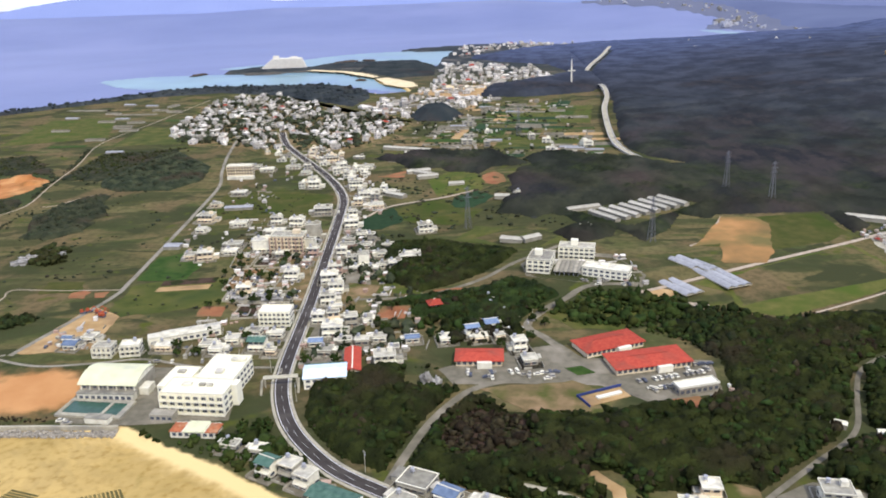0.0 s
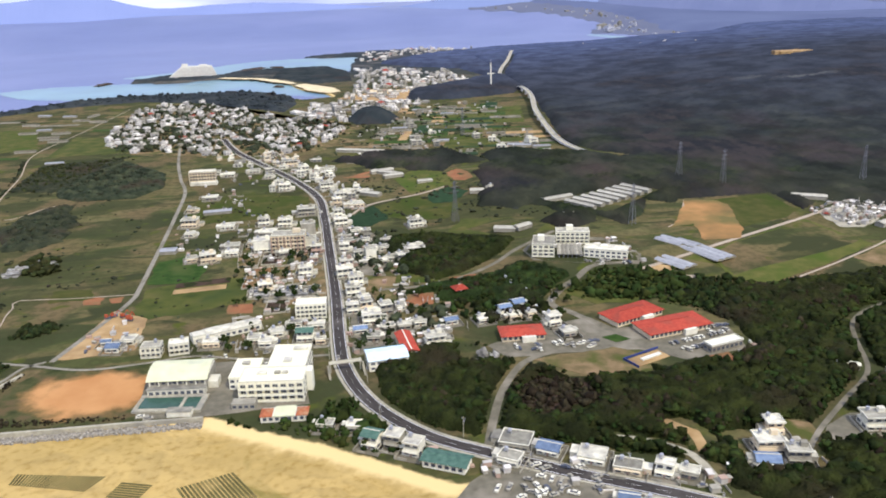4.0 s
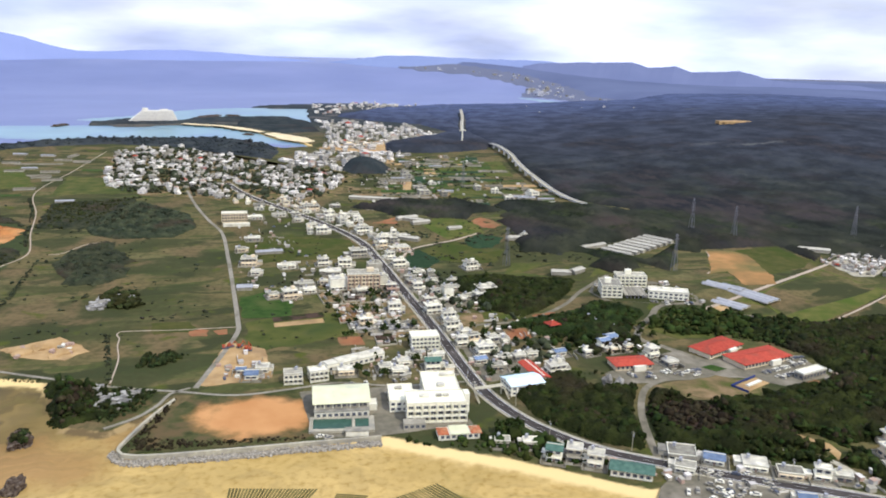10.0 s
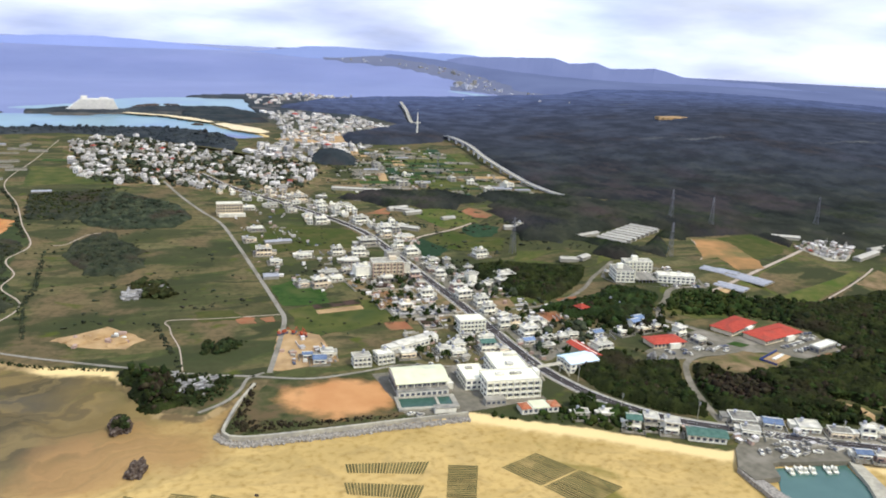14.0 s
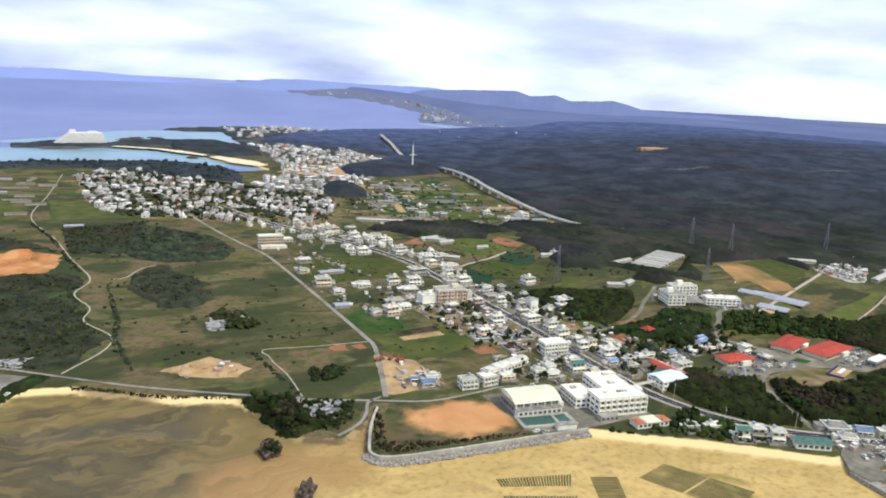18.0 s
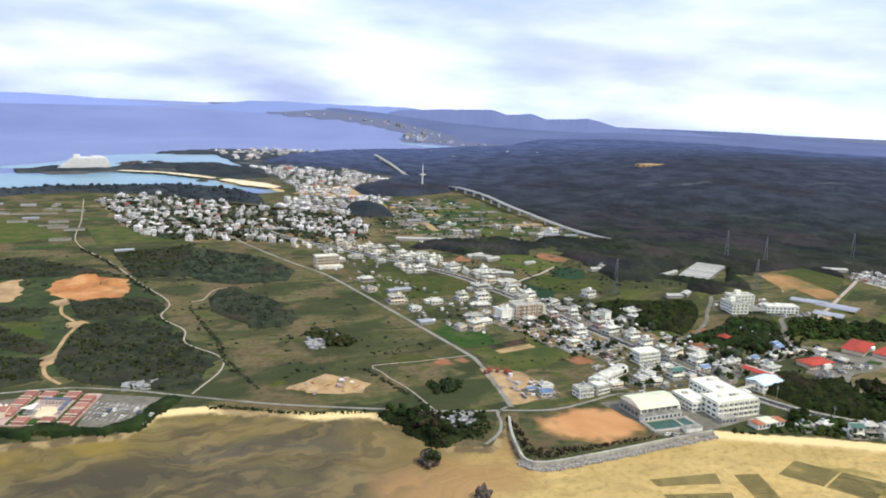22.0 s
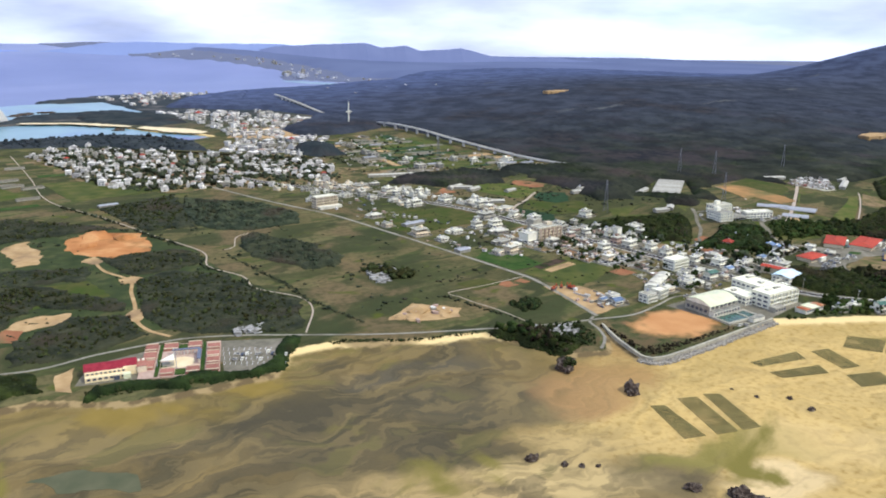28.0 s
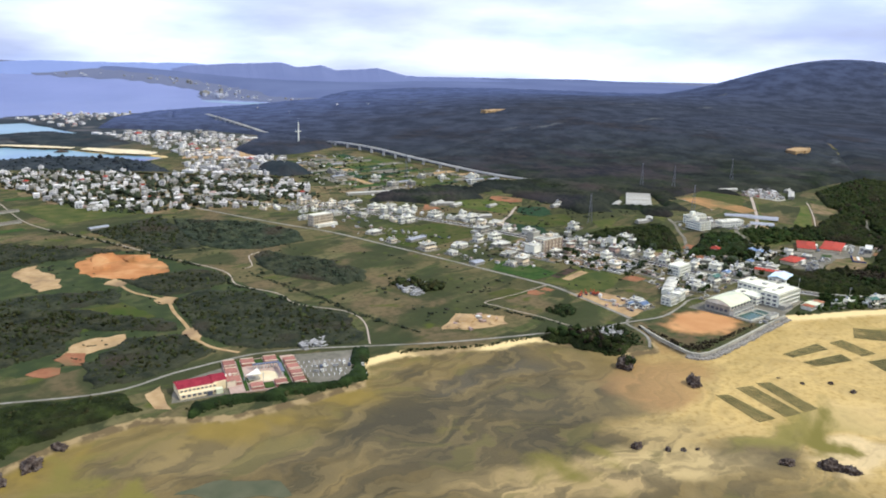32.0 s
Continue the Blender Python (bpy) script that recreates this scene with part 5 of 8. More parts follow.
wood("roadside_wood", [(-74, 383), (-40, 402), (-8, 398), (4, 374), (-12, 345), (-28, 300), (-56, 318), (-72, 345)], "dense dark evergreen wood beside the main road", 11)
wood("hill_wood", [(-14, 345), (10, 368), (60, 352), (100, 352), (140, 362), (146, 402), (160, 470), (190, 455), (260, 450), (420, 420), (430, 120), (150, 130), (60, 248), (-22, 300)], "dense dark evergreen wood on the hillside", 12)
wood("hill_wood_outer", [(150, 470), (190, 455), (270, 455), (330, 480), (430, 540), (620, 520), (620, 300), (430, 300), (400, 430)], "dense dark wood behind the fields", 13, step=2.2)
wood("grove", [(-50, 590), (-44, 615), (0, 612), (60, 588), (44, 562), (24, 542), (0, 522), (-20, 510), (-40, 530)], "dark evergreen grove behind the town", 14)
wood("grove", [(-20, 500), (24, 512), (50, 530), (78, 500), (56, 462), (40, 452), (-20, 470), (-46, 490)], "dark evergreen grove below the white blocks", 15)
wood("thicket", [(-374, 864), (-358, 940), (-330, 1000), (-270, 915), (-262, 850), (-284, 810), (-339, 812), (-364, 832)], "dark thicket in the meadow", 16, mat="thicket", rise=2.6, step=1.8)
wood("thicket", ragged([(-382, 734), (-365, 789), (-340, 802), (-324, 742), (-316, 675), (-336, 648), (-362, 660), (-376, 700)], 5, 9), "dark thicket in the meadow", 17, mat="thicket", rise=2.6, step=1.8)
woodland("thicket", [(-340, 615), (-330, 640), (-296, 626), (-292, 584), (-320, 585)], 16, 2.2, "low scrub round old stonework", "leaf_scrub", fuzz=16, clear=rows, seed=18)
woodland("thicket", [(-294, 469), (-290, 491), (-261, 485), (-275, 465)], 5, 1.8, "dark round thicket", "leaf_near", fuzz=1.5, clear=rows, seed=19)
wood("headland_wood", ragged([(-341, 464), (-318, 453), (-306, 446), (-309, 424), (-304, 402), (-318, 393), (-333, 404), (-338, 432)], 3, 6), "dark trees and scrub on the small headland", 20, rise=2.6)
woodland("headland_scrub", [(-316, 450), (-278, 430), (-285, 408), (-302, 393), (-312, 400)], 7, 1.3, "dark scrub between old tombs on the headland", "leaf_near", fine=False, seed=21, fuzz=1.0, gaps=0.35, tall=1.1)
patch("rubble_ground", [(-312, 448), (-277, 429), (-282, 408), (-300, 391), (-312, 398)], "rough_grass", 3.1, "trodden ground between old tombs", "ground", 2)
woodland("shore_scrub", [(-166, 352), (-135, 334), (-105, 315), (-86, 300), (-60, 292), (-46, 300), (-76, 330), (-92, 345), (-104, 336), (-140, 332)], 9, 1.7, "green shrubs behind the beach", "leaf_green", fuzz=1.5, clear=rows, seed=21)
woodland("dry_scrub", [(-8, 326), (-4, 346), (12, 357), (38, 347), (42, 322), (22, 308), (-4, 310)], 7, 1.5, "leafless brown scrub on the slope beside the lane", "dry_leaf", clear=rows, seed=95, fine=False, tall=0.8, fuzz=1.0)
scrubland("shore_scrub", [(-592, 520), (-560, 508), (-524, 496), (-490, 486), (-462, 508), (-446, 526), (-456, 532), (-468, 516), (-492, 496), (-520, 508), (-556, 520), (-584, 532)], "dark windbreak scrub round the car park", 22, 2.8, mat="canopy")
scrubland("shore_scrub", [(-750, 580), (-690, 545), (-650, 548), (-606, 545), (-604, 575), (-660, 600), (-740, 640)], "green coastal scrub", 23, 2.2, mat="canopy")
patch("sand_patch", [(-600, 541), (-594, 562), (-582, 567), (-586, 554), (-593, 533)], "dirt", 3.1, "pale sandy patch beside the restaurant", "bare ground", 1.5)
patch("forecourt", [(-588, 540), (-572, 566), (-528, 566), (-500, 552), (-498, 520), (-552, 526)], "lot", 3.06, "grey asphalt forecourt of the restaurant", "yard", 0.5)
scrubland("scrub_belt", [(-497, 712), (-464, 728), (-424, 690), (-421, 634), (-408, 594), (-436, 545), (-454, 538), (-487, 566), (-512, 588), (-518, 628)], "low dark scrub beside the tracks", 24)
scrubland("scrub_belt", [(-492, 801), (-430, 790), (-412, 758), (-433, 727), (-460, 730), (-490, 734)], "low dark scrub beside the tracks", 25)
scrubland("scrub_belt", [(-582, 640), (-554, 660), (-526, 642), (-524, 596), (-557, 584), (-612, 590), (-600, 632)], "low dark scrub behind the shore", 26)
scrubland("scrub_belt", [(-600, 784), (-552, 748), (-514, 664), (-524, 650), (-546, 668), (-571, 700), (-598, 664), (-645, 664), (-660, 760)], "low dark scrub round bare ground", 27)
scrubland("scrub_belt", [(-640, 830), (-505, 780), (-520, 745), (-660, 780)], "low dark scrub", 28, step=2.4)
scrubland("scrub_belt", [(-430, 1000), (-330, 1030), (-376, 860), (-425, 870)], "dark scrub below the village", 37, step=2.6)
scrubland("scrub_belt", [(-440, 900), (-520, 1010), (-640, 960), (-560, 905)], "dark scrub behind bare ground", 38, step=2.6)
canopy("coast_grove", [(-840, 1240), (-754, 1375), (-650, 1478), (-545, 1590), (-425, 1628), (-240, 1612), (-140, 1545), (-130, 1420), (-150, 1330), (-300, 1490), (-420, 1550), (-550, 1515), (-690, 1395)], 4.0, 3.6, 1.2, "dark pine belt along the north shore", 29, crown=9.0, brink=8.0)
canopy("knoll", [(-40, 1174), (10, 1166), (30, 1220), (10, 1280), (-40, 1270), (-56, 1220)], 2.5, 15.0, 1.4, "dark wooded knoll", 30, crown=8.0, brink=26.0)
wood("grove", [(-90, 930), (-30, 870), (40, 850), (100, 890), (60, 950), (-40, 960)], "dark grove among the fields", 31, mat="forest", step=2.2)
YARDS.append([lifted(x, y) for x, y in ((113, 697), (150, 706), (208, 734), (236, 706), (160, 640))])
wood("grove", [(155, 930), (250, 850), (300, 700), (236, 672), (240, 690), (208, 736), (150, 708), (120, 690), (84, 680), (52, 690), (84, 823), (107, 928)], "dark wood between the fields and the highway", 92, mat="forest", step=2.4)
wood("grove", [(60, 700), (110, 680), (118, 650), (90, 640), (110, 600), (150, 630), (160, 600), (184, 620), (210, 660), (260, 670), (330, 600), (350, 640), (300, 720), (260, 760), (180, 800), (80, 790)], "dark wood round the long sheds", 32, mat="forest", step=2.0)
GAP = [([(440, 2200), (374, 1965), (325, 1810), (290, 1680)], 8), ([(274, 1440), (256, 1290), (229, 1170), (206, 1010), (201, 930), (213, 868), (240, 830)], 10)]
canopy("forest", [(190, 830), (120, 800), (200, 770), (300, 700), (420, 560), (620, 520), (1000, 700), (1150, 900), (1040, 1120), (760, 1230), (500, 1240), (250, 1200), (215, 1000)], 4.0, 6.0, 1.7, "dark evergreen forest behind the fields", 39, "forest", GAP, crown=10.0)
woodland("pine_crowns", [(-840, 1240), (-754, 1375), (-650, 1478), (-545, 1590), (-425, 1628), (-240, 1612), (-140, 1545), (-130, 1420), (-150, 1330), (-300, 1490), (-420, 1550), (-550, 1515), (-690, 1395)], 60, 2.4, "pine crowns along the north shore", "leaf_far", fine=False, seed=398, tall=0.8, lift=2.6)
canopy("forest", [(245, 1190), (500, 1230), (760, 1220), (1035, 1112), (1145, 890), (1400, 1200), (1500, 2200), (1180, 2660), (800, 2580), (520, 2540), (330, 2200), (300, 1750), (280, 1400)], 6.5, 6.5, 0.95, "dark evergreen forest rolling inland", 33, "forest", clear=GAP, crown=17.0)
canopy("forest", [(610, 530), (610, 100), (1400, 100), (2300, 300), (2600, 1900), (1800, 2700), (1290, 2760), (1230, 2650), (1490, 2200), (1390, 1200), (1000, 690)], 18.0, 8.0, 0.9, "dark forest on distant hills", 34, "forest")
# the farthest hills glow faintly blue to stand for haze
canopy("forest", [(2290, 290), (3300, 500), (3600, 3600), (1700, 4700), (950, 4600), (900, 4150), (1090, 3850), (1220, 3640), (1270, 3290), (1220, 3000), (1290, 2750), (1810, 2690), (2590, 1890)], 34.0, 8.0, 1.2, "forest on the farthest hills, blue haze put into its colour", 36, "far_hills")
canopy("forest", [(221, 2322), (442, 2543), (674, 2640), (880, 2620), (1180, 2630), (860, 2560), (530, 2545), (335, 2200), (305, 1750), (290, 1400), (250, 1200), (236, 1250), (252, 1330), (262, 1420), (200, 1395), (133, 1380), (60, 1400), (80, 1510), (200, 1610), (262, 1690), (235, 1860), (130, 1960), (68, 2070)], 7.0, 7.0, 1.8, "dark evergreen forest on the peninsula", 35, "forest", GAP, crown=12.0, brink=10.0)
woodland("glade_grass", [(-14, 345), (10, 368), (60, 352), (100, 352), (140, 362), (146, 402), (160, 470), (260, 450), (420, 420), (430, 120), (150, 130), (60, 248), (-22, 300)], 16, 1.6, "green undergrowth in the glades", "leaf_green", clear=rows, holes=YARDS, seed=61, tall=0.5)
for k, ring in enumerate(([(-400, 730), (-396, 730), (-396, 630), (-402, 588), (-396, 522), (-400, 522), (-407, 588), (-401, 630)], [(-319, 534), (-315, 534), (-305, 450), (-309, 450)],
                          [(-290, 366), (-284, 372), (-240, 361), (-200, 357), (-200, 353), (-286, 357)], [(-290, 366), (-280, 366), (-266, 418), (-272, 416)])):
    woodland("hedge", ring, 3.4 if k < 2 else 3.0, 0.9 if k < 2 else 0.8, "dark hedge line", "thicket" if k < 2 else "dry_leaf", seed=62 + k, fuzz=1.0, category="hedge")
for k, (y0, y1) in enumerate(((612, 668), (690, 745), (790, 885), (900, 1040))):
    side = [p for p in WINDING if y0 < p[1] < y1]
    woodland("west_verge", [(x - 1.4, y) for x, y in side] + [(x - 5.5, y) for x, y in side[::-1]], 5, 1.4, "scrub beside the winding track", "thicket", clear=[(WINDING, 1.3)], seed=68 + k, fine=False, fuzz=0.6, tall=1.3, lift=1.2)
woodland("meadow_scrub", [(-640, 1000), (-300, 1040), (-240, 700), (-236, 560), (-300, 470), (-440, 560), (-520, 600), (-640, 640)], 110, 1.2, "low scrub and tall grass scattered over the meadow", "thicket", clear=rows, seed=70, tall=0.5, gaps=0.78, fine=False, fuzz=20,
         holes=[[(-503, 885), (-480, 900), (-430, 880), (-440, 795), (-490, 790)], [(-385, 520), (-350, 540), (-322, 505), (-336, 488), (-366, 496)], [(-556, 905), (-525, 905), (-530, 808), (-558, 810)]])
woodland("meadow_scrub", [(-222, 840), (-110, 790), (-108, 560), (-160, 480), (-225, 470), (-222, 600)], 120, 1.1, "low scrub between plots", "thicket", clear=rows, seed=71, tall=0.5, gaps=0.7, fine=False, fuzz=14)
woodland("field_scrub", [(-80, 840), (120, 850), (200, 740), (120, 640), (-20, 640), (-60, 680)], 45, 1.4, "bushes between the inland fields", "thicket", clear=rows, seed=72, tall=0.5, gaps=0.75, fine=False, fuzz=10)
woodland("field_scrub", [(-60, 1330), (190, 1330), (190, 900), (60, 860), (-90, 960), (-60, 1150)], 130, 1.8, "bushes among the far plots", "thicket", clear=rows, seed=73, gaps=0.7, tall=0.6, fine=False, fuzz=10)
woodland("bank_trees", [(62, 474), (96, 506), (140, 506), (158, 488), (150, 440), (128, 424), (112, 440), (78, 446), (66, 456)], 9, 1.9, "leafy green trees on the bank behind the red roofs", "leaf_green", clear=rows, seed=80, fine=False, gaps=0.3, fuzz=4)
woodland("bank_trees", [(120, 440), (160, 480), (190, 460), (200, 440), (160, 400), (140, 400)], 7, 2.1, "dark trees above the car park", "leaf", clear=rows, seed=81, fine=False, fuzz=4)
woodland("bank_trees", [(-30, 470), (20, 512), (50, 528), (60, 500), (56, 470), (30, 440), (-20, 440)], 26, 1.9, "leafy trees round scattered houses", "leaf_green", clear=rows, seed=82, fine=False, gaps=0.4)

patch("field", [(43, 841), (62, 852), (72, 815), (60, 797), (44, 800)], "redsoil", 3.15, "bare brown plot beside the wood", "field", 3.0)

# plots beyond the town
rp = random.Random(31)
for i in range(110):
    x, y, w, d, t = rp.uniform(-50, 195), rp.uniform(900, 1345), rp.uniform(26, 80), rp.uniform(8, 22), radians(rp.choice((-10, -14, -6, 76)))
    if float(away(np.array([x]), np.array([y]), MAIN)[0]) < 60 or (-66 < x < 40 and 1130 < y < 1300):
        continue
    c, q = math.cos(t), math.sin(t)
    ring = [(x + a * w / 2 * c - b * d / 2 * q, y + a * w / 2 * q + b * d / 2 * c) for a, b in ((-1, -1), (1, -1), (1, 1), (-1, 1))]
    mat, label = rp.choice((("crop", "olive plot"), ("lot", "pale grey tilled plot"), ("dirt", "pale bare plot"), ("lawn", "green plot"), ("worn", "brownish plot"), ("darkcrop", "dark green plot"), ("lot", "pale grey tilled plot")))
    patch("field_strip", ring, mat, 3.11 + 0.003 * i, label + " among the far fields", "field", 0.6)


# ---- buildings ----
SHARED = {}


def shared(key, make):
    """Mesh data that alike pieces share."""
    if key not in SHARED:
        SHARED[key] = make()
    return SHARED[key]


def pane_mesh(w, h, mat="glass"):
    """A window: glass set in a thin raised frame, facing -y."""
    def make():
        me = Shape().box(0, 0.0, 0, w, 0.12, h).mesh("window")
        me.materials.append(M[mat])
        return me
    return shared(("pane", round(w, 2), round(h, 2), mat), make)


def frame_mesh(w, h):
    def make():
        s = Shape()
        for x, z, a, b in ((0, -0.12, w + 0.3, 0.14), (0, h, w + 0.3, 0.14), (-w / 2 - 0.07, 0, 0.14, h), (w / 2 + 0.07, 0, 0.14, h), (0, 0, 0.08, h)):
            s.box(x, -0.03, z, a, 0.2, b)
        me = s.mesh("frame")
        me.materials.append(M["school"])
        return me
    return shared(("frame", round(w, 2), round(h, 2)), make)


def windows(parent, x0, y0, x1, y1, storeys, rise, bays, z0=0.0, w=None, h=1.5, frames=False, sill=1.0):
    """Rows of windows along a wall from (x0, y0) to (x1, y1); outside lies to the right of that way."""
    length = math.hypot(x1 - x0, y1 - y0)
    turn = math.degrees(math.atan2(y1 - y0, x1 - x0))
    w = w or length / bays * 0.62
    for k in range(storeys):
        for i in range(bays):
            t = (i + 0.5) / bays
            win = part("window", pane_mesh(w, h), "glass", parent, "", pose(x0 + (x1 - x0) * t, y0 + (y1 - y0) * t, z0 + k * rise + sill, 0, 0, turn))
            if frames:
                part("frame", frame_mesh(w, h), "school", win)


def flat_roof(parent, cx, cy, w, d, z, mat="roof", lip=0.6, over=0.4):
    part("roof", Shape().box(cx, cy, z, w + over, d + over, 0.35), mat, parent)
    s = Shape()
    for x, y, a, b in ((0, -d / 2, w + over, 0.3), (0, d / 2, w + over, 0.3), (-w / 2, 0, 0.3, d - 0.3), (w / 2, 0, 0.3, d - 0.3)):
        s.box(cx + x, cy + y, z + 0.35, a, b, lip)
    part("parapet", s, "wall", parent)


def block(parent, cx, cy, w, d, storeys, rise=3.3, bays=(6, 2), wall="wall", roof="roof", frames=False, balconies=False):
    """A storeyed block with walls, windows on all sides and a flat roof."""
    h = storeys * rise + 0.4
    part("wall", Shape().box(cx, cy, 0, w, d, h), wall, parent)
    e = 0.02
    windows(parent, cx - w / 2, cy - d / 2 - e, cx + w / 2, cy - d / 2 - e, storeys, rise, bays[0], frames=frames, h=rise * 0.5)
    windows(parent, cx + w / 2, cy + d / 2 + e, cx - w / 2, cy + d / 2 + e, storeys, rise, bays[0], h=rise * 0.5)
    windows(parent, cx - w / 2 - e, cy + d / 2, cx - w / 2 - e, cy - d / 2, storeys, rise, bays[1], h=rise * 0.45)
    windows(parent, cx + w / 2 + e, cy - d / 2, cx + w / 2 + e, cy + d / 2, storeys, rise, bays[1], h=rise * 0.45)
    if balconies:
        for k in range(storeys):
            s = Shape().box(cx, cy - d / 2 - 0.8, k * rise + 0.1, w, 1.6, 0.25)
            s.box(cx, cy - d / 2 - 1.5, k * rise + 0.35, w, 0.15, 0.85)
            part("balcony", s, wall, parent)
        for i in range(bays[0] + 1):
            part("column", shared(("col", h), lambda: Shape().box(0, 0, 0, 0.35, 1.7, h).mesh("column")), wall, parent, "", pose(cx - w / 2 + w * i / bays[0], cy - d / 2 - 0.85, 0))
    flat_roof(parent, cx, cy, w, d, h, roof)
    return h


def tank(parent, x, y, z):
    s = Shape()
    for a, b in ((-0.7, -0.7), (0.7, -0.7), (0.7, 0.7), (-0.7, 0.7)):
        s.box(x + a, y + b, z, 0.15, 0.15, 1.0)
    s.box(x, y, z + 0.9, 1.6, 1.6, 0.12)
    body = part("water_tank", Shape().tube((x, y, z + 1.02), (x, y, z + 2.4), 0.9, 0.9, 10), "metal", parent, "raised cylindrical water tank")
    part("stand", s, "metal", body)


HOUSES = {}
HOUSE_LABEL = {"white": "white flat-roofed concrete house with dark windows", "cream": "cream flat-roofed concrete house", "grey": "grey concrete house with a flat roof",
               "red": "white house with a hipped red tile roof", "blue": "white house with a blue sheet roof", "green": "white house with a green sheet roof", "brown": "brown-walled shop house with a flat roof"}


def house(x, y, w=10.0, d=8.0, storeys=1, style="white", turn=0.0, far=False, group="houses of the town"):
    w, d = max(4.0, 2 * round(w / 2)), max(4.0, 2 * round(d / 2))
    x, y = lifted(x, y)
    key = (w, d, storeys, style, far)
    at = pose(x, y, float(ground_height(x, y)), 0, 0, turn)
    if key in HOUSES:
        return copy_thing(HOUSES[key], at)
    ob = thing("house", 0, 0, 0, 0, HOUSE_LABEL[style], "house", group)
    HOUSES[key] = ob
    rise, wall = 3.1, {"cream": "cream", "grey": "greywall", "brown": "brown"}.get(style, "wall")
    h = storeys * rise
    if storeys == 2 and not far:
        part("wall", Shape().box(0, 0, 0, w, d, rise).box(0.05 * w, 0.08 * d, rise, 0.88 * w, 0.82 * d, rise), wall, ob)
    else:
        part("wall", Shape().box(0, 0, 0, w, d, h), wall, ob)
    if style in ("red", "blue", "green"):
        part("roof", Shape().hip(0, 0, h, w + 1.4, d + 1.4, 0.24 * d + 0.5) if style == "red" else Shape().gable(0, 0, h, w + 1.0, d + 1.0, 0.16 * d + 0.3), style + "roof" if style != "blue" else "blue", ob)
        if not far:
            part("ridge", Shape().box(0, 0, h + (0.24 * d + 0.75 if style == "red" else 0.16 * d + 0.5), max(1.0, w - d if style == "red" else w + 0.8), 0.4, 0.25), "wall", ob, "pale ridge capping")
    elif far:
        part("roof", Shape().box(0, 0, h, w + 0.3, d + 0.3, 0.35), "roof", ob)
        part("stair_house", Shape().box(w * 0.2, d * 0.15, h + 0.35, w * 0.35, d * 0.4, 2.2), wall, ob, "small rooftop stair house")
    else:
        flat_roof(ob, 0, 0, w, d, h, "roof", 0.45, 0.3)
        if storeys > 1 and w > 8:
            part("stair_house", Shape().box(w * 0.25, d * 0.18, h + 0.35, 3.0, 2.6, 2.2), wall, ob, "small rooftop stair house")
        tank(ob, -w * 0.25, d * 0.2, h + 0.35)
    side = 1 if (w + d + storeys) % 4 < 2 else -1
    if w >= 8:
        part("wing", Shape().box(side * (w / 2 + 0.16 * w), 0.12 * d, 0, 0.32 * w, 0.6 * d, 2.8), wall, ob, "single-storey side wing")
        part("wing_roof", Shape().box(side * (w / 2 + 0.17 * w), 0.12 * d, 2.8, 0.34 * w, 0.66 * d, 0.25), "roof", ob)
    if far:
        windows(ob, -w / 2, -d / 2 - 0.02, w / 2, -d / 2 - 0.02, storeys, rise, 2, h=1.5)
        windows(ob, -w / 2 - 0.02, d / 2, -w / 2 - 0.02, -d / 2, storeys, rise, 1, h=1.4)
        return _placed(ob, at)
    if w >= 6:
        part("yard", Shape().box(0, -1.0, -0.2, w + 5, d + 6, 0.32), "lot", ob, "grey concrete yard")
        q = Shape().box(-w / 2 - 2.3, -1.0, 0.1, 0.25, d + 5.8, 1.2)
        q.box(0, d / 2 + 1.8, 0.1, w + 4.6, 0.25, 1.2).box(w / 2 + 2.3, -1.0, 0.1, 0.25, d + 5.8, 1.2).box(-w * 0.3, -d / 2 - 3.8, 0.1, w * 0.55, 0.25, 1.2)
        part("yard_wall", q, "greywall", ob, "low block wall round the yard")
    bays = max(2, int(w / 3.2))
    for k in range(storeys):
        e = -d / 2 - 0.02 if k == 0 else -d / 2 + 0.17 * d - 0.02
        windows(ob, -w / 2 * 0.95, e, w / 2 * 0.95, e, 1, rise, bays, z0=k * rise, h=1.6)
    windows(ob, -w / 2 - 0.02, d / 2, -w / 2 - 0.02, -d / 2, 1, rise, 2, h=1.4)
    windows(ob, w / 2 + 0.02, -d / 2, w / 2 + 0.02, d / 2, 1, rise, 2, h=1.4)
    part("door", Shape().box(w * 0.02, -d / 2 - 0.03, 0, 1.0, 0.12, 2.1), "brown", ob, "brown front door")
    part("canopy", Shape().box(0, -d / 2 - 0.6, 2.55, w * 0.9, 1.2, 0.18), wall, ob, "thin concrete canopy")
    if storeys == 2:
        part("balcony", Shape().box(0, -d / 2 + 0.06 * d, rise, w * 0.9, 0.15, 0.9), wall, ob, "balcony parapet")
    return _placed(ob, at)


def _placed(ob, at):
    ob.matrix_basis = at
    return ob


# the school
school = thing("school", -127.5, 365, 3.1, -8, "white three-storey school with rows of windows and balconies", "school")
hs = block(school, 0, 0, 33, 16, 3, 3.4, (8, 3), "school", "creamroof", True, True)
block(school, 5, 22.0, 20, 27, 3, 3.3, (5, 6), "school", "creamroof")
block(school, -18, 16.5, 14, 22, 2, 3.0, (4, 6), "school", "creamroof")
part("link", Shape().box(-8.1, 19, 0, 5.8, 6, 5.8), "school", school, "white link corridor")
for x, y, w, d in ((-6, 1, 5, 3), (2, 1, 3, 2), (6, 1, 3, 2), (10, 30, 8, 3), (5, 16, 4, 4), (-19, 22, 4, 3)):
    part("roof_block", Shape().box(x, y, hs + 0.35 if x > -15 else 6.75, w, d, 1.2), "roof", school, "grey rooftop plant block")
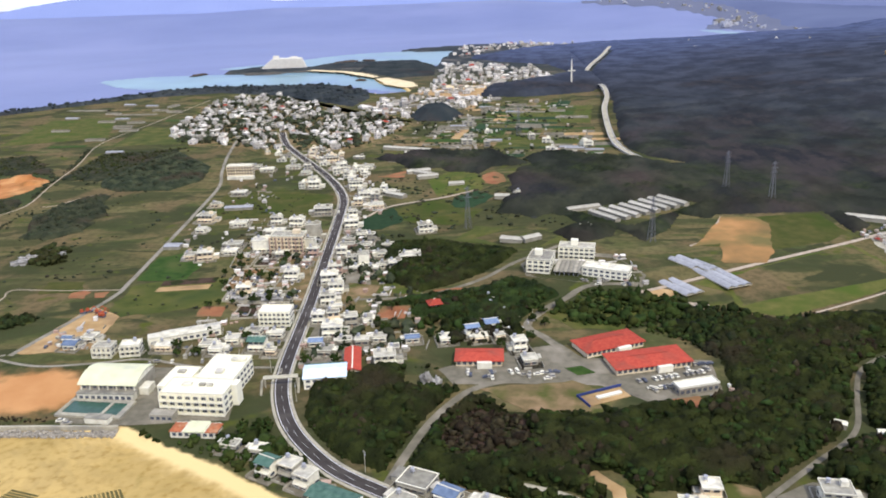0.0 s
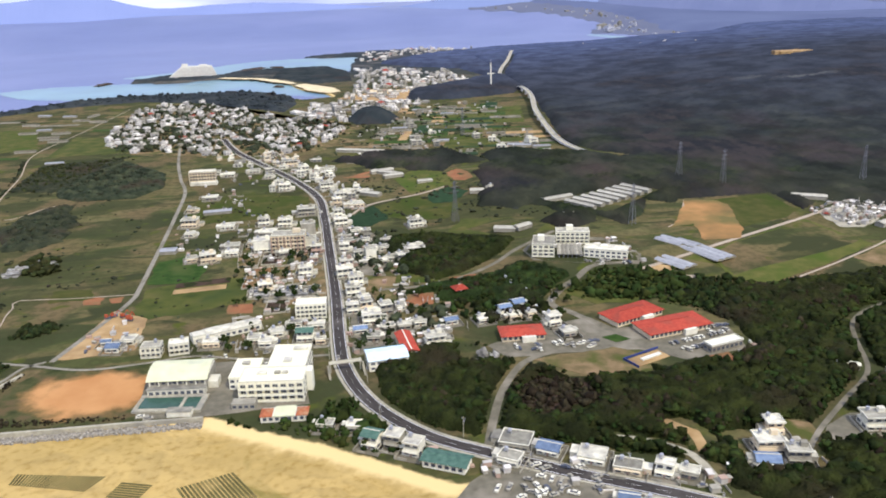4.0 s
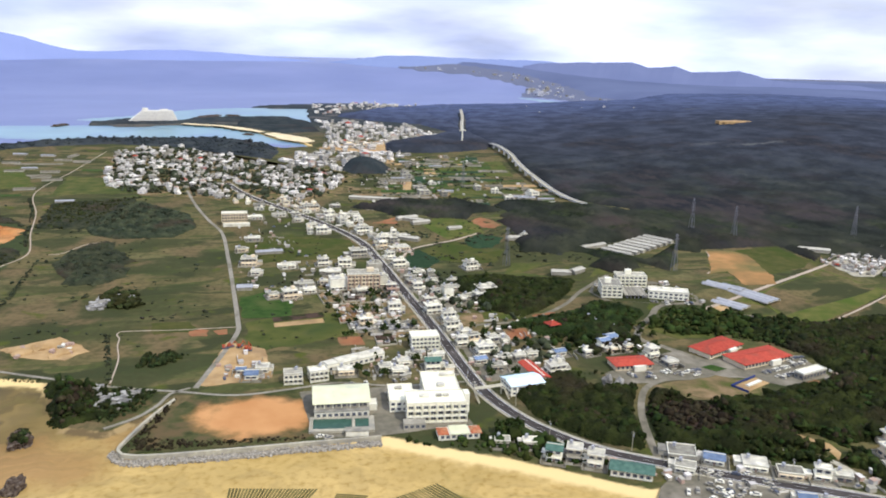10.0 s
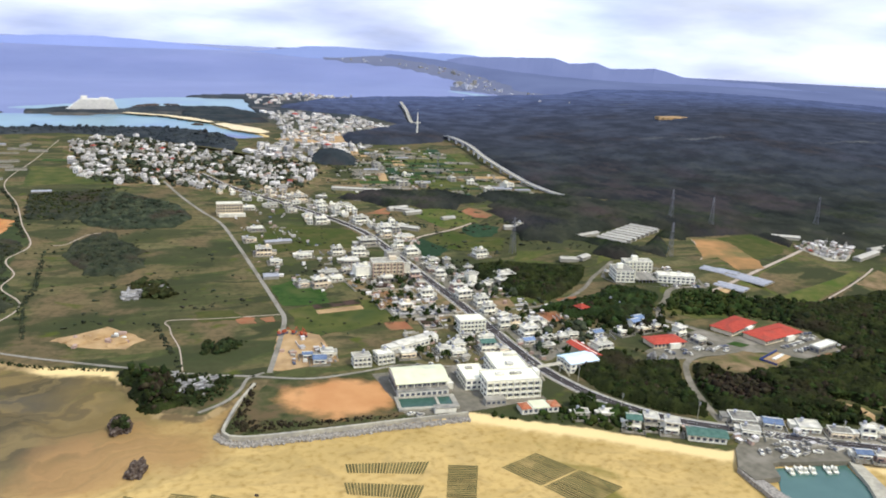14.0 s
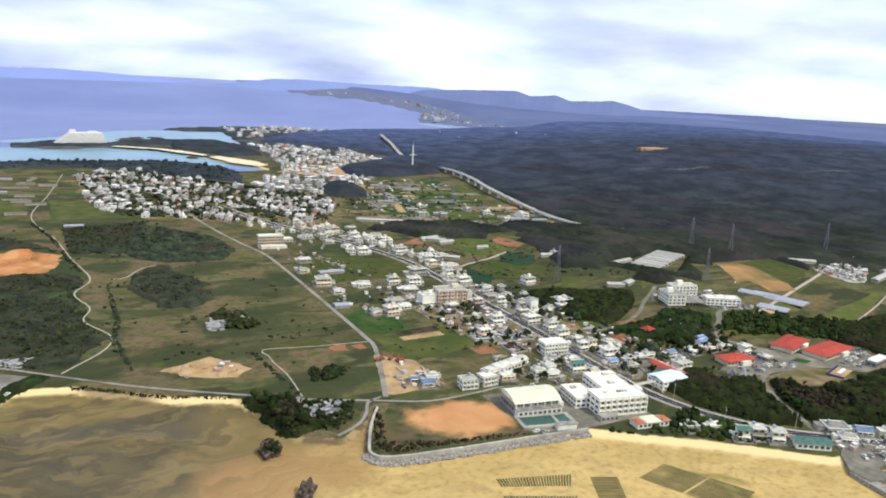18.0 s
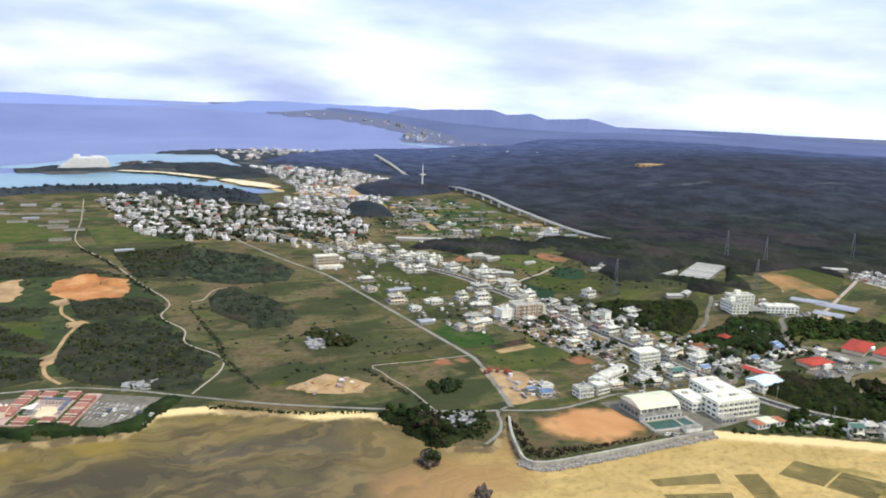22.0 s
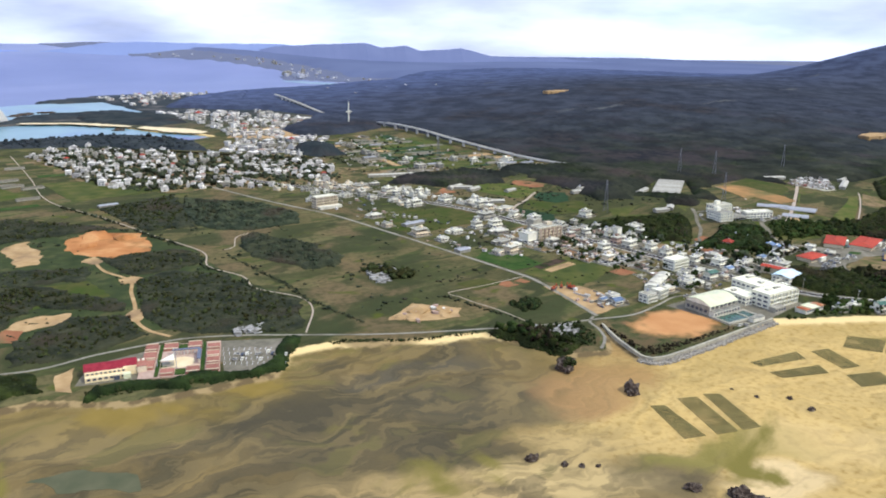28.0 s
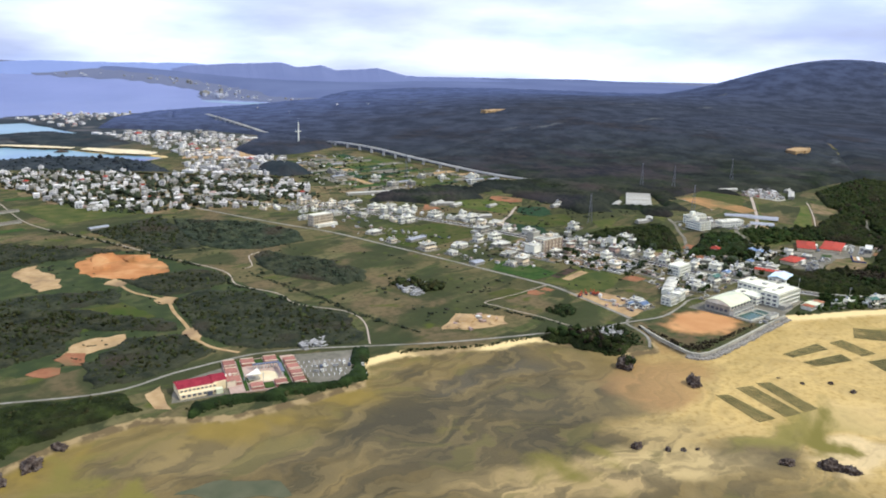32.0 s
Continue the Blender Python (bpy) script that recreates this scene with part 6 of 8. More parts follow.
part("stair_tower", Shape().box(18.1, 5, 0, 3, 6, 11.4), "school", school, "white stair tower")
part("annexe", Shape().box(-13, -13.5, 0, 12, 6, 3.6), "greywall", school, "grey single-storey annexe")
windows(school, -19, -16.52, -7, -16.52, 1, 3, 4)

gym = thing("gymnasium", -177, 388, 3.1, -6, "gymnasium with a pale yellow vaulted roof", "gymnasium")
part("wall", Shape().box(0, 0, 0, 30, 22, 7.0), "greywall", gym)
part("roof", Shape().vault(0, 0, 7.0, 32, 24.5, 3.6, 12), "yellowroof", gym, "pale yellow barrel roof")
for e in (-1, 1):
    s = Shape()
    ring = [(-11 + 22 * i / 10, 7.0 + 3.3 * math.sin(math.pi * i / 10) ** 0.8 if 0 < i < 10 else 7.0) for i in range(11)]
    k = len(s.v)
    s.v += [(e * 14.9, a, b) for a, b in ring] + [(e * 15.2, a, b) for a, b in ring]
    s.f += [tuple(range(k, k + 11)), tuple(range(k + 11, k + 22))] + [(k + i, k + i + 1, k + 12 + i, k + 11 + i) for i in range(10)]
    part("gable_wall", s, "wall", gym, "arched end wall")
part("side_aisle", Shape().box(0, -13.2, 0, 30, 4.4, 4.0), "wall", gym, "lower side aisle")
part("aisle_roof", Shape().box(0, -13.3, 4.0, 30.8, 5.0, 0.3), "roof", gym)
windows(gym, -14.5, -15.45, 14.5, -15.45, 1, 3, 9, h=1.8)
windows(gym, -14.5, -11.05, 14.5, -11.05, 1, 3, 10, z0=3.9, h=1.3)
windows(gym, -15.25, 10, -15.25, -10, 1, 3, 5, z0=1.0, h=2.0)
for i in range(7):
    part("buttress", shared("buttress", lambda: Shape().box(0, 0, 0, 0.5, 0.8, 6.9).mesh("buttress")), "wall", gym, "", pose(-14.4 + 4.8 * i, -11.4, 0))
part("entrance", Shape().box(17.5, -4, 0, 5, 8, 3.8), "wall", gym, "low entrance block")

pool = thing("swimming_pool", -180, 364, 3.1, -9, "outdoor school swimming pool with pale deck and green water", "pool")
deck = Shape()
for x, y, w, d in ((0, -7.2, 35, 2.6), (0, 7.2, 35, 2.6), (-16.5, 0, 2.0, 11.8), (6.2, 0, 1.6, 11.8), (16.0, 0, 3.0, 11.8)):
    deck.box(x, y, 0, w, d, 1.2)
part("deck", deck, "concrete", pool, "pale concrete pool deck")
part("water", Shape().box(-5.1, 0, 0, 20.9, 11.8, 0.9), "pool", pool, "green pool water")
part("small_water", Shape().box(10.8, 0, 0, 7.5, 11.8, 0.85), "pool", pool, "shallow paddling pool")
part("pool_house", Shape().box(8, -11, 0, 12, 4.5, 3.0), "wall", pool, "white changing block")
part("pool_house_roof", Shape().box(8, -11, 3.0, 12.6, 5.1, 0.3), "roof", pool)
for i in range(6):
    part("starting_block", shared("startblock", lambda: Shape().box(0, 0, 1.2, 0.6, 0.8, 0.6).mesh("starting_block")), "concrete", pool, "", pose(-16.3, -4.6 + 1.85 * i, 0))

nursery = thing("kindergarten", -122, 339, 3.05, -6, "low cream kindergarten with orange tiled roof ends", "kindergarten")
part("wall", Shape().box(0, 0, 0, 22, 9, 3.2), "wall", nursery)
part("roof", Shape().box(0.5, 0, 3.2, 10, 10, 0.5), "yellowroof", nursery, "flat cream roof")
for x in (-8.4, 9.2):
    part("tile_roof", Shape().hip(x, -0.6, 3.2, 6, 8.4, 1.0), "orange_tile", nursery, "orange hipped tile roof")
windows(nursery, -10.5, -4.52, 10.5, -4.52, 1, 3, 7, h=1.7)

flats = thing("apartment_block", -108, 467, 3, -4, "white three-storey apartment block with rows of square windows", "apartment block")
block(flats, 0, 0, 19, 11, 3, 2.8, (7, 4), "school", "school", False, True)
flats2 = thing("apartment_block", -200, 428, 3, -4, "grey two-storey apartment block with open balconies", "apartment block", "grey flats")
block(flats2, 0, 0, 11, 8, 2, 2.8, (4, 2), "wall", "roof", False, True)
tank(flats2, 2, 2, 6.4)
copy_thing(flats2, pose(-185, 429, 3, 0, 0, 6))
hotel_s = thing("apartment_block", -125, 607, 3, -6, "brown and cream five-storey lodging with vertical piers", "apartment block")
block(hotel_s, 0, 0, 26, 14, 4, 3.2, (9, 3), "cream", "roof", False, True)
for i in range(6):
    part("pier", shared("pier", lambda: Shape().box(0, 0, 0, 0.9, 0.7, 13.0).mesh("pier")), "brown", hotel_s, "brown pier", pose(-13 + 5.2 * i, -9.0, 0))
part("stair_house", Shape().box(6, 3, 13.2, 6, 5, 3), "cream", hotel_s)
farm_flats = thing("apartment_block", -222, 861, 3, -2, "beige five-storey apartment slab beside the farm road", "apartment block")
block(farm_flats, 0, 0, 27, 10, 4, 3.1, (9, 2), "cream", "roof", False, True)
part("low_wing", Shape().box(2, -9, 0, 28, 7, 3.2), "wall", farm_flats, "white ground-floor wing")

hall = thing("hall", -67, 387, 3, 5, "roadside hall with a pale blue gabled roof", "hall")
part("wall", Shape().box(0, 0, 0, 22, 15, 6.2), "wall", hall)
part("roof", Shape().gable(0, 0, 6.2, 23, 16.4, 1.7), "blueroof", hall, "pale blue sheet roof")
part("fascia", Shape().box(0, 8.3, 6.1, 23, 0.3, 0.8), "greenroof", hall, "green fascia")
windows(hall, -10.5, -7.52, 10.5, -7.52, 2, 2.9, 6, h=1.3)
windows(hall, -11.02, 7, -11.02, -7, 2, 2.9, 4, h=1.3)
red_hall = thing("long_house", -54, 401, 3, 95, "long two-storey house with a ribbed red roof", "house")
part("wall", Shape().box(0, 0, 0, 27, 8, 5.6), "cream", red_hall)
part("roof", Shape().gable(0, 0, 5.6, 28.5, 9.4, 1.5), "redroof", red_hall)
part("ridge", Shape().box(0, 0, 7.2, 28, 0.6, 0.35), "wall", red_hall, "pale ridge strip")
windows(red_hall, -13.52, 4, -13.52, -4, 2, 2.7, 3, h=1.3)
windows(red_hall, -13, -4.02, 13, -4.02, 2, 2.7, 8, h=1.2)
long_hall = thing("long_hall", -160, 448, 3, 20, "long grey vaulted hall with white walls", "hall")
part("wall", Shape().box(0, 0, 0, 42, 9, 4.2), "wall", long_hall)
part("roof", Shape().vault(4, 0, 4.2, 34, 10, 1.5, 8), "roof", long_hall, "grey barrel roof")
part("porch", Shape().box(-16.5, -1, 4.2, 8, 7, 1.0), "wall", long_hall)
windows(long_hall, -20, -4.52, 20, -4.52, 1, 3, 11, h=1.6)

bridge = thing("footbridge", -90, 383, 3, 5, "white pedestrian footbridge over the main road", "footbridge")
part("deck", Shape().box(0, 0, 5.0, 18, 1.7, 0.35), "concrete", bridge)
for y in (-0.85, 0.85):
    part("railing", Shape().box(0, y, 5.35, 18, 0.08, 1.0), "wall", bridge, "white railing")
for x in (-8.2, 8.2):
    part("pillar", Shape().box(x, 0, 0, 0.7, 0.8, 5.0), "concrete", bridge)
    out = 1.3 if x > 0 else -1.3
    flight = part("stairs", Shape().tube((x + out, -0.8, 4.7), (x + out, -8.8, 0.0), 0.22, 0.22, 4), "concrete", bridge, "pale stair flight")
    for i in range(14):
        part("step", Shape().box(x + out, -1.0 - 0.58 * i, 4.6 - 0.335 * i, 1.2, 0.6, 0.3), "concrete", flight)

# red-roofed public buildings
for x, y, w, d, turn, label in ((88, 419, 36, 17, 21, "public hall with a broad red tiled roof"), (105, 397, 42, 19, 11, "larger public hall with a broad red tiled roof"), (15, 406, 25, 14, -4, "low public building with a red roof and white porch")):
    b = thing("public_hall", x, y, 3.1, turn, label, "public building", "red-roofed halls")
    part("wall", Shape().box(0, 0, 0, w, d, 3.3), "cream", b)
    part("roof", Shape().hip(0, 0, 3.3, w + 2, d + 2, 1.9), "redroof", b)
    part("ridge", Shape().box(0, 0, 5.2, w - d, 0.7, 0.4), "redroof", b, "ridge capping")
    part("porch", Shape().box(w * 0.12, -d / 2 - 1.5, 0, 8, 3.2, 3.6), "wall", b, "white porch")
    windows(b, -w / 2, -d / 2 - 0.02, w / 2, -d / 2 - 0.02, 1, 3, int(w / 3), h=1.8)
    windows(b, w / 2 + 0.02, -d / 2, w / 2 + 0.02, d / 2, 1, 3, 4, h=1.8)
patch("court_lawn", [(82, 408), (94, 411), (96, 406), (84, 403)], "pool", 3.2, "green court between the halls", "lawn", 0)
patch("traffic_island", [(60, 394), (70, 396), (76, 388), (66, 385)], "lawn", 3.25, "small grass traffic island", "lawn", 0.4)
annexe = thing("office", 122, 366, 3.1, 14, "low grey office with a flat roof behind parked cars", "office")
block(annexe, 0, 0, 22, 7, 1, 3.6, (7, 2), "greywall", "shed")
pump = thing("works_plot", 76, 362, 3.1, 22, "fenced earth plot with a dark blue site fence", "plot")
for x, y, w, d in ((0, 6, 26, 0.4), (-12.6, 0, 0.4, 11.6)):
    part("rim", Shape().box(x, y, 0, w, d, 1.4), "navy", pump, "dark blue fence")
part("floor", Shape().box(0, 0, 0, 23, 10, 0.3), "dirt", pump)
part("slab", Shape().box(2, 0, 0.3, 14, 2.5, 0.8), "shed", pump, "grey slab")

# white blocks on the rise
for x, y, w, d, st, bays, turn, label in ((76, 552, 16, 21, 3, (4, 6), -17, "white three-storey housing block end-on"), (105, 571.5, 25, 11, 3, (7, 3), -14, "white three-storey housing block with roof tower"), (119, 532, 31, 12, 2, (8, 4), -26, "white two-storey block with a flat roof")):
    x, y = lifted(x, y)
    b = thing("housing_block", x, y, float(ground_height(x, y)), turn, label, "housing block", "white housing blocks")
    top = block(b, 0, 0, w, d, st, 2.8, bays, "school", "roof", False, st > 2)
    part("roof_tower", Shape().box(-2, 1, top + 0.3, 5, 4, 4.0 if st > 2 else 1.5), "school", b)
court = thing("court_roof", *lifted(95, 546), float(ground_height(*lifted(95, 546))), -15, "grey ribbed roof over the yard", "canopy")
for i in range(6):
    part("roof", shared("court_bay", lambda: Shape().gable(0, 0, 2.2, 24, 3.0, 0.7).mesh("court_bay")), "greywall", court, "", pose(-7.75 + 3.1 * i, 0, 0, 0, 0, 90))
    for y in (-11.5, 11.5):
        part("post", shared("court_post", lambda: Shape().box(0, 0, 0, 0.3, 0.3, 2.4).mesh("court_post")), "metal", court, "", pose(-7.75 + 3.1 * i, y, 0))


# long sheds, greenhouses
def shed(x, y, w, d, turn, mat="shed", h=3.0, rise=1.2, label="long low shed with a pale sheet roof", category="shed", group="long sheds", name="shed"):
    x, y = lifted(x, y)
    b = thing(name, x, y, float(ground_height(x, y)), turn, label, category, group)
    part("wall", Shape().box(0, 0, 0, w - 0.6, d - 0.6, h), "greywall", b)
    part("roof", Shape().gable(0, 0, h, w, d, rise), mat, b)
    part("ridge_vent", Shape().box(0, 0, h + rise + 0.1, w * 0.9, 0.7, 0.4), mat, b)
    return b


first = shed(144, 670, 33, 6.4, -58, "cream_sheet", 2.6, 1.1, "long low shed with a cream sheet roof")
for i in range(1, 8):
    x, y = lifted(144 + 9.9 * i, 670 + 5.9 * i)
    copy_thing(first, pose(x, y, float(ground_height(x, y)), 0, 0, -58))
shed(130, 696, 31, 7, 18, "cream_sheet", 2.6, 1.1, "long low shed with a cream sheet roof")


def greenhouse(x, y, w, d, turn, bays):
    x, y = lifted(x, y)
    b = thing("greenhouse", x, y, float(ground_height(x, y)) + 0.1, turn, "long grey plastic-sheeted greenhouse beside the farm track", "greenhouse", "greenhouses")
    for i in range(bays):
        cx = -w / 2 + w * (i + 0.5) / bays
        v = part("tunnel", shared(("tunnel", w / bays, d), lambda: Shape().vault(0, 0, 0, d, w / bays - 0.2, 1.3, 7).mesh("tunnel")), "sheet", b, "", pose(cx, 0, 0.2, 0, 0, 90))
    part("base", Shape().box(0, 0, 0, w, d, 0.5), "concrete", b)
    return b


greenhouse(194, 521, 19, 37, 20, 3)
greenhouse(160, 505, 15, 27, 26, 2)
greenhouse(181, 553, 13, 24, 28, 2)
greenhouse(190, 545, 10, 20, 28, 2)
shed(-194, 731, 26, 9, 4, "sheet", 2.6, 0.8, "long low grey shed beside the farm road")
shed(-221, 621, 13, 10, -4, "sheet", 2.6, 0.8, "square low grey shed beside the farm road")
for x, y, w, turn in ((380, 556, 50, 20), (390, 658, 32, -20), (352, 640, 30, -30), (425, 575, 44, 8), (430, 630, 26, 0), (-27, 847, 30, -38), (-49, 759, 22, -38), (-45, 972, 66, -24), (120, 640, 16, 30), (58, 612, 18, -20), (75, 615, 16, 30), (97, 804, 18, 10), (60, 742, 14, -10), (-20, 830, 22, 14), (-30, 855, 26, 14), (10, 795, 16, 5)):
    shed(x, y, w, 8, turn, "cream_sheet")

# hotel on the islet
hotel = thing("hotel", -366, 1926, 4, 4, "large stepped white hotel on a low islet", "hotel")
for k in range(7):
    x0, x1, d = -57 + 4.6 * k, 49 - 1.6 * k, 26 - k
    part("storey", Shape().box((x0 + x1) / 2, 0, 3.6 * k, x1 - x0, d, 2.5), "hamlet", hotel, "white hotel storey with balconies")
    part("gallery", Shape().box((x0 + x1) / 2, 0.4, 3.6 * k + 2.5, x1 - x0 - 2, d - 2.4, 1.1), "shed", hotel, "shaded gallery")
part("lift_tower", Shape().box(-20, 0, 25.2, 13, 9, 6), "hamlet", hotel)
part("roof_house", Shape().box(20, 0, 25.2, 18, 9, 3), "hamlet", hotel)

# waterfront restaurant with terraces
venue = thing("restaurant", -567, 545, 3.1, -17, "waterfront restaurant with a crimson gabled roof and buff walls", "restaurant")
part("wall", Shape().box(-2, 1.5, 0, 23, 14, 4.6), "buff", venue)
part("roof", Shape().gable(-3, 2.5, 4.6, 22, 13, 2.0), "crimson", venue, "crimson sheet roof")
part("wing", Shape().box(11.5, 2.0, 0, 7.6, 12.6, 5.2), "buff", venue, "taller buff wing")
part("wing_roof", Shape().gable(11.5, 2.6, 5.2, 8.6, 12.0, 1.8), "crimson", venue, "crimson sheet roof of the wing")
part("front_terrace", Shape().box(-2, -7.4, 0, 23, 3.4, 2.9), "buff", venue, "buff front terrace")
windows(venue, -13, -9.12, 9, -9.12, 1, 3, 7, z0=0.1, h=1.3)
windows(venue, -13, -5.52, 9, -5.52, 1, 3, 9, z0=2.2, h=1.0)
part("entrance", Shape().box(4.0, -9.6, 0, 3.2, 0.9, 2.4), "glass", venue, "dark glazed entrance")
part("porch", Shape().box(9.6, -8.6, 0, 4.2, 3.6, 3.0), "yellowroof", venue, "pale yellow porch")
part("tower", Shape().box(18.2, 0.5, 0, 5.4, 11, 4.4), "cream", venue, "cream side block")
part("tower_roof", Shape().box(18.2, 0.5, 4.4, 6.0, 11.6, 0.35), "brick", venue)
for x in (16.9, 19.6):
    part("roof_unit", Shape().box(x, 3.2, 4.75, 1.3, 1.3, 1.0), "school", venue, "white rooftop unit")
terrace = thing("terrace_court", -525, 539, 3.1, -26, "brick-red paved terraces with green beds round a sandy court", "terrace")
part("base", Shape().box(0, 0, 0, 47, 52, 0.8), "brown", terrace, "brown terrace base")
part("court", Shape().prism([(0.4 + 8.0 * math.cos(0.2618 * i), -5.4 + 8.4 * math.sin(0.2618 * i)) for i in range(24)], 0.8, 1.0), "sand", terrace, "pale sandy oval court")
for x, y, w, d in ((-13.2, 0, 2.2, 50), (13.2, 0, 2.4, 50), (0, 19, 5.5, 10), (0.5, -20.5, 6.0, 8.5), (-9.5, -9, 4.0, 9)):
    part("bed", Shape().box(x, y, 0.8, w, d, 0.45), "lawn", terrace, "green planted bed")
for x, y, w, d, h in ((19.2, -20.5, 7.4, 8.6, 1.9), (19.2, -9.5, 7.4, 8.6, 2.2), (19.2, 1.5, 7.4, 8.6, 1.9), (19.2, 13.5, 7.4, 8.6, 2.2), (-7.4, 19, 8.4, 9.6, 1.6), (7.4, 19, 8.2, 9.6, 1.9), (-7.0, -20.5, 7.6, 8.4, 1.5), (7.8, -20.5, 7.4, 8.4, 1.8), (-19.2, 19.5, 7.4, 10, 1.6), (-19.2, 6.5, 7.4, 11, 1.3), (-19.2, -8, 7.4, 12, 1.6)):
    bay = part("paved_bay", Shape().box(x, y, 0.8, w, d, h), "brick", terrace, "brick-red bay")
    for e in (-1, 1):
        part("coping", Shape().box(x, y + e * (d / 2 - 0.2), 0.8 + h, w, 0.35, 0.5), "cream", bay, "pale coping")
for i in range(8):
    part("post", shared("tpost", lambda: Shape().box(0, 0, 0.8, 0.5, 0.5, 3.2).mesh("post")), "wall", terrace, "", pose(-5 + 2.1 * i, 7.5, 0))
for i in range(5):
    part("post", SHARED["tpost"], "wall", terrace, "", pose(11.0, -8.5 + 3.2 * i, 0))
part("pergola", Shape().box(2.6, 7.5, 4.0, 17.4, 2.6, 0.4).box(11.0, -2.0, 4.0, 2.4, 15.8, 0.4), "glass", terrace, "dark pergola roof")
sail = thing("sail_roof", -535, 535, 4.0, -20, "white triangular sail roof over a small stage", "stage")
part("sail", Shape().add([(-5, -1.5, 3.6), (3.6, -5, 4.4), (3.6, 4.4, 4.8), (-5, -1.5, 3.9), (3.6, -5, 4.7), (3.6, 4.4, 5.1)], [(2, 1, 0), (3, 4, 5), (0, 1, 4, 3), (1, 2, 5, 4), (2, 0, 3, 5)]), "school", sail)
for x, y, h in ((-6.4, -2, 5.1), (4.6, -6, 6.0), (4.6, 5, 6.3)):
    part("mast", Shape().tube((x, y, 0), (x, y, h), 0.2, 0.2, 6), "metal", sail)
part("stage", Shape().box(0, 0, 0, 7, 6, 0.8), "greywall", sail)
patch("car_park", [(-492, 553), (-452, 529), (-462, 516), (-490, 492), (-512, 505), (-498, 545)], "lot", 3.13, "large grey asphalt car park by the shore", "car park", 0.4)
s = Shape()
for r in range(4):
    for i in range(13):
        x, y = -500 + 3.2 * i * 0.86 - 6.0 * r * 0.5, 541 - 3.2 * i * 0.62 - 9.0 * r * 0.8
        s.box(x, y, 3.10, 0.2, 4.6, 0.05, radians(-34))
tagged(part("parking_lines", s, "paint"), "white parking bay lines", "road marking", "", "structure")


# ---- vehicles ----
def vehicle(x, y, turn, mat, kind="car", z=3.15):
    x, y = lifted(x, y)
    z += float(terrace_rise(x, y))
    key = ("car", mat, kind)
    if key in HOUSES:
        return copy_thing(HOUSES[key], pose(x, y, z, 0, 0, turn))
    L, H = (4.3, 0.75) if kind == "car" else (5.2, 0.9)
    b = thing("car" if kind == "car" else "van", 0, 0, 0, 0, {"wall": "white", "greywall": "grey", "blue": "blue", "glass": "black", "redroof": "red"}[mat] + " parked " + kind + " on asphalt", kind, "parked vehicles")
    HOUSES[key] = b
    part("body", Shape().box(0, 0, 0.3, L, 1.7, H), mat, b)
    cab = Shape().add([(-L * 0.32, -0.75, 0.3 + H), (L * 0.28, -0.75, 0.3 + H), (L * 0.28, 0.75, 0.3 + H), (-L * 0.32, 0.75, 0.3 + H), (-L * 0.26, -0.65, 0.85 + H), (L * 0.12, -0.65, 0.85 + H), (L * 0.12, 0.65, 0.85 + H), (-L * 0.26, 0.65, 0.85 + H)],
                      [(4, 5, 6, 7), (0, 1, 5, 4), (1, 2, 6, 5), (2, 3, 7, 6), (3, 0, 4, 7)])
    part("cabin", cab, "glass", b, "dark glazed cabin")
    part("roof", Shape().box(-L * 0.07, 0, 0.84 + H, L * 0.4, 1.35, 0.06), mat, b)
    for i in (-1, 1):
        for j in (-1, 1):
            part("wheel", shared("wheel", lambda: Shape().tube((0, -0.1, 0), (0, 0.1, 0), 0.32, 0.32, 8).mesh("wheel")), "glass", b, "", pose(i * L * 0.3, j * 0.8, 0.32))
    return _placed(b, pose(x, y, z, 0, 0, turn))


rng = random.Random(5)
PAINTS = ["wall", "wall", "wall", "greywall", "greywall", "glass", "greywall"]
for i in range(26):
    row, col = divmod(i, 13)
    if rng.random() < 0.85:
        vehicle(96 + 2.9 * col + 2 * row, 376 - 9 * row + 0.7 * col + rng.uniform(-0.3, 0.3), 105, rng.choice(PAINTS))
for x, y in ((-32, 260), (-27, 260), (-18, 264), (-12, 265), (-8, 262), (-5, 259), (-19, 255), (-13, 254), (-6, 254), (-2, 251)):
    vehicle(x, y, rng.choice((60, 150, 240)), rng.choice(PAINTS), rng.choice(("car", "van")))
for i in range(16):
    vehicle(rng.uniform(0, 56), 388 + rng.uniform(-4, 5), rng.choice((0, 90, 85)), rng.choice(PAINTS))
for i in range(14):
    u, v = rng.choice(((0.15, 0), (0.3, 0), (0.45, 1), (0.5, 1), (0.6, 0), (0.75, 1))), rng.random()
    vehicle(-500 + 38 * v * 0.9 - 18 * u[0] + 8 * u[1], 540 - 26 * v - 22 * u[0], 56, rng.choice(PAINTS))
for t, side, turn in ((40, 2.0, 0), (70, -2.0, 0), (98, 2.0, 0), (120, -2.0, 0), (146, 2, 0), (160, -2, 0), (175, 2, 0), (190, -2, 0), (205, -2, 0)):
    if t < len(MAIN) - 1:
        a, b = MAIN[t], MAIN[t + 1]
        d = math.hypot(b[0] - a[0], b[1] - a[1])
        vehicle(a[0] - (b[1] - a[1]) / d * side, a[1] + (b[0] - a[0]) / d * side, math.degrees(math.atan2(b[1] - a[1], b[0] - a[0])), rng.choice(PAINTS), "car", 3.22)

# ---- houses, street by street ----
STYLES = {"w": "white", "c": "cream", "g": "grey", "r": "red", "b": "blue", "n": "green", "o": "brown"}


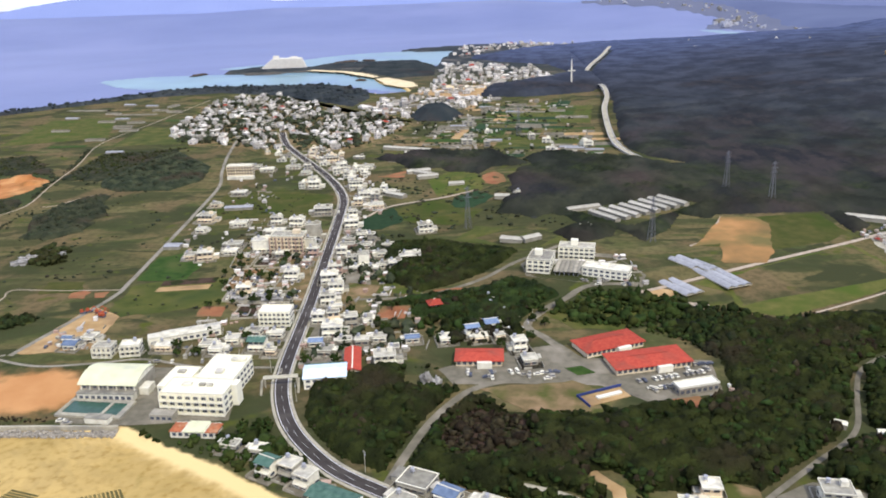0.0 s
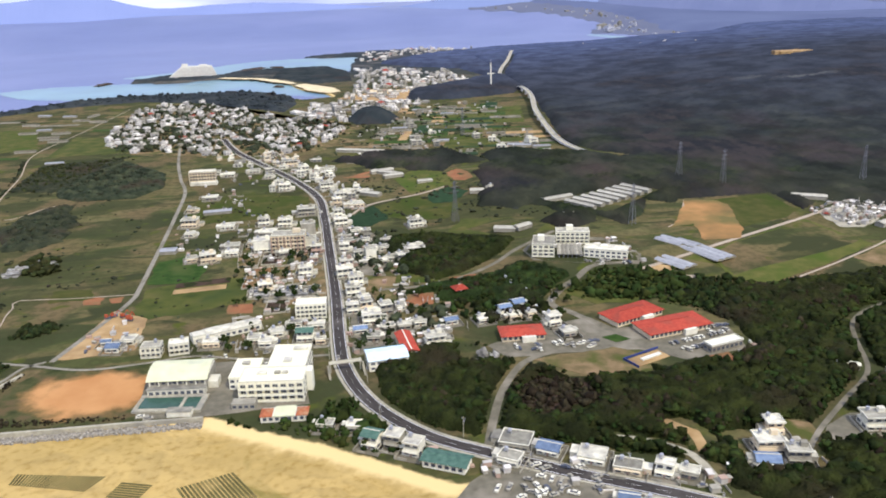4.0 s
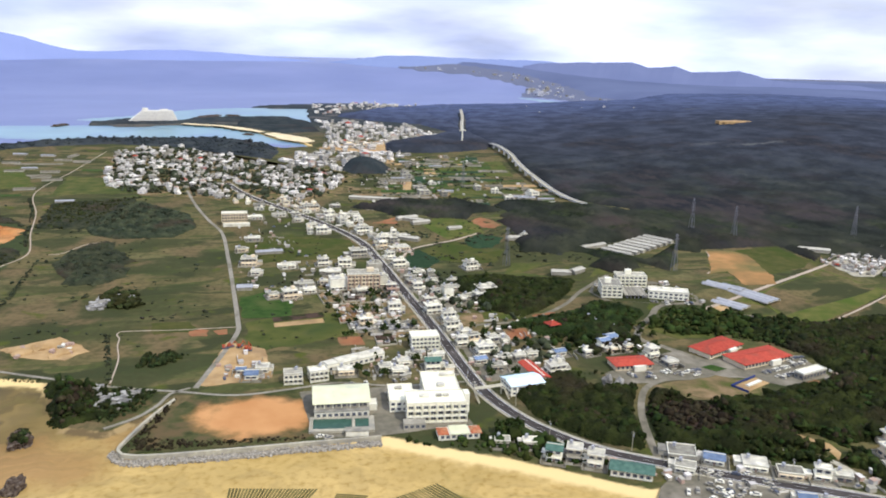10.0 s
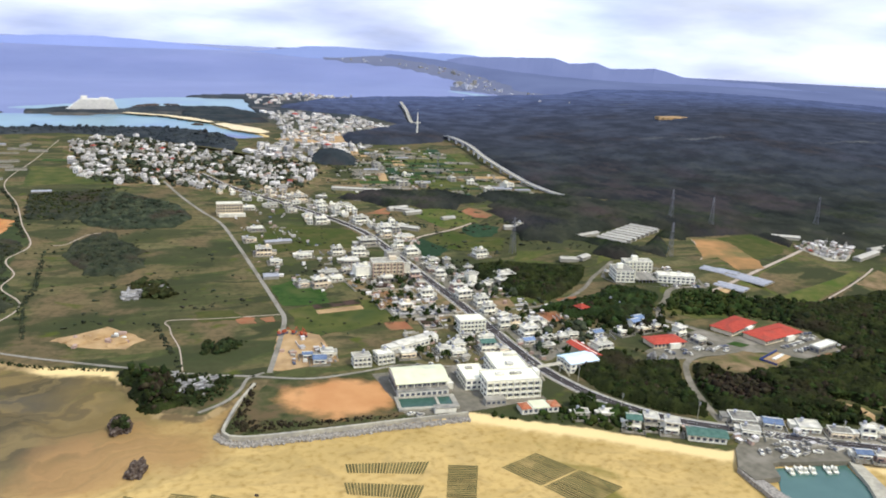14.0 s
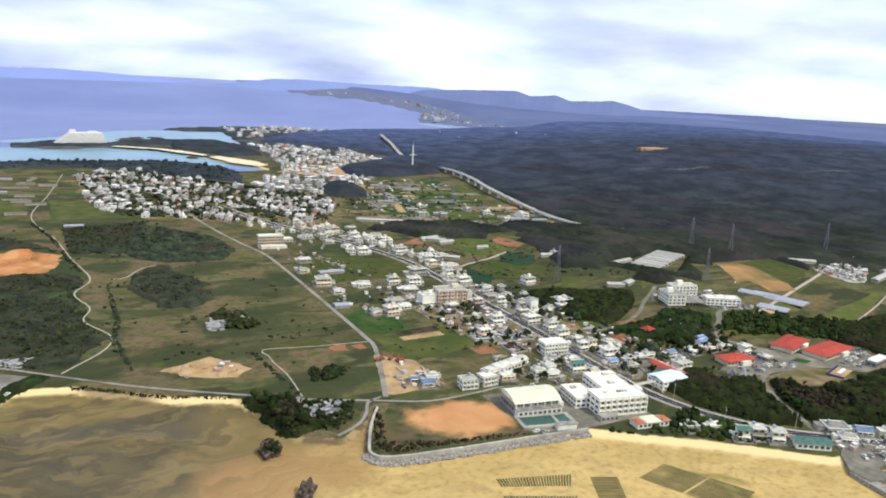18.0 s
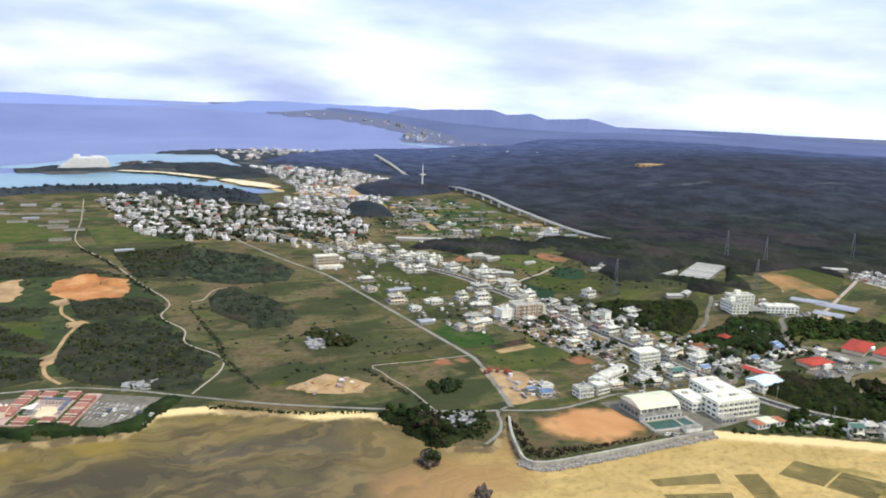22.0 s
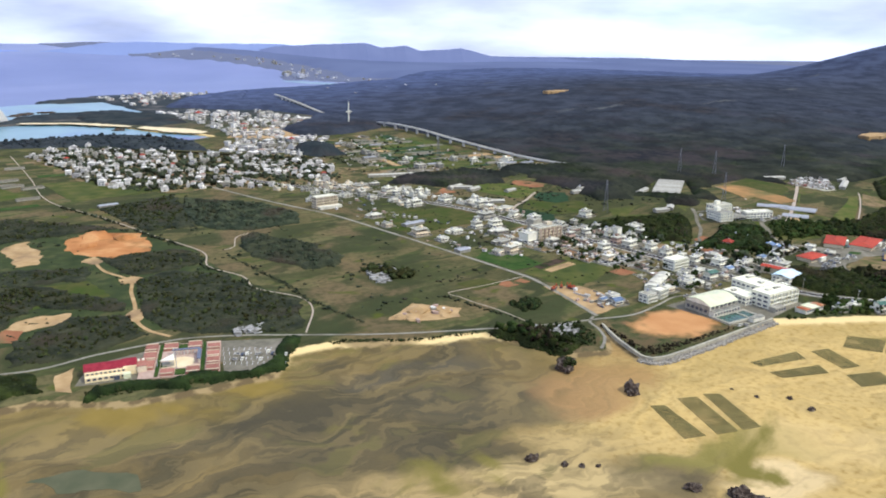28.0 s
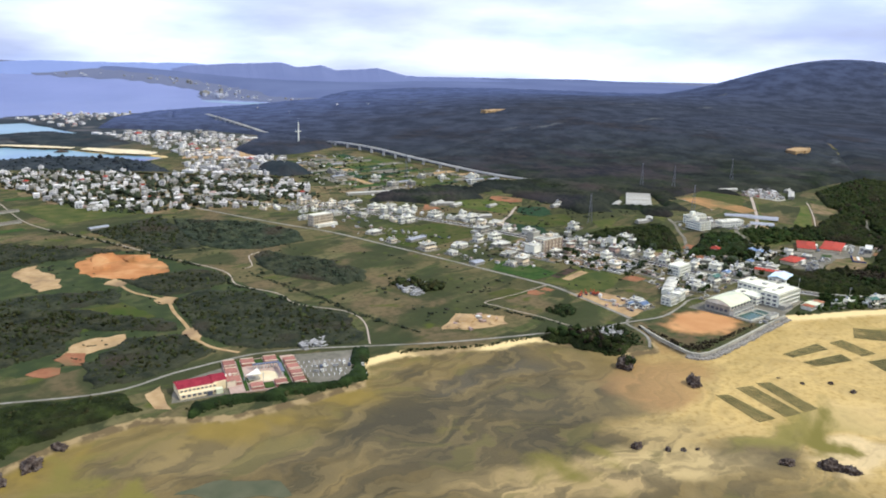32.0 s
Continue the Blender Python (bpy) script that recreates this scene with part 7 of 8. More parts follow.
def street(rows, turn=0.0):
    """Rows of x, y, width, storeys and style along a street."""
    for x, y, w, st, k in rows:
        house(x, y + w * 0.35, w, w * 0.8, st, STYLES[k], turn + rng.uniform(-5, 5))


street([(-104, 443, 8, 1, "w"), (-112, 426, 10, 2, "n"), (-103, 420, 6, 1, "c"), (-129, 437, 9, 1, "w"), (-112, 540, 10, 2, "w"), 
        (-146, 604, 14, 3, "w"), (-108, 604, 7, 3, "w"), (-171, 616, 12, 1, "g")], -4)
street([(-84, 531, 12, 2, "w"), (-77, 512, 10, 2, "w"), (-80, 493, 10, 2, "w"), (-82, 462, 8, 2, "w"), (-73, 464, 8, 2, "c"), (-71, 443, 12, 2, "w"), (-79, 430, 8, 1, "b"),
        (-62, 430, 8, 1, "g"), (-52, 430, 8, 1, "g"), (-42, 434, 7, 1, "w"), (-37, 402, 12, 2, "w")], 4)
street([(-72, 568, 7, 2, "w"), (-63, 565, 9, 3, "w"), (-65, 606, 8, 1, "w"), (-47, 559, 8, 1, "w"), (-39, 553, 10, 2, "g"), (-29, 566, 16, 2, "w"), (-82, 549, 10, 2, "o"), (-19, 642, 12, 2, "w"),
        (-82, 660, 12, 2, "w"), (-84, 690, 9, 2, "w"), (-78, 750, 11, 2, "w"), (-72, 770, 12, 1, "w"), (-92, 796, 14, 2, "w"), (-132, 915, 18, 2, "c"), (-116, 880, 12, 2, "w"), (-83, 730, 9, 2, "c"), (-66, 719, 14, 1, "c")], 6)
street([(-112, 702, 16, 2, "g"), (-110, 632, 11, 4, "g"), (-130, 670, 12, 2, "w"), (-149, 678, 10, 2, "w"), (-144, 647, 14, 1, "g"), (-197, 881, 12, 1, "w"), (-170, 891, 13, 1, "w"), (-140, 835, 8, 1, "w"), (-134, 800, 12, 2, "w"),
        (-205, 781, 12, 1, "g"), (-219, 740, 9, 1, "c"), (-214, 690, 14, 2, "c"), (-210, 660, 9, 1, "w"), (-180, 675, 12, 1, "w")], -3)
street([(-187, 588, 12, 2, "c"), (-200, 592, 9, 1, "c"), (-10, 473, 9, 2, "r"), (12, 436, 8, 2, "b"), (24, 449, 9, 1, "b"), (29, 475, 9, 1, "w"), (29, 489, 8, 1, "w"), (36, 465, 6, 1, "w"), (38, 416, 9, 2, "w"),
        (42, 399, 9, 1, "g"), (17, 430, 7, 1, "c"), (-3, 429, 9, 1, "w"), (28, 431, 6, 1, "c"), (-23, 431, 8, 1, "b")], 10)
street([(-66, 553, 7, 1, "g"), (-55, 552, 7, 1, "g"), (-71, 635, 9, 1, "w"), (-46, 604, 7, 1, "g"), (-128, 590, 10, 1, "g"), 
        (-106, 571, 6, 1, "o"), (-104, 590, 7, 2, "o"), (-80, 606, 11, 1, "o"), (-79, 622, 8, 1, "g"), (-82, 588, 8, 2, "w")], 0)
street([(-224, 436, 9, 1, "b"), (-217, 445, 9, 1, "w"), (-142, 430, 9, 1, "w"), (-167, 430, 10, 1, "c"), (-135, 424, 9, 1, "w"), (-118, 448, 7, 1, "w"), (-170, 600, 10, 1, "w"),
        (-213, 897, 10, 1, "w"), (-153, 862, 9, 1, "w"), (-105, 855, 9, 1, "w"), (-87, 880, 12, 1, "w"), (-56, 767, 11, 1, "g"), (80, 751, 8, 1, "w"), (-230, 445, 6, 1, "b")], -6)
# along the shore
street([(-81, 302, 9, 2, "n"), (-71, 300, 9, 2, "g"), (-63, 292, 9, 2, "w"), (-16, 288, 14, 1, "g"), (-3, 280, 10, 1, "b"), (14, 270, 12, 1, "w"), (26, 259, 11, 1, "c"), (40, 254, 8, 2, "w"), (50, 251, 8, 1, "g"), (-22, 276, 10, 1, "w"), (18, 238, 8, 1, "b"), (26, 232, 8, 1, "o")], -30)
street([(92, 262, 12, 2, "c"), (100, 252, 10, 2, "g"), (86, 252, 10, 1, "b"), (150, 270, 12, 2, "w"), (102, 276, 9, 2, "c"), (-88, 318, 7, 1, "g"), (-102, 322, 8, 1, "g")], -12)
shop = thing("seafood_shop", -50, 282, 3, -30, "shoreside shop with a broad green sheet roof", "shop")
part("wall", Shape().box(0, 0, 0, 20, 9, 3.6), "wall", shop)
part("roof", Shape().gable(0, 0, 3.6, 22, 11, 1.4), "greenroof", shop)
windows(shop, -9.5, -4.52, 9.5, -4.52, 1, 3, 6, h=1.7)
shed(174, 329, 12, 3.4, -30, "school", 2.6, 0.8, "white trailer-like shed in a clearing", "shed", "clearing sheds")
shed(196, 318, 14, 4, -12, "school", 2.6, 0.8, "white trailer-like shed in a clearing", "shed", "clearing sheds")


# ---- the rest of the town and the village beyond ----
TAKEN = [(o.location.x, o.location.y) for o in bpy.data.objects if o.parent is None and o.type == "EMPTY"]


def hamlet(name, ring, count, sizes, seed, gap, base, label, heights=(3.0, 3.2, 3.3, 5.6, 6.0), tall=8.6, wall="hamlet", thin=-9.0):
    """Distant houses past counting, joined: walls, flat roofs and window bands."""
    ring = [lifted(x, y) for x, y in ring]
    r = random.Random(seed)
    xs, ys = [p[0] for p in ring], [p[1] for p in ring]
    s, slots = Shape(), []
    made = tries = 0
    while made < count and tries < count * 40:
        tries += 1
        x, y, w = r.uniform(min(xs), max(xs)), r.uniform(min(ys), max(ys)), r.choice(sizes)
        if not inside(np.array([x]), np.array([y]), ring)[0] or any((x - a) ** 2 + (y - b) ** 2 < (w + gap) ** 2 for a, b in TAKEN):
            continue
        if float(away(np.array([x]), np.array([y]), MAIN)[0]) < w * 0.6 + 7 or float(away(np.array([x]), np.array([y]), FARM)[0]) < w * 0.6 + 4:
            continue
        if noise.noise((x / 42, y / 42, seed)) < thin:
            continue
        TAKEN.append((x, y))
        made += 1
        d, h = w * r.choice((0.6, 0.8, 1.0)), r.choice(heights if made % 11 else (tall,))
        z, t = float(ground_height(x, y)), radians(base + r.choice((0, 90)) + r.uniform(-14, 14))
        c, q = math.cos(t), math.sin(t)

        def add(slot, u, v, z0, a, b, tall_by):
            n = len(s.f)
            s.box(x + c * u - q * v, y + q * u + c * v, z0, a, b, tall_by, t)
            slots.extend([slot] * (len(s.f) - n))

        body = r.choice((0, 0, 0, 3))
        add(body, 0, 0, z - 1, w, d, h + 1)
        n = len(s.f)
        pick = r.random()
        if pick < 0.11 and w < 15:
            top = Shape().hip(0, 0, 0, w + 1.0, d + 1.0, 0.22 * d + 0.4)
            s.add([(x + c * u - q * v, y + q * u + c * v, z + h + p) for u, v, p in top.v], top.f)
            slots += [r.choice((4, 3, 3, 5, 1))] * (len(s.f) - n)
        else:
            add(1 if pick < 0.7 else 3, 0, 0, z + h, w + 0.3, d + 0.3, 0.35)
            if r.random() < 0.6:
                add(body, r.uniform(-0.25, 0.25) * w, r.uniform(-0.2, 0.25) * d, z + h + 0.35, w * r.uniform(0.2, 0.45), d * r.uniform(0.25, 0.5), r.choice((1.2, 2.2, 2.6)))
        if r.random() < 0.5:
            side = r.choice((-1, 1))
            a = w * r.uniform(0.3, 0.55)
            add(r.choice((0, 1, 3, 5)), side * (w + a) / 2, r.uniform(-0.2, 0.1) * d, z - 1, a, d * r.uniform(0.5, 0.8), 1 + r.choice((2.2, 2.8, 3.0)))
        for k in range(int(h / 2.9)):
            bays = max(2, int(w / 3.4))
            for i in range(bays):
                add(2, (i + 0.5) / bays * w * 0.9 - 0.45 * w, -d / 2, z + 2.9 * k + r.choice((0.2, 1.0)), w / bays * r.uniform(0.35, 0.6), 0.16, 1.5)
            add(2, -w / 2, r.uniform(-0.2, 0.2) * d, z + 2.9 * k + 1.0, 0.16, d * 0.3, 1.3)
            add(2, w / 2, r.uniform(-0.2, 0.2) * d, z + 2.9 * k + 1.0, 0.16, d * 0.3, 1.3)
    me = s.mesh(name)
    for k in (wall, wall, "glass", "greywall", "redroof", "brown"):
        me.materials.append(M[k])
    me.polygons.foreach_set("material_index", slots)
    return tagged(new(name, me), label, "houses", "", "stuff")


def fill(ring, count, sizes, styles, far, seed, gap=3.0, base=0.0, group="houses of the village"):
    r = random.Random(seed)
    xs, ys = [p[0] for p in ring], [p[1] for p in ring]
    made = tries = 0
    while made < count and tries < count * 60:
        tries += 1
        x, y, w = r.uniform(min(xs), max(xs)), r.uniform(min(ys), max(ys)), r.choice(sizes)
        if not inside(np.array([x]), np.array([y]), ring)[0]:
            continue
        if min(float(away(np.array([x]), np.array([y]), line)[0]) for line in (MAIN, FARM, WINDING, SHORE_ROAD)) < w * 0.6 + 6.5:
            continue
        if any((x - a) ** 2 + (y - b) ** 2 < (w + gap) ** 2 for a, b in TAKEN):
            continue
        TAKEN.append((x, y))
        house(x, y, w, w * r.choice((0.7, 0.85, 1.0)), r.choice((1, 1, 2, 2)), r.choice(styles), base + r.choice((0, 90)) + r.uniform(-12, 12), far, group)
        made += 1


fill([(-165, 640), (-100, 650), (-98, 480), (-150, 490)], 2, (6, 8, 8, 10), ["white", "white", "grey", "cream"], False, 1, 4.0)
fill([(-84, 640), (-40, 620), (-50, 480), (-82, 480)], 3, (6, 8, 10), ["white", "white", "grey", "cream"], False, 2, 2.5)
fill([(-84, 470), (-45, 470), (-30, 412), (-80, 412)], 4, (6, 8), ["white", "grey", "grey"], False, 3, 2.0)
fill([(-110, 850), (-60, 800), (-72, 650), (-88, 650)], 6, (8, 10), ["white", "white", "grey", "cream"], True, 4, 2.0)
fill([(-230, 1000), (-100, 960), (-80, 850), (-110, 800), (-145, 790), (-175, 900)], 22, (6, 8, 10), ["white", "white", "grey", "cream"], True, 5, 5.0)
fill([(0, 1180), (170, 1150), (190, 950), (40, 900)], 10, (10, 14), ["white", "grey"], True, 10, 8.0)
VILLAGE = [(-400, 1440), (-296, 1490), (-160, 1275), (-60, 1200), (-60, 1100), (-110, 990), (-210, 990), (-290, 1045), (-352, 1060), (-389, 1150)]
hamlet("village_houses", VILLAGE, 330, (5, 6, 7, 8, 9, 11), 6, 1.4, -30, "dense village of small white flat-roofed houses", (2.7, 2.8, 3.0, 4.8, 5.4), 7.6, thin=-0.22)
hamlet("harbour_town", [(-140, 1290), (-90, 1400), (40, 1400), (100, 1370), (40, 1300), (-50, 1200)], 80, (7, 9, 12, 20), 7, 1.5, 20, "dense white and grey buildings beyond the village")
hamlet("headland_town", [(-70, 1400), (20, 1400), (90, 1510), (229, 1640), (200, 1680), (200, 1831), (90, 1900), (0, 1936), (-10, 1741), (-20, 1560)], 170, (6, 8, 10, 13, 18), 8, 2.0, 10, "scattered white buildings on the headland")
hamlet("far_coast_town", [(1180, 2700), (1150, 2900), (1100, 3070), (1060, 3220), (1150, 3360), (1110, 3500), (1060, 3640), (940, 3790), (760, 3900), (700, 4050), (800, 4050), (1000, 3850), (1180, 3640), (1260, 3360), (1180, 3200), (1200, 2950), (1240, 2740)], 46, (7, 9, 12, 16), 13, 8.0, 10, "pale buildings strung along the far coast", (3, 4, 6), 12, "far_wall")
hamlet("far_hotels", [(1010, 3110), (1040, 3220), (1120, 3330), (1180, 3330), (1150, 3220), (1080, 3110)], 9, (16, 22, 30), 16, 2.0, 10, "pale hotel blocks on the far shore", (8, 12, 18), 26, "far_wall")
hamlet("forest_houses", [(500, 1500), (900, 1900), (1200, 2500), (700, 2400), (480, 1900)], 9, (7, 9, 12), 12, 30.0, 0, "a few pale buildings in the forest")
hamlet("peninsula_town", [(20, 2060), (60, 2600), (230, 2690), (430, 2590), (300, 2450), (120, 2250)], 70, (6, 9, 12, 16), 14, 4.0, 10, "pale buildings on the low peninsula")
hamlet("yard_buildings", [(336, 594), (388, 630), (400, 592), (345, 552), (331, 558)], 60, (3, 4, 5, 7), 15, 0.3, 30, "low white sheds and stacks crowded in a yard", (1.6, 2.2, 2.8), 4.0)
rr = random.Random(77)
sheds = [shed(20, 1100, 26, 8, -8, "lot", 2.2, 0.8, "long pale field shelter", "shed", "field shelters"), shed(60, 1010, 22, 8, -8, "sheet", 2.2, 0.8, "long grey field shelter", "shed", "field shelters")]
for i in range(24):
    x, y = rr.uniform(-40, 185), rr.uniform(900, 1330)
    if float(away(np.array([x]), np.array([y]), MAIN)[0]) > 40 and abs(x - 200) > 20 and not (-60 < x < 35 and 1150 < y < 1290):
        copy_thing(rr.choice(sheds), pose(x, y, float(ground_height(x, y)), 0, 0, rr.choice((-8, -8, 82, 5))))
for x, y, turn in ((-456, 1168, 0), (-474, 1192, 2), (-503, 1270, -4), (-520, 1250, -4), (-478, 1101, 0), (-470, 1236, 2), (-440, 1330, -6), (-462, 1395, 70), (-470, 1350, -8), (-540, 1330, -10), (-560, 1180, -4), (-590, 1290, -8), (-500, 1400, -12), (-545, 1420, -14), (-416, 1010, 0)):
    copy_thing(rr.choice(sheds), pose(x, y, 3, 0, 0, turn))
for x, y, w, d, t, mat, label in ((-500, 1320, 70, 14, -4, "lot", "pale tilled strip"), (-495, 1215, 60, 12, -3, "lot", "pale tilled strip"), (-560, 1130, 90, 16, -3, "worn", "brownish strip"), (-500, 1150, 60, 11, -3, "crop", "olive strip"),
                                  (-590, 1230, 80, 14, -5, "crop", "olive strip"), (-530, 1370, 80, 14, -8, "worn", "brownish strip"), (-420, 1380, 40, 16, -6, "worn", "brownish strip"), (-410, 1250, 40, 18, -4, "lawn", "green strip"),
                                  (-600, 1380, 80, 16, -9, "lot", "pale tilled strip"), (-640, 1180, 60, 14, -5, "worn", "brownish strip"), (-500, 1065, 50, 14, -2, "lawn", "green strip")):
    c, q = math.cos(radians(t)), math.sin(radians(t))
    patch("field_strip", [(x + a * w / 2 * c - b * d / 2 * q, y + a * w / 2 * q + b * d / 2 * c) for a, b in ((-1, -1), (1, -1), (1, 1), (-1, 1))], mat, 3.12, label + " of farmland near the shore", "field", 1.0)
patch("village_ground", [(-405, 1440), (-296, 1500), (-150, 1285), (-50, 1210), (-50, 1100), (-105, 985), (-215, 985), (-295, 1040), (-356, 1055), (-395, 1150)], "worn", 3.06, "pale earth streets and yards of the village", "ground", 12)
woodland("village_trees", [(-400, 1440), (-296, 1490), (-160, 1275), (-60, 1200), (-60, 1100), (-110, 990), (-210, 990), (-290, 1045), (-352, 1060), (-389, 1150)], 70, 2.6, "dark garden trees among the village houses", "garden_leaf", clear=rows, seed=40, fine=False, tall=0.8)
woodland("town_trees", [(-165, 640), (-100, 650), (-98, 470), (-150, 480)], 210, 1.7, "dark garden trees among the houses", "garden_leaf", clear=rows, seed=41, fine=False, fuzz=2)
woodland("town_trees", [(-84, 650), (-35, 640), (-10, 470), (-30, 410), (-82, 412)], 60, 2.0, "dark garden trees among the houses", "garden_leaf", clear=rows, seed=42, holes=YARDS)
woodland("town_trees", [(-20, 470), (40, 500), (60, 460), (40, 425), (-10, 424)], 22, 2.2, "green gardens round scattered houses", clear=rows, seed=43, holes=YARDS)
patch("town_ground", [(-160, 640), (-98, 660), (-98, 480), (-125, 480), (-160, 500)], "worn", 3.07, "pale yards between the houses", "ground", 2)
patch("town_ground", [(-88, 690), (-60, 640), (-50, 560), (-64, 480), (-50, 420), (-84, 400)], "lot", 3.07, "grey yards between the houses", "ground", 2)


# ---- single trees ----
def tree(x, y, h, seed):
    """A broad-leaved garden tree: tapered trunk, limbs and clumps of leaves."""
    key = ("tree", seed % 6)
    if key in HOUSES:
        return copy_thing(HOUSES[key], pose(x, y, 3.0, 0, 0, seed * 57))
    g = np.random.default_rng(900 + seed)
    t = thing("tree", x, y, 3.0, 0, "small dark green broad-leaved tree", "tree", "garden trees")
    HOUSES[key] = t
    part("trunk", Shape().tube((0, 0, -0.2), (0.1, 0, h * 0.5), 0.22, 0.12, 6), "bark", t)
    tips = []
    for k in range(5):
        a = 2 * math.pi * k / 5 + g.uniform(-0.4, 0.4)
        tip = (math.cos(a) * h * 0.28, math.sin(a) * h * 0.28, h * g.uniform(0.6, 0.85))
        tips.append(tip)
        part("limb", Shape().tube((0.08, 0, h * g.uniform(0.35, 0.5)), tip, 0.1, 0.04, 5), "bark", t)
    p = np.array(tips * 6 + [(0, 0, h * 0.9)] * 6) + g.normal(0, h * 0.10, (36, 3))
    v, f = clumps(p, np.stack([g.uniform(0.08, 0.16, 36) * h] * 3, -1), g, False, 0.3)
    part("crown", numpy_mesh("crown", v, f, "leaf_green"), "leaf_green", t)
    return t


for i in range(70):
    x, y = ((rng.uniform(-100, -88), rng.uniform(330, 345)) if i < 8 else (rng.uniform(-165, -100), rng.uniform(420, 600)) if i < 36 else (rng.uniform(-84, -30), rng.uniform(400, 560)) if i < 60 else (rng.uniform(0, 60), rng.uniform(408, 470)))
    if all((x - a) ** 2 + (y - b) ** 2 > 60 for a, b in TAKEN) and float(away(np.array([x]), np.array([y]), MAIN)[0]) > 8:
        tree(x, y, rng.uniform(4, 7), i)


# ---- highway, pylons, mast ----
HIGHWAY = curve([(440, 2200, 4), (374, 1965, 4), (325, 1810, 4), (290, 1680, 2), (278, 1560, 0), (274, 1420, 8), (256, 1290, 10), (229, 1170, 9), (206, 1010, 6), (201, 930, 5), (213, 868, 4), (240, 830, 3), (281, 790, 0)], 14)
highway = tagged(part("highway", ribbon(HIGHWAY, 3.5, -3.5, 2.2, 3.4), "pale_concrete"), "pale elevated highway on concrete piers", "highway", "", "structure")
for off in (3.5, -3.5):
    part("barrier", ribbon(HIGHWAY, off + 0.2, off - 0.2, 3.3, 4.3), "pale_concrete", highway, "pale concrete barrier")
part("carriageway", ribbon(HIGHWAY, 3.1, -3.1, 3.4, 3.43), "concrete", highway, "grey asphalt carriageway")
for k in range(6, len(HIGHWAY) - 8, 3):
    x, y, z = HIGHWAY[k]
    part("pier", Shape().box(x, y, -4, 2.2, 4.5, z + 6.3), "pale_concrete", highway)


def pylon(x, y, h, label="grey lattice steel pylon", name="pylon"):
    x, y = lifted(x, y)
    p = thing(name, x, y, float(ground_height(x, y)), 20, label, "pylon", "power line")
    b = h * 0.062
    for i in (-1, 1):
        for j in (-1, 1):
            part("leg", Shape().tube((i * b, j * b, 0), (i * b * 0.16, j * b * 0.16, h), 0.16, 0.10, 4), "dull_steel", p)
    s = Shape()
    for k in range(7):
        z0, z1 = h * k / 7, h * (k + 1) / 7
        r0, r1 = b * (1 - 0.84 * k / 7), b * (1 - 0.84 * (k + 1) / 7)
        for (a, c), (d, e) in (((-1, -1), (1, -1)), ((1, -1), (1, 1)), ((1, 1), (-1, 1)), ((-1, 1), (-1, -1))):
            s.tube((a * r0, c * r0, z0), (d * r1, e * r1, z1), 0.05, 0.05, 3)
            s.tube((d * r0, e * r0, z0), (a * r1, c * r1, z1), 0.05, 0.05, 3)
    tagged(part("lattice", s, "dull_steel", p), kind="stuff")
    for k, w in ((0.74, 3.6), (0.85, 3.2), (0.95, 2.6)):
        part("cross_arm", Shape().tube((-w, 0, h * k), (w, 0, h * k), 0.2, 0.2, 4).tube((-w, 0, h * k), (0, 0, h * (k + 0.05)), 0.1, 0.1, 3).tube((w, 0, h * k), (0, 0, h * (k + 0.05)), 0.1, 0.1, 3), "dull_steel", p)
    return p


for x, y, h in ((18, 650, 36), (168, 604, 34), (270, 738, 38), (298, 700, 36), (424, 667, 38), (94, 1040, 38)):
    pylon(x, y, h)
mast = thing("radio_mast", 232, 1500, float(ground_height(232, 1500)), 0, "tall white mast with a cross platform", "mast")
part("shaft", Shape().tube((0, 0, 0), (0, 0, 46), 1.6, 0.9, 8), "wall", mast)
part("platform", Shape().box(0, 0, 26, 13, 3, 1.6), "wall", mast)
part("antenna", Shape().tube((0, 0, 46), (0, 0, 54), 0.3, 0.1, 5), "metal", mast)


def utility_pole(x, y, turn=0.0):
    key = "pole"
    if key in HOUSES:
        return copy_thing(HOUSES[key], pose(x, y, 3.2, 0, 0, turn))
    p = thing("utility_pole", 0, 0, 0, 0, "grey concrete utility pole beside the road", "utility pole", "street poles")
    HOUSES[key] = p
    part("shaft", Shape().tube((0, 0, 0), (0, 0, 11), 0.2, 0.12, 6), "concrete", p)
    part("cross_arm", Shape().box(0, 0, 10.0, 2.0, 0.12, 0.12), "metal", p)
    part("transformer", Shape().tube((0.4, 0, 8.4), (0.4, 0, 9.3), 0.28, 0.28, 8), "metal", p)
    return _placed(p, pose(x, y, 3.2, 0, 0, turn))


for k in range(30, len(MAIN) - 2, 6):
    a, b = MAIN[k], MAIN[k + 1]
    d = math.hypot(b[0] - a[0], b[1] - a[1])
    side = 6.9 if (k // 6) % 2 else -6.9
    utility_pole(a[0] - (b[1] - a[1]) / d * side, a[1] + (b[0] - a[0]) / d * side, math.degrees(math.atan2(b[1] - a[1], b[0] - a[0])))

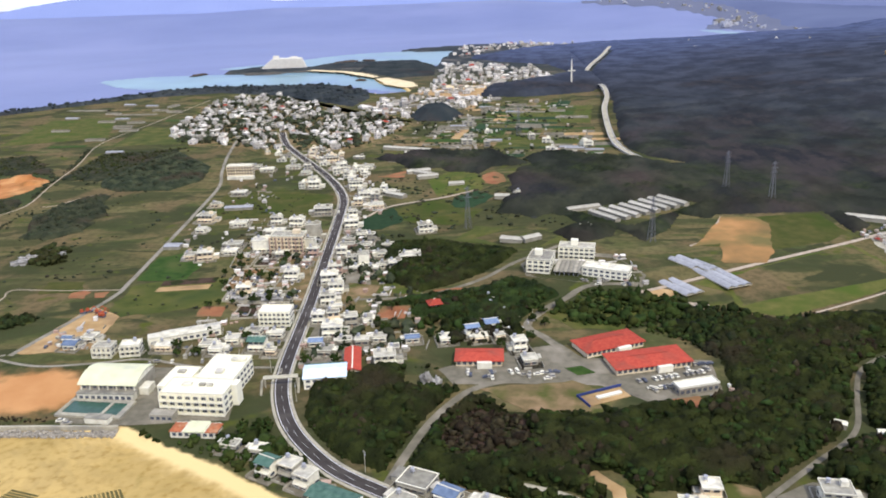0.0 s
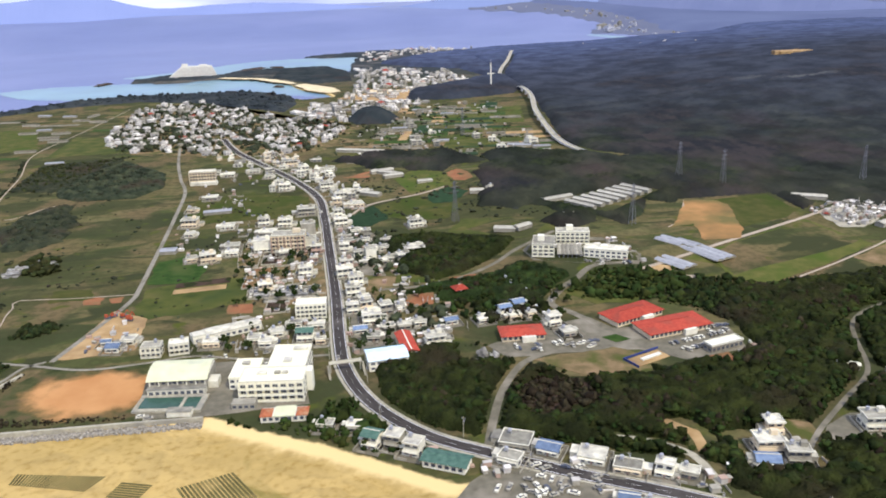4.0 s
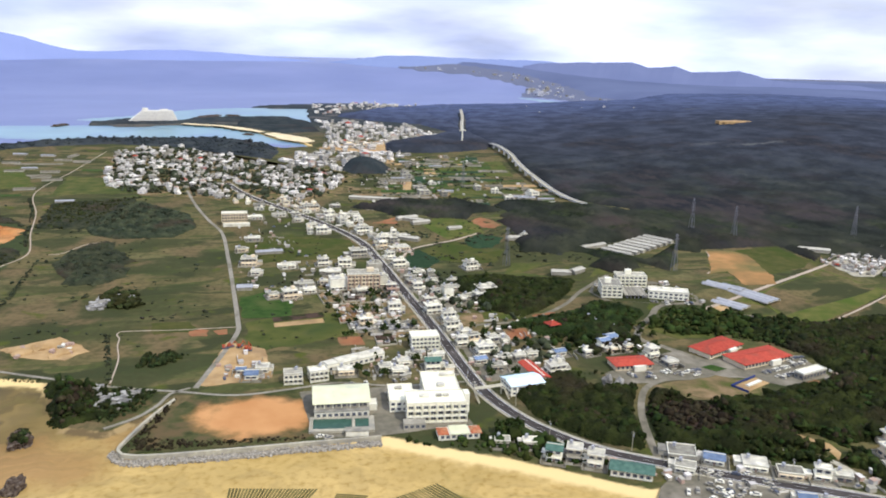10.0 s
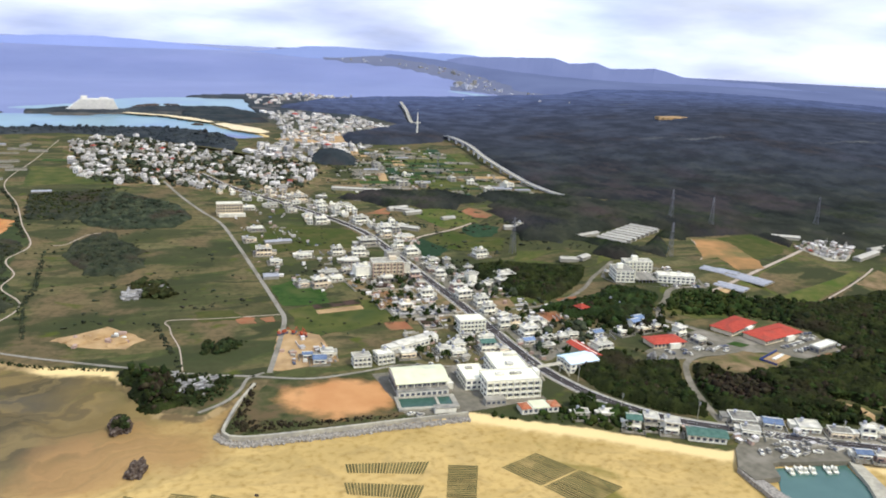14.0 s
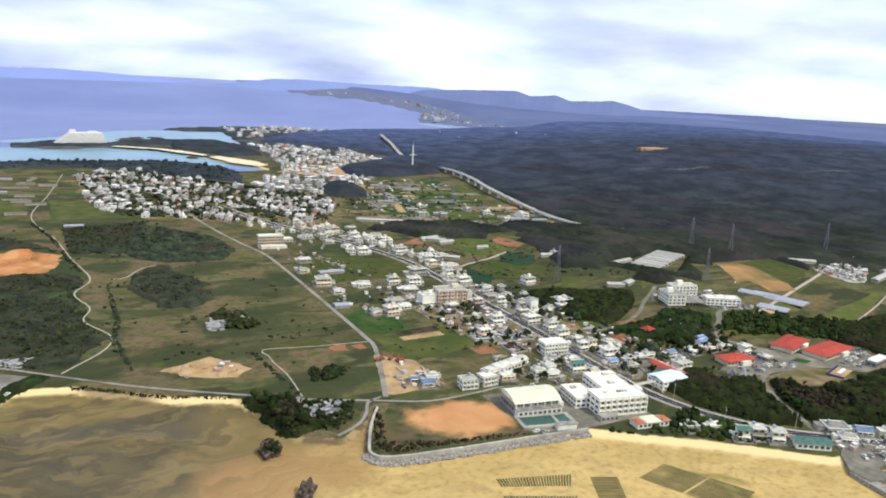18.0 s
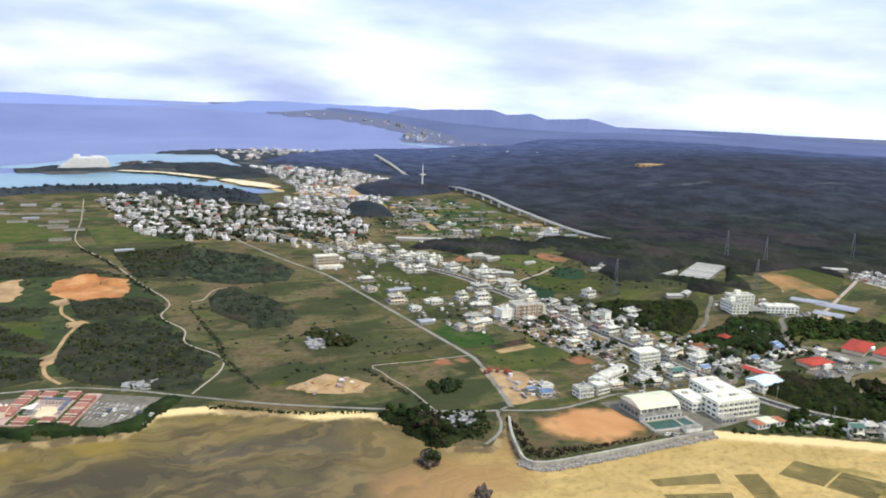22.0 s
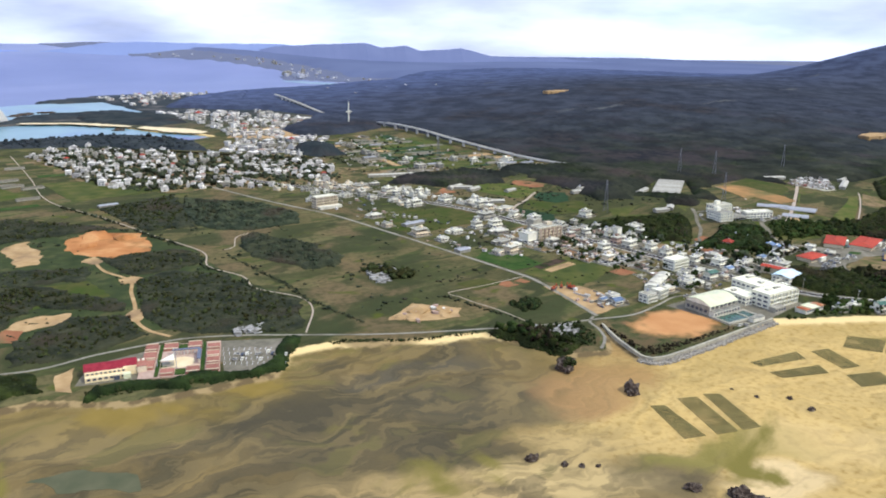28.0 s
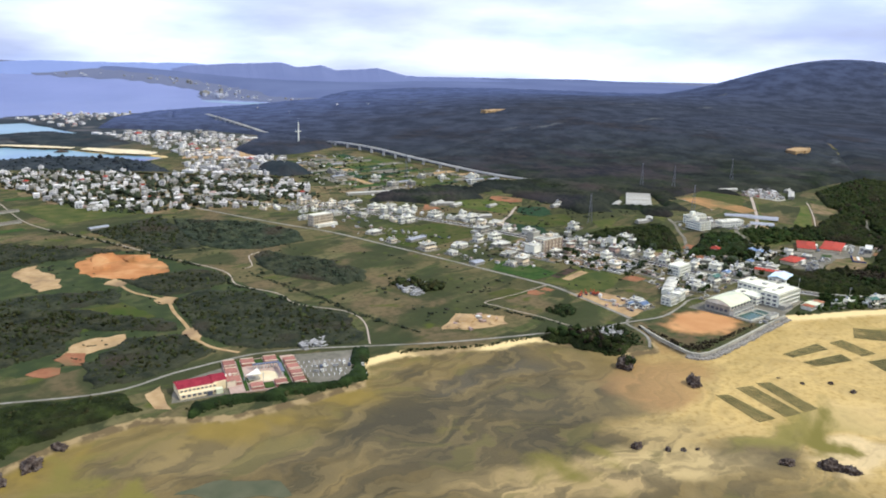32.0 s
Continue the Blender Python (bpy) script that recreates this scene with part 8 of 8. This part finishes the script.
# ---- shore ----
WALL_LINE = curve([(-162, 346), (-200, 348), (-250, 350), (-284, 353), (-293, 360), (-290, 372), (-280, 395), (-268, 416)], 4)
seawall = tagged(part("seawall", ribbon(WALL_LINE, 0.8, -0.8, -0.5, 4.0), "concrete"), "grey concrete seawall round the reclaimed field", "seawall", "", "structure")
part("revetment", ribbon(WALL_LINE[:-14], 4.8, 0.9, -0.5, 1.7), "seawall", seawall, "sloped rock revetment")
rs = random.Random(3)
stone_meshes = []
for i in range(6):
    v, f = clumps(np.zeros((1, 3)), np.array([[1.1, 0.9, 0.7]]), np.random.default_rng(50 + i), False, 0.22)
    stone_meshes.append(numpy_mesh("boulder", v, f, "seawall"))
for i in range(280):
    k = rs.randrange(len(WALL_LINE) - 15)
    a, b = WALL_LINE[k], WALL_LINE[k + 1]
    d = math.hypot(b[0] - a[0], b[1] - a[1]) or 1
    u, off = rs.random(), rs.uniform(1.4, 5.4)
    x, y = a[0] + (b[0] - a[0]) * u - (b[1] - a[1]) / d * off, a[1] + (b[1] - a[1]) * u + (b[0] - a[0]) / d * off
    part("boulder", rs.choice(stone_meshes), "seawall", seawall, "", pose(x, y, 1.9 - 0.28 * (off - 1.4), rs.uniform(0, 360), rs.uniform(0, 360), 0))
woodland("shore_hedge", [(-346, 460), (-381, 471), (-437, 507), (-437, 510), (-381, 474), (-346, 463)], 1.3, 0.8, "dark low hedge between the coast road and the sand", "leaf_near", seed=121, fine=False, fuzz=0.2, category="hedge")


def reef(name, x, y, w, d, h, label, seed, lumps=7, green=False):
    """A coral-rock outcrop, undercut and pitted."""
    g = np.random.default_rng(seed)
    me = bmesh.new()
    bmesh.ops.create_icosphere(me, subdivisions=4, radius=1.0)
    for v in me.verts:
        c = v.co * 1.7
        k = 0.78 + 0.42 * noise.noise((c.x + seed * 3.1, c.y, c.z)) + 0.22 * noise.noise((c.x * 3 + seed, c.y * 3, c.z * 3)) + 0.10 * noise.noise((c.x * 8, c.y * 8 + seed, c.z * 8))
        v.co = Vector((v.co.x * k * w / 2, v.co.y * k * d / 2, max(-0.3, v.co.z * (k + 0.15)) * h))
    stone = bpy.data.meshes.new("rock")
    me.to_mesh(stone)
    me.free()
    ob = thing(name, x, y, -0.1, g.uniform(0, 180), label, "rock", "tidal rocks")
    part("rock", stone, "rock", ob)
    if green:
        p = np.stack([g.uniform(-0.25, 0.25, lumps) * w, g.uniform(-0.25, 0.25, lumps) * d, g.uniform(0.6, 0.9, lumps) * h], -1)
        v, f = clumps(p, np.full((lumps, 3), 0.12 * w), g, True, 0.3)
        part("shrubs", numpy_mesh("shrubs", v, f, "leaf_near"), "leaf_near", ob, "green shrubs on top")
    return ob


reef("rock_outcrop", -342, 384, 17, 15, 7.5, "dark coral rock with shrubs on the tidal flat", 1, 9, True)
reef("rock_outcrop", -336, 338, 17, 11, 6.5, "dark coral rock with pale top on the tidal flat", 2, 9)
for k, (x, y, w) in enumerate(((-437, 321, 9), (-428, 307, 6), (-422, 301, 5), (-416, 296, 4), (-397, 255, 10), (-386, 237, 15), (-383, 228, 12), (-275, 260, 6), (-271, 275, 5), (-284, 288, 4), (-672, 526, 16), (-655, 536, 12), (-690, 522, 14), (-286, 303, 3))):
    reef("rock_outcrop", x, y, w, w * 0.7, w * 0.33, "low dark coral rock on the tidal flat", 10 + k, 6)
for k, (x, y, w) in enumerate(((-14, 380, 9), (-8, 376, 7))):
    ob = reef("rock_crag", x, y, w, w * 0.9, 7, "pale grey limestone crag above the trees", 40 + k, 8)
    ob.location.z = 3
    ob.children[0].data.materials[0] = M["grave"]


def net(ring, label="brown seaweed-farming nets staked on the flat"):
    """Nets in strips between stakes."""
    if math.dist(ring[0], ring[1]) > math.dist(ring[0], ring[3]):
        ring = ring[1:] + ring[:1]
    (ax, ay), (bx, by), (cx, cy), (dx, dy) = ring
    p = thing("seaweed_net", ax, ay, 0, 0, label, "net", "seaweed nets")
    n = max(3, int(math.hypot(dx - ax, dy - ay) / 1.6))
    for i in range(n):
        a, b = i / n, (i + 0.66) / n
        s = Shape()
        q = [(ax + (dx - ax) * a, ay + (dy - ay) * a), (bx + (cx - bx) * a, by + (cy - by) * a), (bx + (cx - bx) * b, by + (cy - by) * b), (ax + (dx - ax) * b, ay + (dy - ay) * b)]
        s.prism([(x - ax, y - ay) for x, y in q], 0.12, 0.24)
        part("strip", s, "net", p)
    return p


for ring in (((-241, 318), (-200, 308), (-207, 298), (-242, 310)), ((-246, 302), (-210, 288), (-217, 278), (-247, 292)), ((-192, 302), (-178, 297), (-191, 270), (-204, 275)), ((-168, 292), (-144, 300), (-132, 279), (-157, 271)),
             ((-156, 270), (-131, 278), (-119, 258), (-146, 248)), ((-342, 320), (-335, 315), (-348, 280), (-360, 285)), ((-322, 316), (-311, 310), (-330, 272), (-342, 277)), ((-305, 310), (-297, 304), (-316, 267), (-327, 271)),
             ((-212, 270), (-190, 259), (-200, 245), (-222, 256))):
    net(ring)

# ---- harbour ----
patch("quay", [(-42, 268), (-24, 281), (20, 252), (14, 240), (6, 240), (-29, 250), (-34, 250), (-40, 238), (-54, 240), (-54, 252)], "lot", 3.05, "grey concrete fishing quay", "quay", 0, deep=4)
patch("breakwater", [(-54, 252), (-49, 252), (-50, 226), (-44, 205), (-50, 204), (-57, 226)], "seawall", 2.6, "rough stone breakwater", "breakwater", 0.5, deep=3)
patch("jetty", [(8, 240), (14, 240), (4, 212), (-6, 200), (-12, 203), (-1, 220)], "concrete", 2.4, "concrete harbour wall", "quay", 0, deep=3)
tagged(part("harbour_water", Shape().prism([(-50, 226), (-40, 239), (-34, 249), (7, 241), (-1, 219), (-12, 202), (-44, 206)], -0.3, 0.5), "water"), "green harbour water", "water", "", "structure")


def boat(x, y, turn):
    if "boat" in HOUSES:
        return copy_thing(HOUSES["boat"], pose(x, y, 0.45, 0, 0, turn))
    b = thing("boat", 0, 0, 0, 0, "small white fishing boat moored at the quay", "boat", "moored boats")
    HOUSES["boat"] = b
    ring = [(-4, -1.2), (1.5, -1.3), (4.4, 0), (1.5, 1.3), (-4, 1.2)]
    s = Shape()
    s.v += [(0.9 * u, 0.7 * v, -0.2) for u, v in ring] + [(u, v, 1.0) for u, v in ring]
    s.f += [(4, 3, 2, 1, 0), (5, 6, 7, 8, 9)] + [(i, (i + 1) % 5, 5 + (i + 1) % 5, 5 + i) for i in range(5)]
    part("hull", s, "school", b)
    part("cabin", Shape().box(-1.2, 0, 1.0, 2.4, 1.6, 1.5), "wall", b)
    part("window", Shape().box(-0.02, 0, 1.6, 0.1, 1.4, 0.6), "glass", b)
    part("mast", Shape().tube((-2.8, 0, 1), (-2.8, 0, 4.2), 0.07, 0.05, 5), "metal", b)
    return _placed(b, pose(x, y, 0.45, 0, 0, turn))


for x, y in ((-28, 244), (-23, 243.5), (-20, 242.5), (-16, 241), (-8, 239), (-4, 238)):
    boat(x, y, 68 + rs.uniform(-8, 8))

# ---- lagoon, beaches and islets by the hotel ----
def shallow(ring, z, label, mat="lagoon"):
    ring = ragged(curve(ring + ring[:1], 30)[:-1], 6, 40)
    xs, ys = [p[0] for p in ring], [p[1] for p in ring]
    gx, gy = np.arange(min(xs), max(xs), 9.0), np.arange(min(ys), max(ys), 12.0)
    xx, yy = [a.ravel() for a in np.meshgrid(gx, gy)]
    i = (np.arange(len(gy) - 1)[:, None] * len(gx) + np.arange(len(gx) - 1)[None]).ravel()
    f = np.stack([i, i + 1, i + 1 + len(gx), i + len(gx)], -1)
    f = f[inside(xx, yy, ring)[f].all(1)]
    return tagged(new("lagoon", numpy_mesh("lagoon", np.stack([xx, yy, z + far_drop(xx, yy)], -1), f, mat, True)), label, "water", "", "structure")


shallow([(-40, 1500), (-60, 1570), (-90, 1690), (-150, 1790), (-300, 1895), (-480, 1895), (-640, 1900), (-760, 1840), (-700, 1720), (-560, 1640), (-420, 1650), (-240, 1640), (-120, 1530)], -0.6, "turquoise shallow lagoon")
shallow([(-470, 1985), (-280, 1975), (-140, 2020), (0, 1960), (40, 2260), (50, 2460), (-130, 2480), (-260, 2420), (-330, 2330), (-430, 2150), (-560, 2020)], -0.6, "turquoise shallow reef water")
shallow([(1187, 2652), (1200, 2730), (1050, 2915), (985, 3070), (930, 3060), (960, 2900), (990, 2760), (930, 2690)], -0.6, "pale turquoise shallows of the far bay")
for ring, label in (([(-310, 1884), (-228, 1834), (-180, 1764), (-145, 1716), (-132, 1724), (-160, 1780), (-215, 1850), (-300, 1900)], "white sand beach by the hotel"), ([(-138, 1690), (-112, 1598), (-74, 1545), (-50, 1560), (-60, 1620), (-118, 1710)], "curved white sand beach"),
                    ([(-20, 1530), (60, 1500), (90, 1520), (10, 1560)], "sandy bay head")):
    patch("beach", ring, "sand", 3.3, label, "beach", 3)
patch("reclaimed_ground", [(-60, 1460), (40, 1380), (130, 1480), (90, 1560), (0, 1520)], "dirt", 3.2, "pale bare reclaimed ground", "bare ground", 3)
for k, (x, y, w) in enumerate(((-560, 1890, 40), (-250, 2110, 60), (-190, 2130, 30), (-600, 1560, 30), (-170, 1700, 18), (60, 2470, 60))):
    ob = reef("islet", x, y, w * 1.6, w * 0.7, 4, "low dark islet in the lagoon", 70 + k, 9)
    ob.location.z = -1 + float(far_drop(np.array(x), np.array(y)))
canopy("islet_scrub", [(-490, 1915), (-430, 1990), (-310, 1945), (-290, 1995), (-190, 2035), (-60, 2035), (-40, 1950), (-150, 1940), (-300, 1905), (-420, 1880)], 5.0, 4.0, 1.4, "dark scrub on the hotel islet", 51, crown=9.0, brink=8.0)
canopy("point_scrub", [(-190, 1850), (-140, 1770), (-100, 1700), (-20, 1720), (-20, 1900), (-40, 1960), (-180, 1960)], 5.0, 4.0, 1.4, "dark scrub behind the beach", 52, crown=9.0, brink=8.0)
for x, y, w, lab in ((817, 1461, 40, "pale orange clearing in the forest"), (777, 680, 40, "pale clearing in the forest")):
    z = float(ground_height(x, y)) + 10
    patch("clearing", [(x - w, y - 10), (x, y - 18), (x + w, y - 6), (x + w * 0.6, y + 16), (x - w * 0.7, y + 14)], "dirt", z, lab, "bare ground", 4, deep=10)

# ---- yards ----
def heap(x, y, r, h, mat, label):
    g = np.random.default_rng(int(abs(x * 7 + y)))
    v, f = clumps(np.array([[0, 0, 0]]), np.array([[r, r, h]]), g, True, 0.12)
    ob = thing("spoil_mound", x, y, 3.0, 0, label, "heap", "spoil heaps")
    part("mound", numpy_mesh("mound", v, f, mat), mat, ob)


for x, y, r, h in ((-366, 510, 7, 2.5), (-352, 520, 9, 3.5), (-340, 505, 6, 2.2), (-372, 515, 5, 2), (-345, 498, 4, 1.6), (-470, 880, 14, 5), (-450, 860, 12, 4), (-486, 850, 8, 3)):
    heap(x, y, r, h, "dirt" if x > -400 else "soil", "heap of pale spoil" if x > -400 else "heap of orange earth")
for i in range(6):
    x, y = -233 + rs.uniform(-8, 10), 488 + rs.uniform(-9, 10)
    b = thing("machine", x, y, 3.1, rs.uniform(0, 180), "rust-orange construction machine in the yard", "machine", "yard machines")
    part("chassis", Shape().box(0, 0, 0.3, 4.5, 2.2, 1.0), "glass", b)
    part("cab", Shape().box(-1, 0, 1.3, 1.8, 1.8, 1.6), "orange_steel", b)
    part("boom", Shape().tube((0.5, 0, 1.4), (3.0, 0, 4.2), 0.3, 0.25, 5).tube((3.0, 0, 4.2), (5.0, 0, 1.2), 0.25, 0.2, 5), "orange_steel", b)
for x0, y0, n, w in ((-318, 614, 22, 14), (-135, 510, 14, 10), (-118, 502, 6, 6), (-468, 562, 12, 10), (-330, 598, 8, 8), (-304, 420, 24, 16), (-320, 436, 14, 10), (-112, 628, 6, 8)):
    for i in range(n):
        x, y = x0 + rs.uniform(-w, w), y0 + rs.uniform(-w, w) * 0.7
        key = ("tomb", i % 3)
        if key in HOUSES:
            copy_thing(HOUSES[key], pose(x, y, 3.0, 0, 0, rs.uniform(-20, 20)))
        else:
            b = thing("tomb", x, y, 3.0, rs.uniform(-20, 20), "pale grey stone family tomb", "tomb", "tombs")
            HOUSES[key] = b
            part("chamber", Shape().box(0, 0, 0, 3.4 + i % 3, 2.8, 1.8), "grave", b)
            part("slab", Shape().box(0, 0, 1.8, 4.0 + i % 3, 3.2, 0.3), "grave", b)
            part("forecourt", Shape().box(0, -3, 0, 3.6, 3, 0.4), "grave", b)
            part("side_wall", Shape().box(-1.9, -3, 0, 0.3, 3, 0.9), "grave", b)


# ---- clutter of the yards ----
rc = random.Random(91)


def pile(x, y, w, mat, label, h=1.2):
    """A stack of sheets or crates under a cover."""
    key = ("pile", round(w), mat)
    x, y = lifted(x, y)
    at = pose(x, y, 3.15 + float(terrace_rise(x, y)), 0, 0, rc.uniform(0, 180))
    if key in HOUSES:
        return copy_thing(HOUSES[key], at)
    b = thing("material_stack", 0, 0, 0, 0, label, "stack", "stacked materials")
    HOUSES[key] = b
    part("base", Shape().box(0, 0, 0, w, w * 0.6, 0.25), "brown", b)
    part("load", Shape().box(0, 0, 0.25, w * 0.95, w * 0.55, h), mat, b)
    part("cover", Shape().gable(0, 0, 0.25 + h, w, w * 0.62, 0.35, 0.12), mat, b)
    return _placed(b, at)


LOADS = (("shed", "stack of pale sheeting in a yard"), ("brown", "stack of brown timber in a yard"), ("greywall", "stack of grey blocks in a yard"), ("brown", "stack of red-brown bricks in a yard"))
for x0, x1, y0, y1, n in ((-374, -334, 496, 524, 14), (-244, -216, 440, 470, 5), (-150, -104, 566, 600, 10), (-150, -120, 526, 550, 5), (-76, -56, 540, 640, 10), (330, 392, 566, 612, 22), (116, 146, 356, 374, 8), (-44, -20, 404, 424, 6), (-96, -60, 412, 446, 6)):
    for i in range(n):
        mat, label = rc.choice(LOADS)
        pile(rc.uniform(x0, x1), rc.uniform(y0, y1), rc.choice((2.0, 3.0, 4.0)), mat, label)

# loose cars round the public buildings, the quay and the town streets
for x0, x1, y0, y1, n in ((118, 138, 384, 398, 10), (96, 130, 362, 372, 10), (20, 60, 380, 398, 8), (-30, 12, 250, 262, 12), (-22, 10, 268, 278, 5), (92, 130, 512, 524, 8), (-196, -180, 350, 354, 3), (-150, -110, 396, 400, 5), (-190, -110, 412, 416, 6)):
    for i in range(n):
        vehicle(rc.uniform(x0, x1), rc.uniform(y0, y1), rc.choice((10, 100, 105, 15)), rc.choice(PAINTS), rc.choice(("car", "car", "van")))


# ---- small things past counting in the yards ----
def yard_clutter(ring, count, seed, label):
    """Lean-tos, tanks, low walls, crates and parked carts, joined."""
    ring = [lifted(x, y) for x, y in ring]
    r = random.Random(seed)
    xs, ys = [p[0] for p in ring], [p[1] for p in ring]
    s, slots, made, tries = Shape(), [], 0, 0
    while made < count and tries < count * 30:
        tries += 1
        x, y = r.uniform(min(xs), max(xs)), r.uniform(min(ys), max(ys))
        px, py = np.array([x]), np.array([y])
        if not inside(px, py, ring)[0] or min(float(away(px, py, line)[0]) for line in (MAIN, FARM, SHORE_ROAD)) < 7.5:
            continue
        if any((x - a) ** 2 + (y - b) ** 2 < 30 for a, b in TAKEN):
            continue
        made += 1
        z, t, n = float(ground_height(x, y)) - 0.1, radians(r.choice((0, 90)) + r.uniform(-12, 12)), len(s.f)
        kind = r.random()
        if kind < 0.34:
            w, d, h = r.uniform(1.8, 4.2), r.uniform(1.5, 3.2), r.uniform(1.9, 2.7)
            s.box(x, y, z, w, d, h, t).box(x, y, z + h, w + 0.4, d + 0.5, 0.14, t)
            slots += [r.choice((0, 0, 2, 3))] * 6 + [r.choice((0, 0, 0, 0, 2, 2, 3))] * 6
        elif kind < 0.60:
            s.box(x, y, z, r.uniform(4, 11), 0.25, r.uniform(1.0, 1.7), t)
            slots += [r.choice((0, 2, 2))] * 6
        elif kind < 0.78:
            s.box(x, y, z + 0.25, r.uniform(3.2, 4.4), 1.65, 0.75, t).box(x, y, z + 1.0, 2.1, 1.5, 0.55, t)
            slots += [r.choice((0, 0, 1, 2))] * 6 + [1] * 6
        elif kind < 0.9:
            s.tube((x, y, z), (x, y, z + r.uniform(0.9, 2.2)), r.uniform(0.5, 0.9), None, 8)
        else:
            s.box(x, y, z, r.uniform(0.8, 2.4), r.uniform(0.8, 1.8), r.uniform(0.5, 1.4), t)
        slots += [r.choice((0, 2, 2, 3))] * (len(s.f) - len(slots))
    me = s.mesh("yard_clutter")
    for k in ("hamlet", "glass", "greywall", "brown", "redroof", "blue"):
        me.materials.append(M[k])
    me.polygons.foreach_set("material_index", slots)
    return tagged(new("yard_clutter", me), label, "clutter", "", "stuff")


for ring, count, label in (([(-166, 640), (-97, 655), (-97, 408), (-196, 414), (-150, 480)], 210, "sheds, low walls, tanks and carts crowded between the town houses"),
                           ([(-85, 660), (-35, 640), (-12, 480), (-30, 402), (-84, 402)], 120, "lean-tos, low walls and tanks behind the street"),
                           ([(-150, 1000), (-84, 860), (-58, 700), (-90, 655), (-112, 800), (-190, 980)], 130, "sheds and low walls along the upper street"),
                           ([(-226, 900), (-160, 900), (-160, 560), (-224, 600)], 70, "scattered sheds and walls beside the farm road"),
                           ([(-92, 322), (-40, 296), (60, 252), (110, 272), (112, 248), (50, 230), (-30, 268)], 70, "crates, sheds and tanks round the shoreside shops"),
                           ([(10, 446), (44, 500), (56, 470), (36, 426), (-20, 426)], 36, "small sheds and walls among the scattered houses"),
                           ([(64, 580), (140, 570), (144, 512), (104, 516)], 34, "sheds and parked carts round the white blocks"),
                           ([(-252, 436), (-236, 500), (-214, 484), (-212, 436)], 12, "materials and sheds in the works yard"),
                           ([(328, 600), (420, 670), (450, 620), (345, 548)], 60, "pale sheds and materials in the inland yard"),
                           ([(-60, 1340), (190, 1330), (190, 900), (60, 880), (-80, 980)], 150, "small field shelters and walls beyond the town")):
    yard_clutter(ring, count, 300 + count, label)


# ---- walled plots between the houses ----
def walled_plot(ring, mat, label, wall=True, z=3.16):
    """A bare plot inside a low block wall."""
    cx, cy = sum(p[0] for p in ring) / len(ring), sum(p[1] for p in ring) / len(ring)
    b = thing("walled_plot", cx, cy, 0, 0, label, "plot", "walled plots")
    own = [(x - cx, y - cy) for x, y in ring]
    part("ground", Shape().prism(own, z - 0.3, z), mat, b)
    if wall:
        for (x0, y0), (x1, y1) in zip(own, own[1:] + own[:1]):
            part("wall", ribbon([(x0, y0), (x1, y1)], 0.2, -0.2, z - 0.2, z + 1.1), "concrete", b, "pale block wall")


for ring, mat, label, wall in (
        ([(-165, 602), (-147, 601), (-148, 571), (-163, 570)], "worn", "bare brown plot inside a low wall", True), ([(-145, 600), (-128, 600), (-131, 570), (-146, 571)], "brownsoil", "dark tilled plot inside a low wall", True),
        ([(-154, 564), (-137, 565), (-139, 524), (-157, 523)], "redsoil", "red-brown plot inside a low wall", True), ([(-135, 565), (-118, 566), (-122, 522), (-137, 523)], "worn", "bare brown yard inside a low wall", True),
        ([(-204, 546), (-166, 551), (-166, 540), (-204, 536)], "brownsoil", "dark tilled strip of farmland", False), ([(-204, 533), (-168, 537), (-168, 528), (-204, 525)], "dirt", "pale strip of bare ground", False),
        ([(-152, 523), (-104, 517), (-104, 497), (-152, 503)], "lot", "grey yard full of parked vehicles", True), ([(-137, 498), (-123, 497), (-125, 474), (-139, 473)], "brownsoil", "dark ploughed plot inside a low wall", True),
        ([(-70, 532), (-48, 524), (-57, 477), (-76, 477)], "worn", "brown plot behind the street", False), ([(-44, 487), (-26, 487), (-29, 467), (-48, 466)], "redsoil", "orange ploughed plot beside the grove", False)):
    walled_plot(ring, mat, label, wall)
for i in range(42):
    x, row = -149.5 + 3.1 * (i % 14), i // 14
    if rc.random() < 0.86:
        vehicle(x, 505.5 + 6.2 * row - 0.12 * (x + 128), 90 + rc.uniform(-6, 6), rc.choice(("wall", "wall", "wall", "greywall", "glass")), rc.choice(("car", "van", "van")))
for x0, x1, y0, y1, n in ((-152, -122, 530, 560, 10),):
    for i in range(n):
        vehicle(rc.uniform(x0, x1), rc.uniform(y0, y1), rc.choice((0, 90, 20)), rc.choice(("wall", "greywall", "wall", "glass")), rc.choice(("car", "van")))
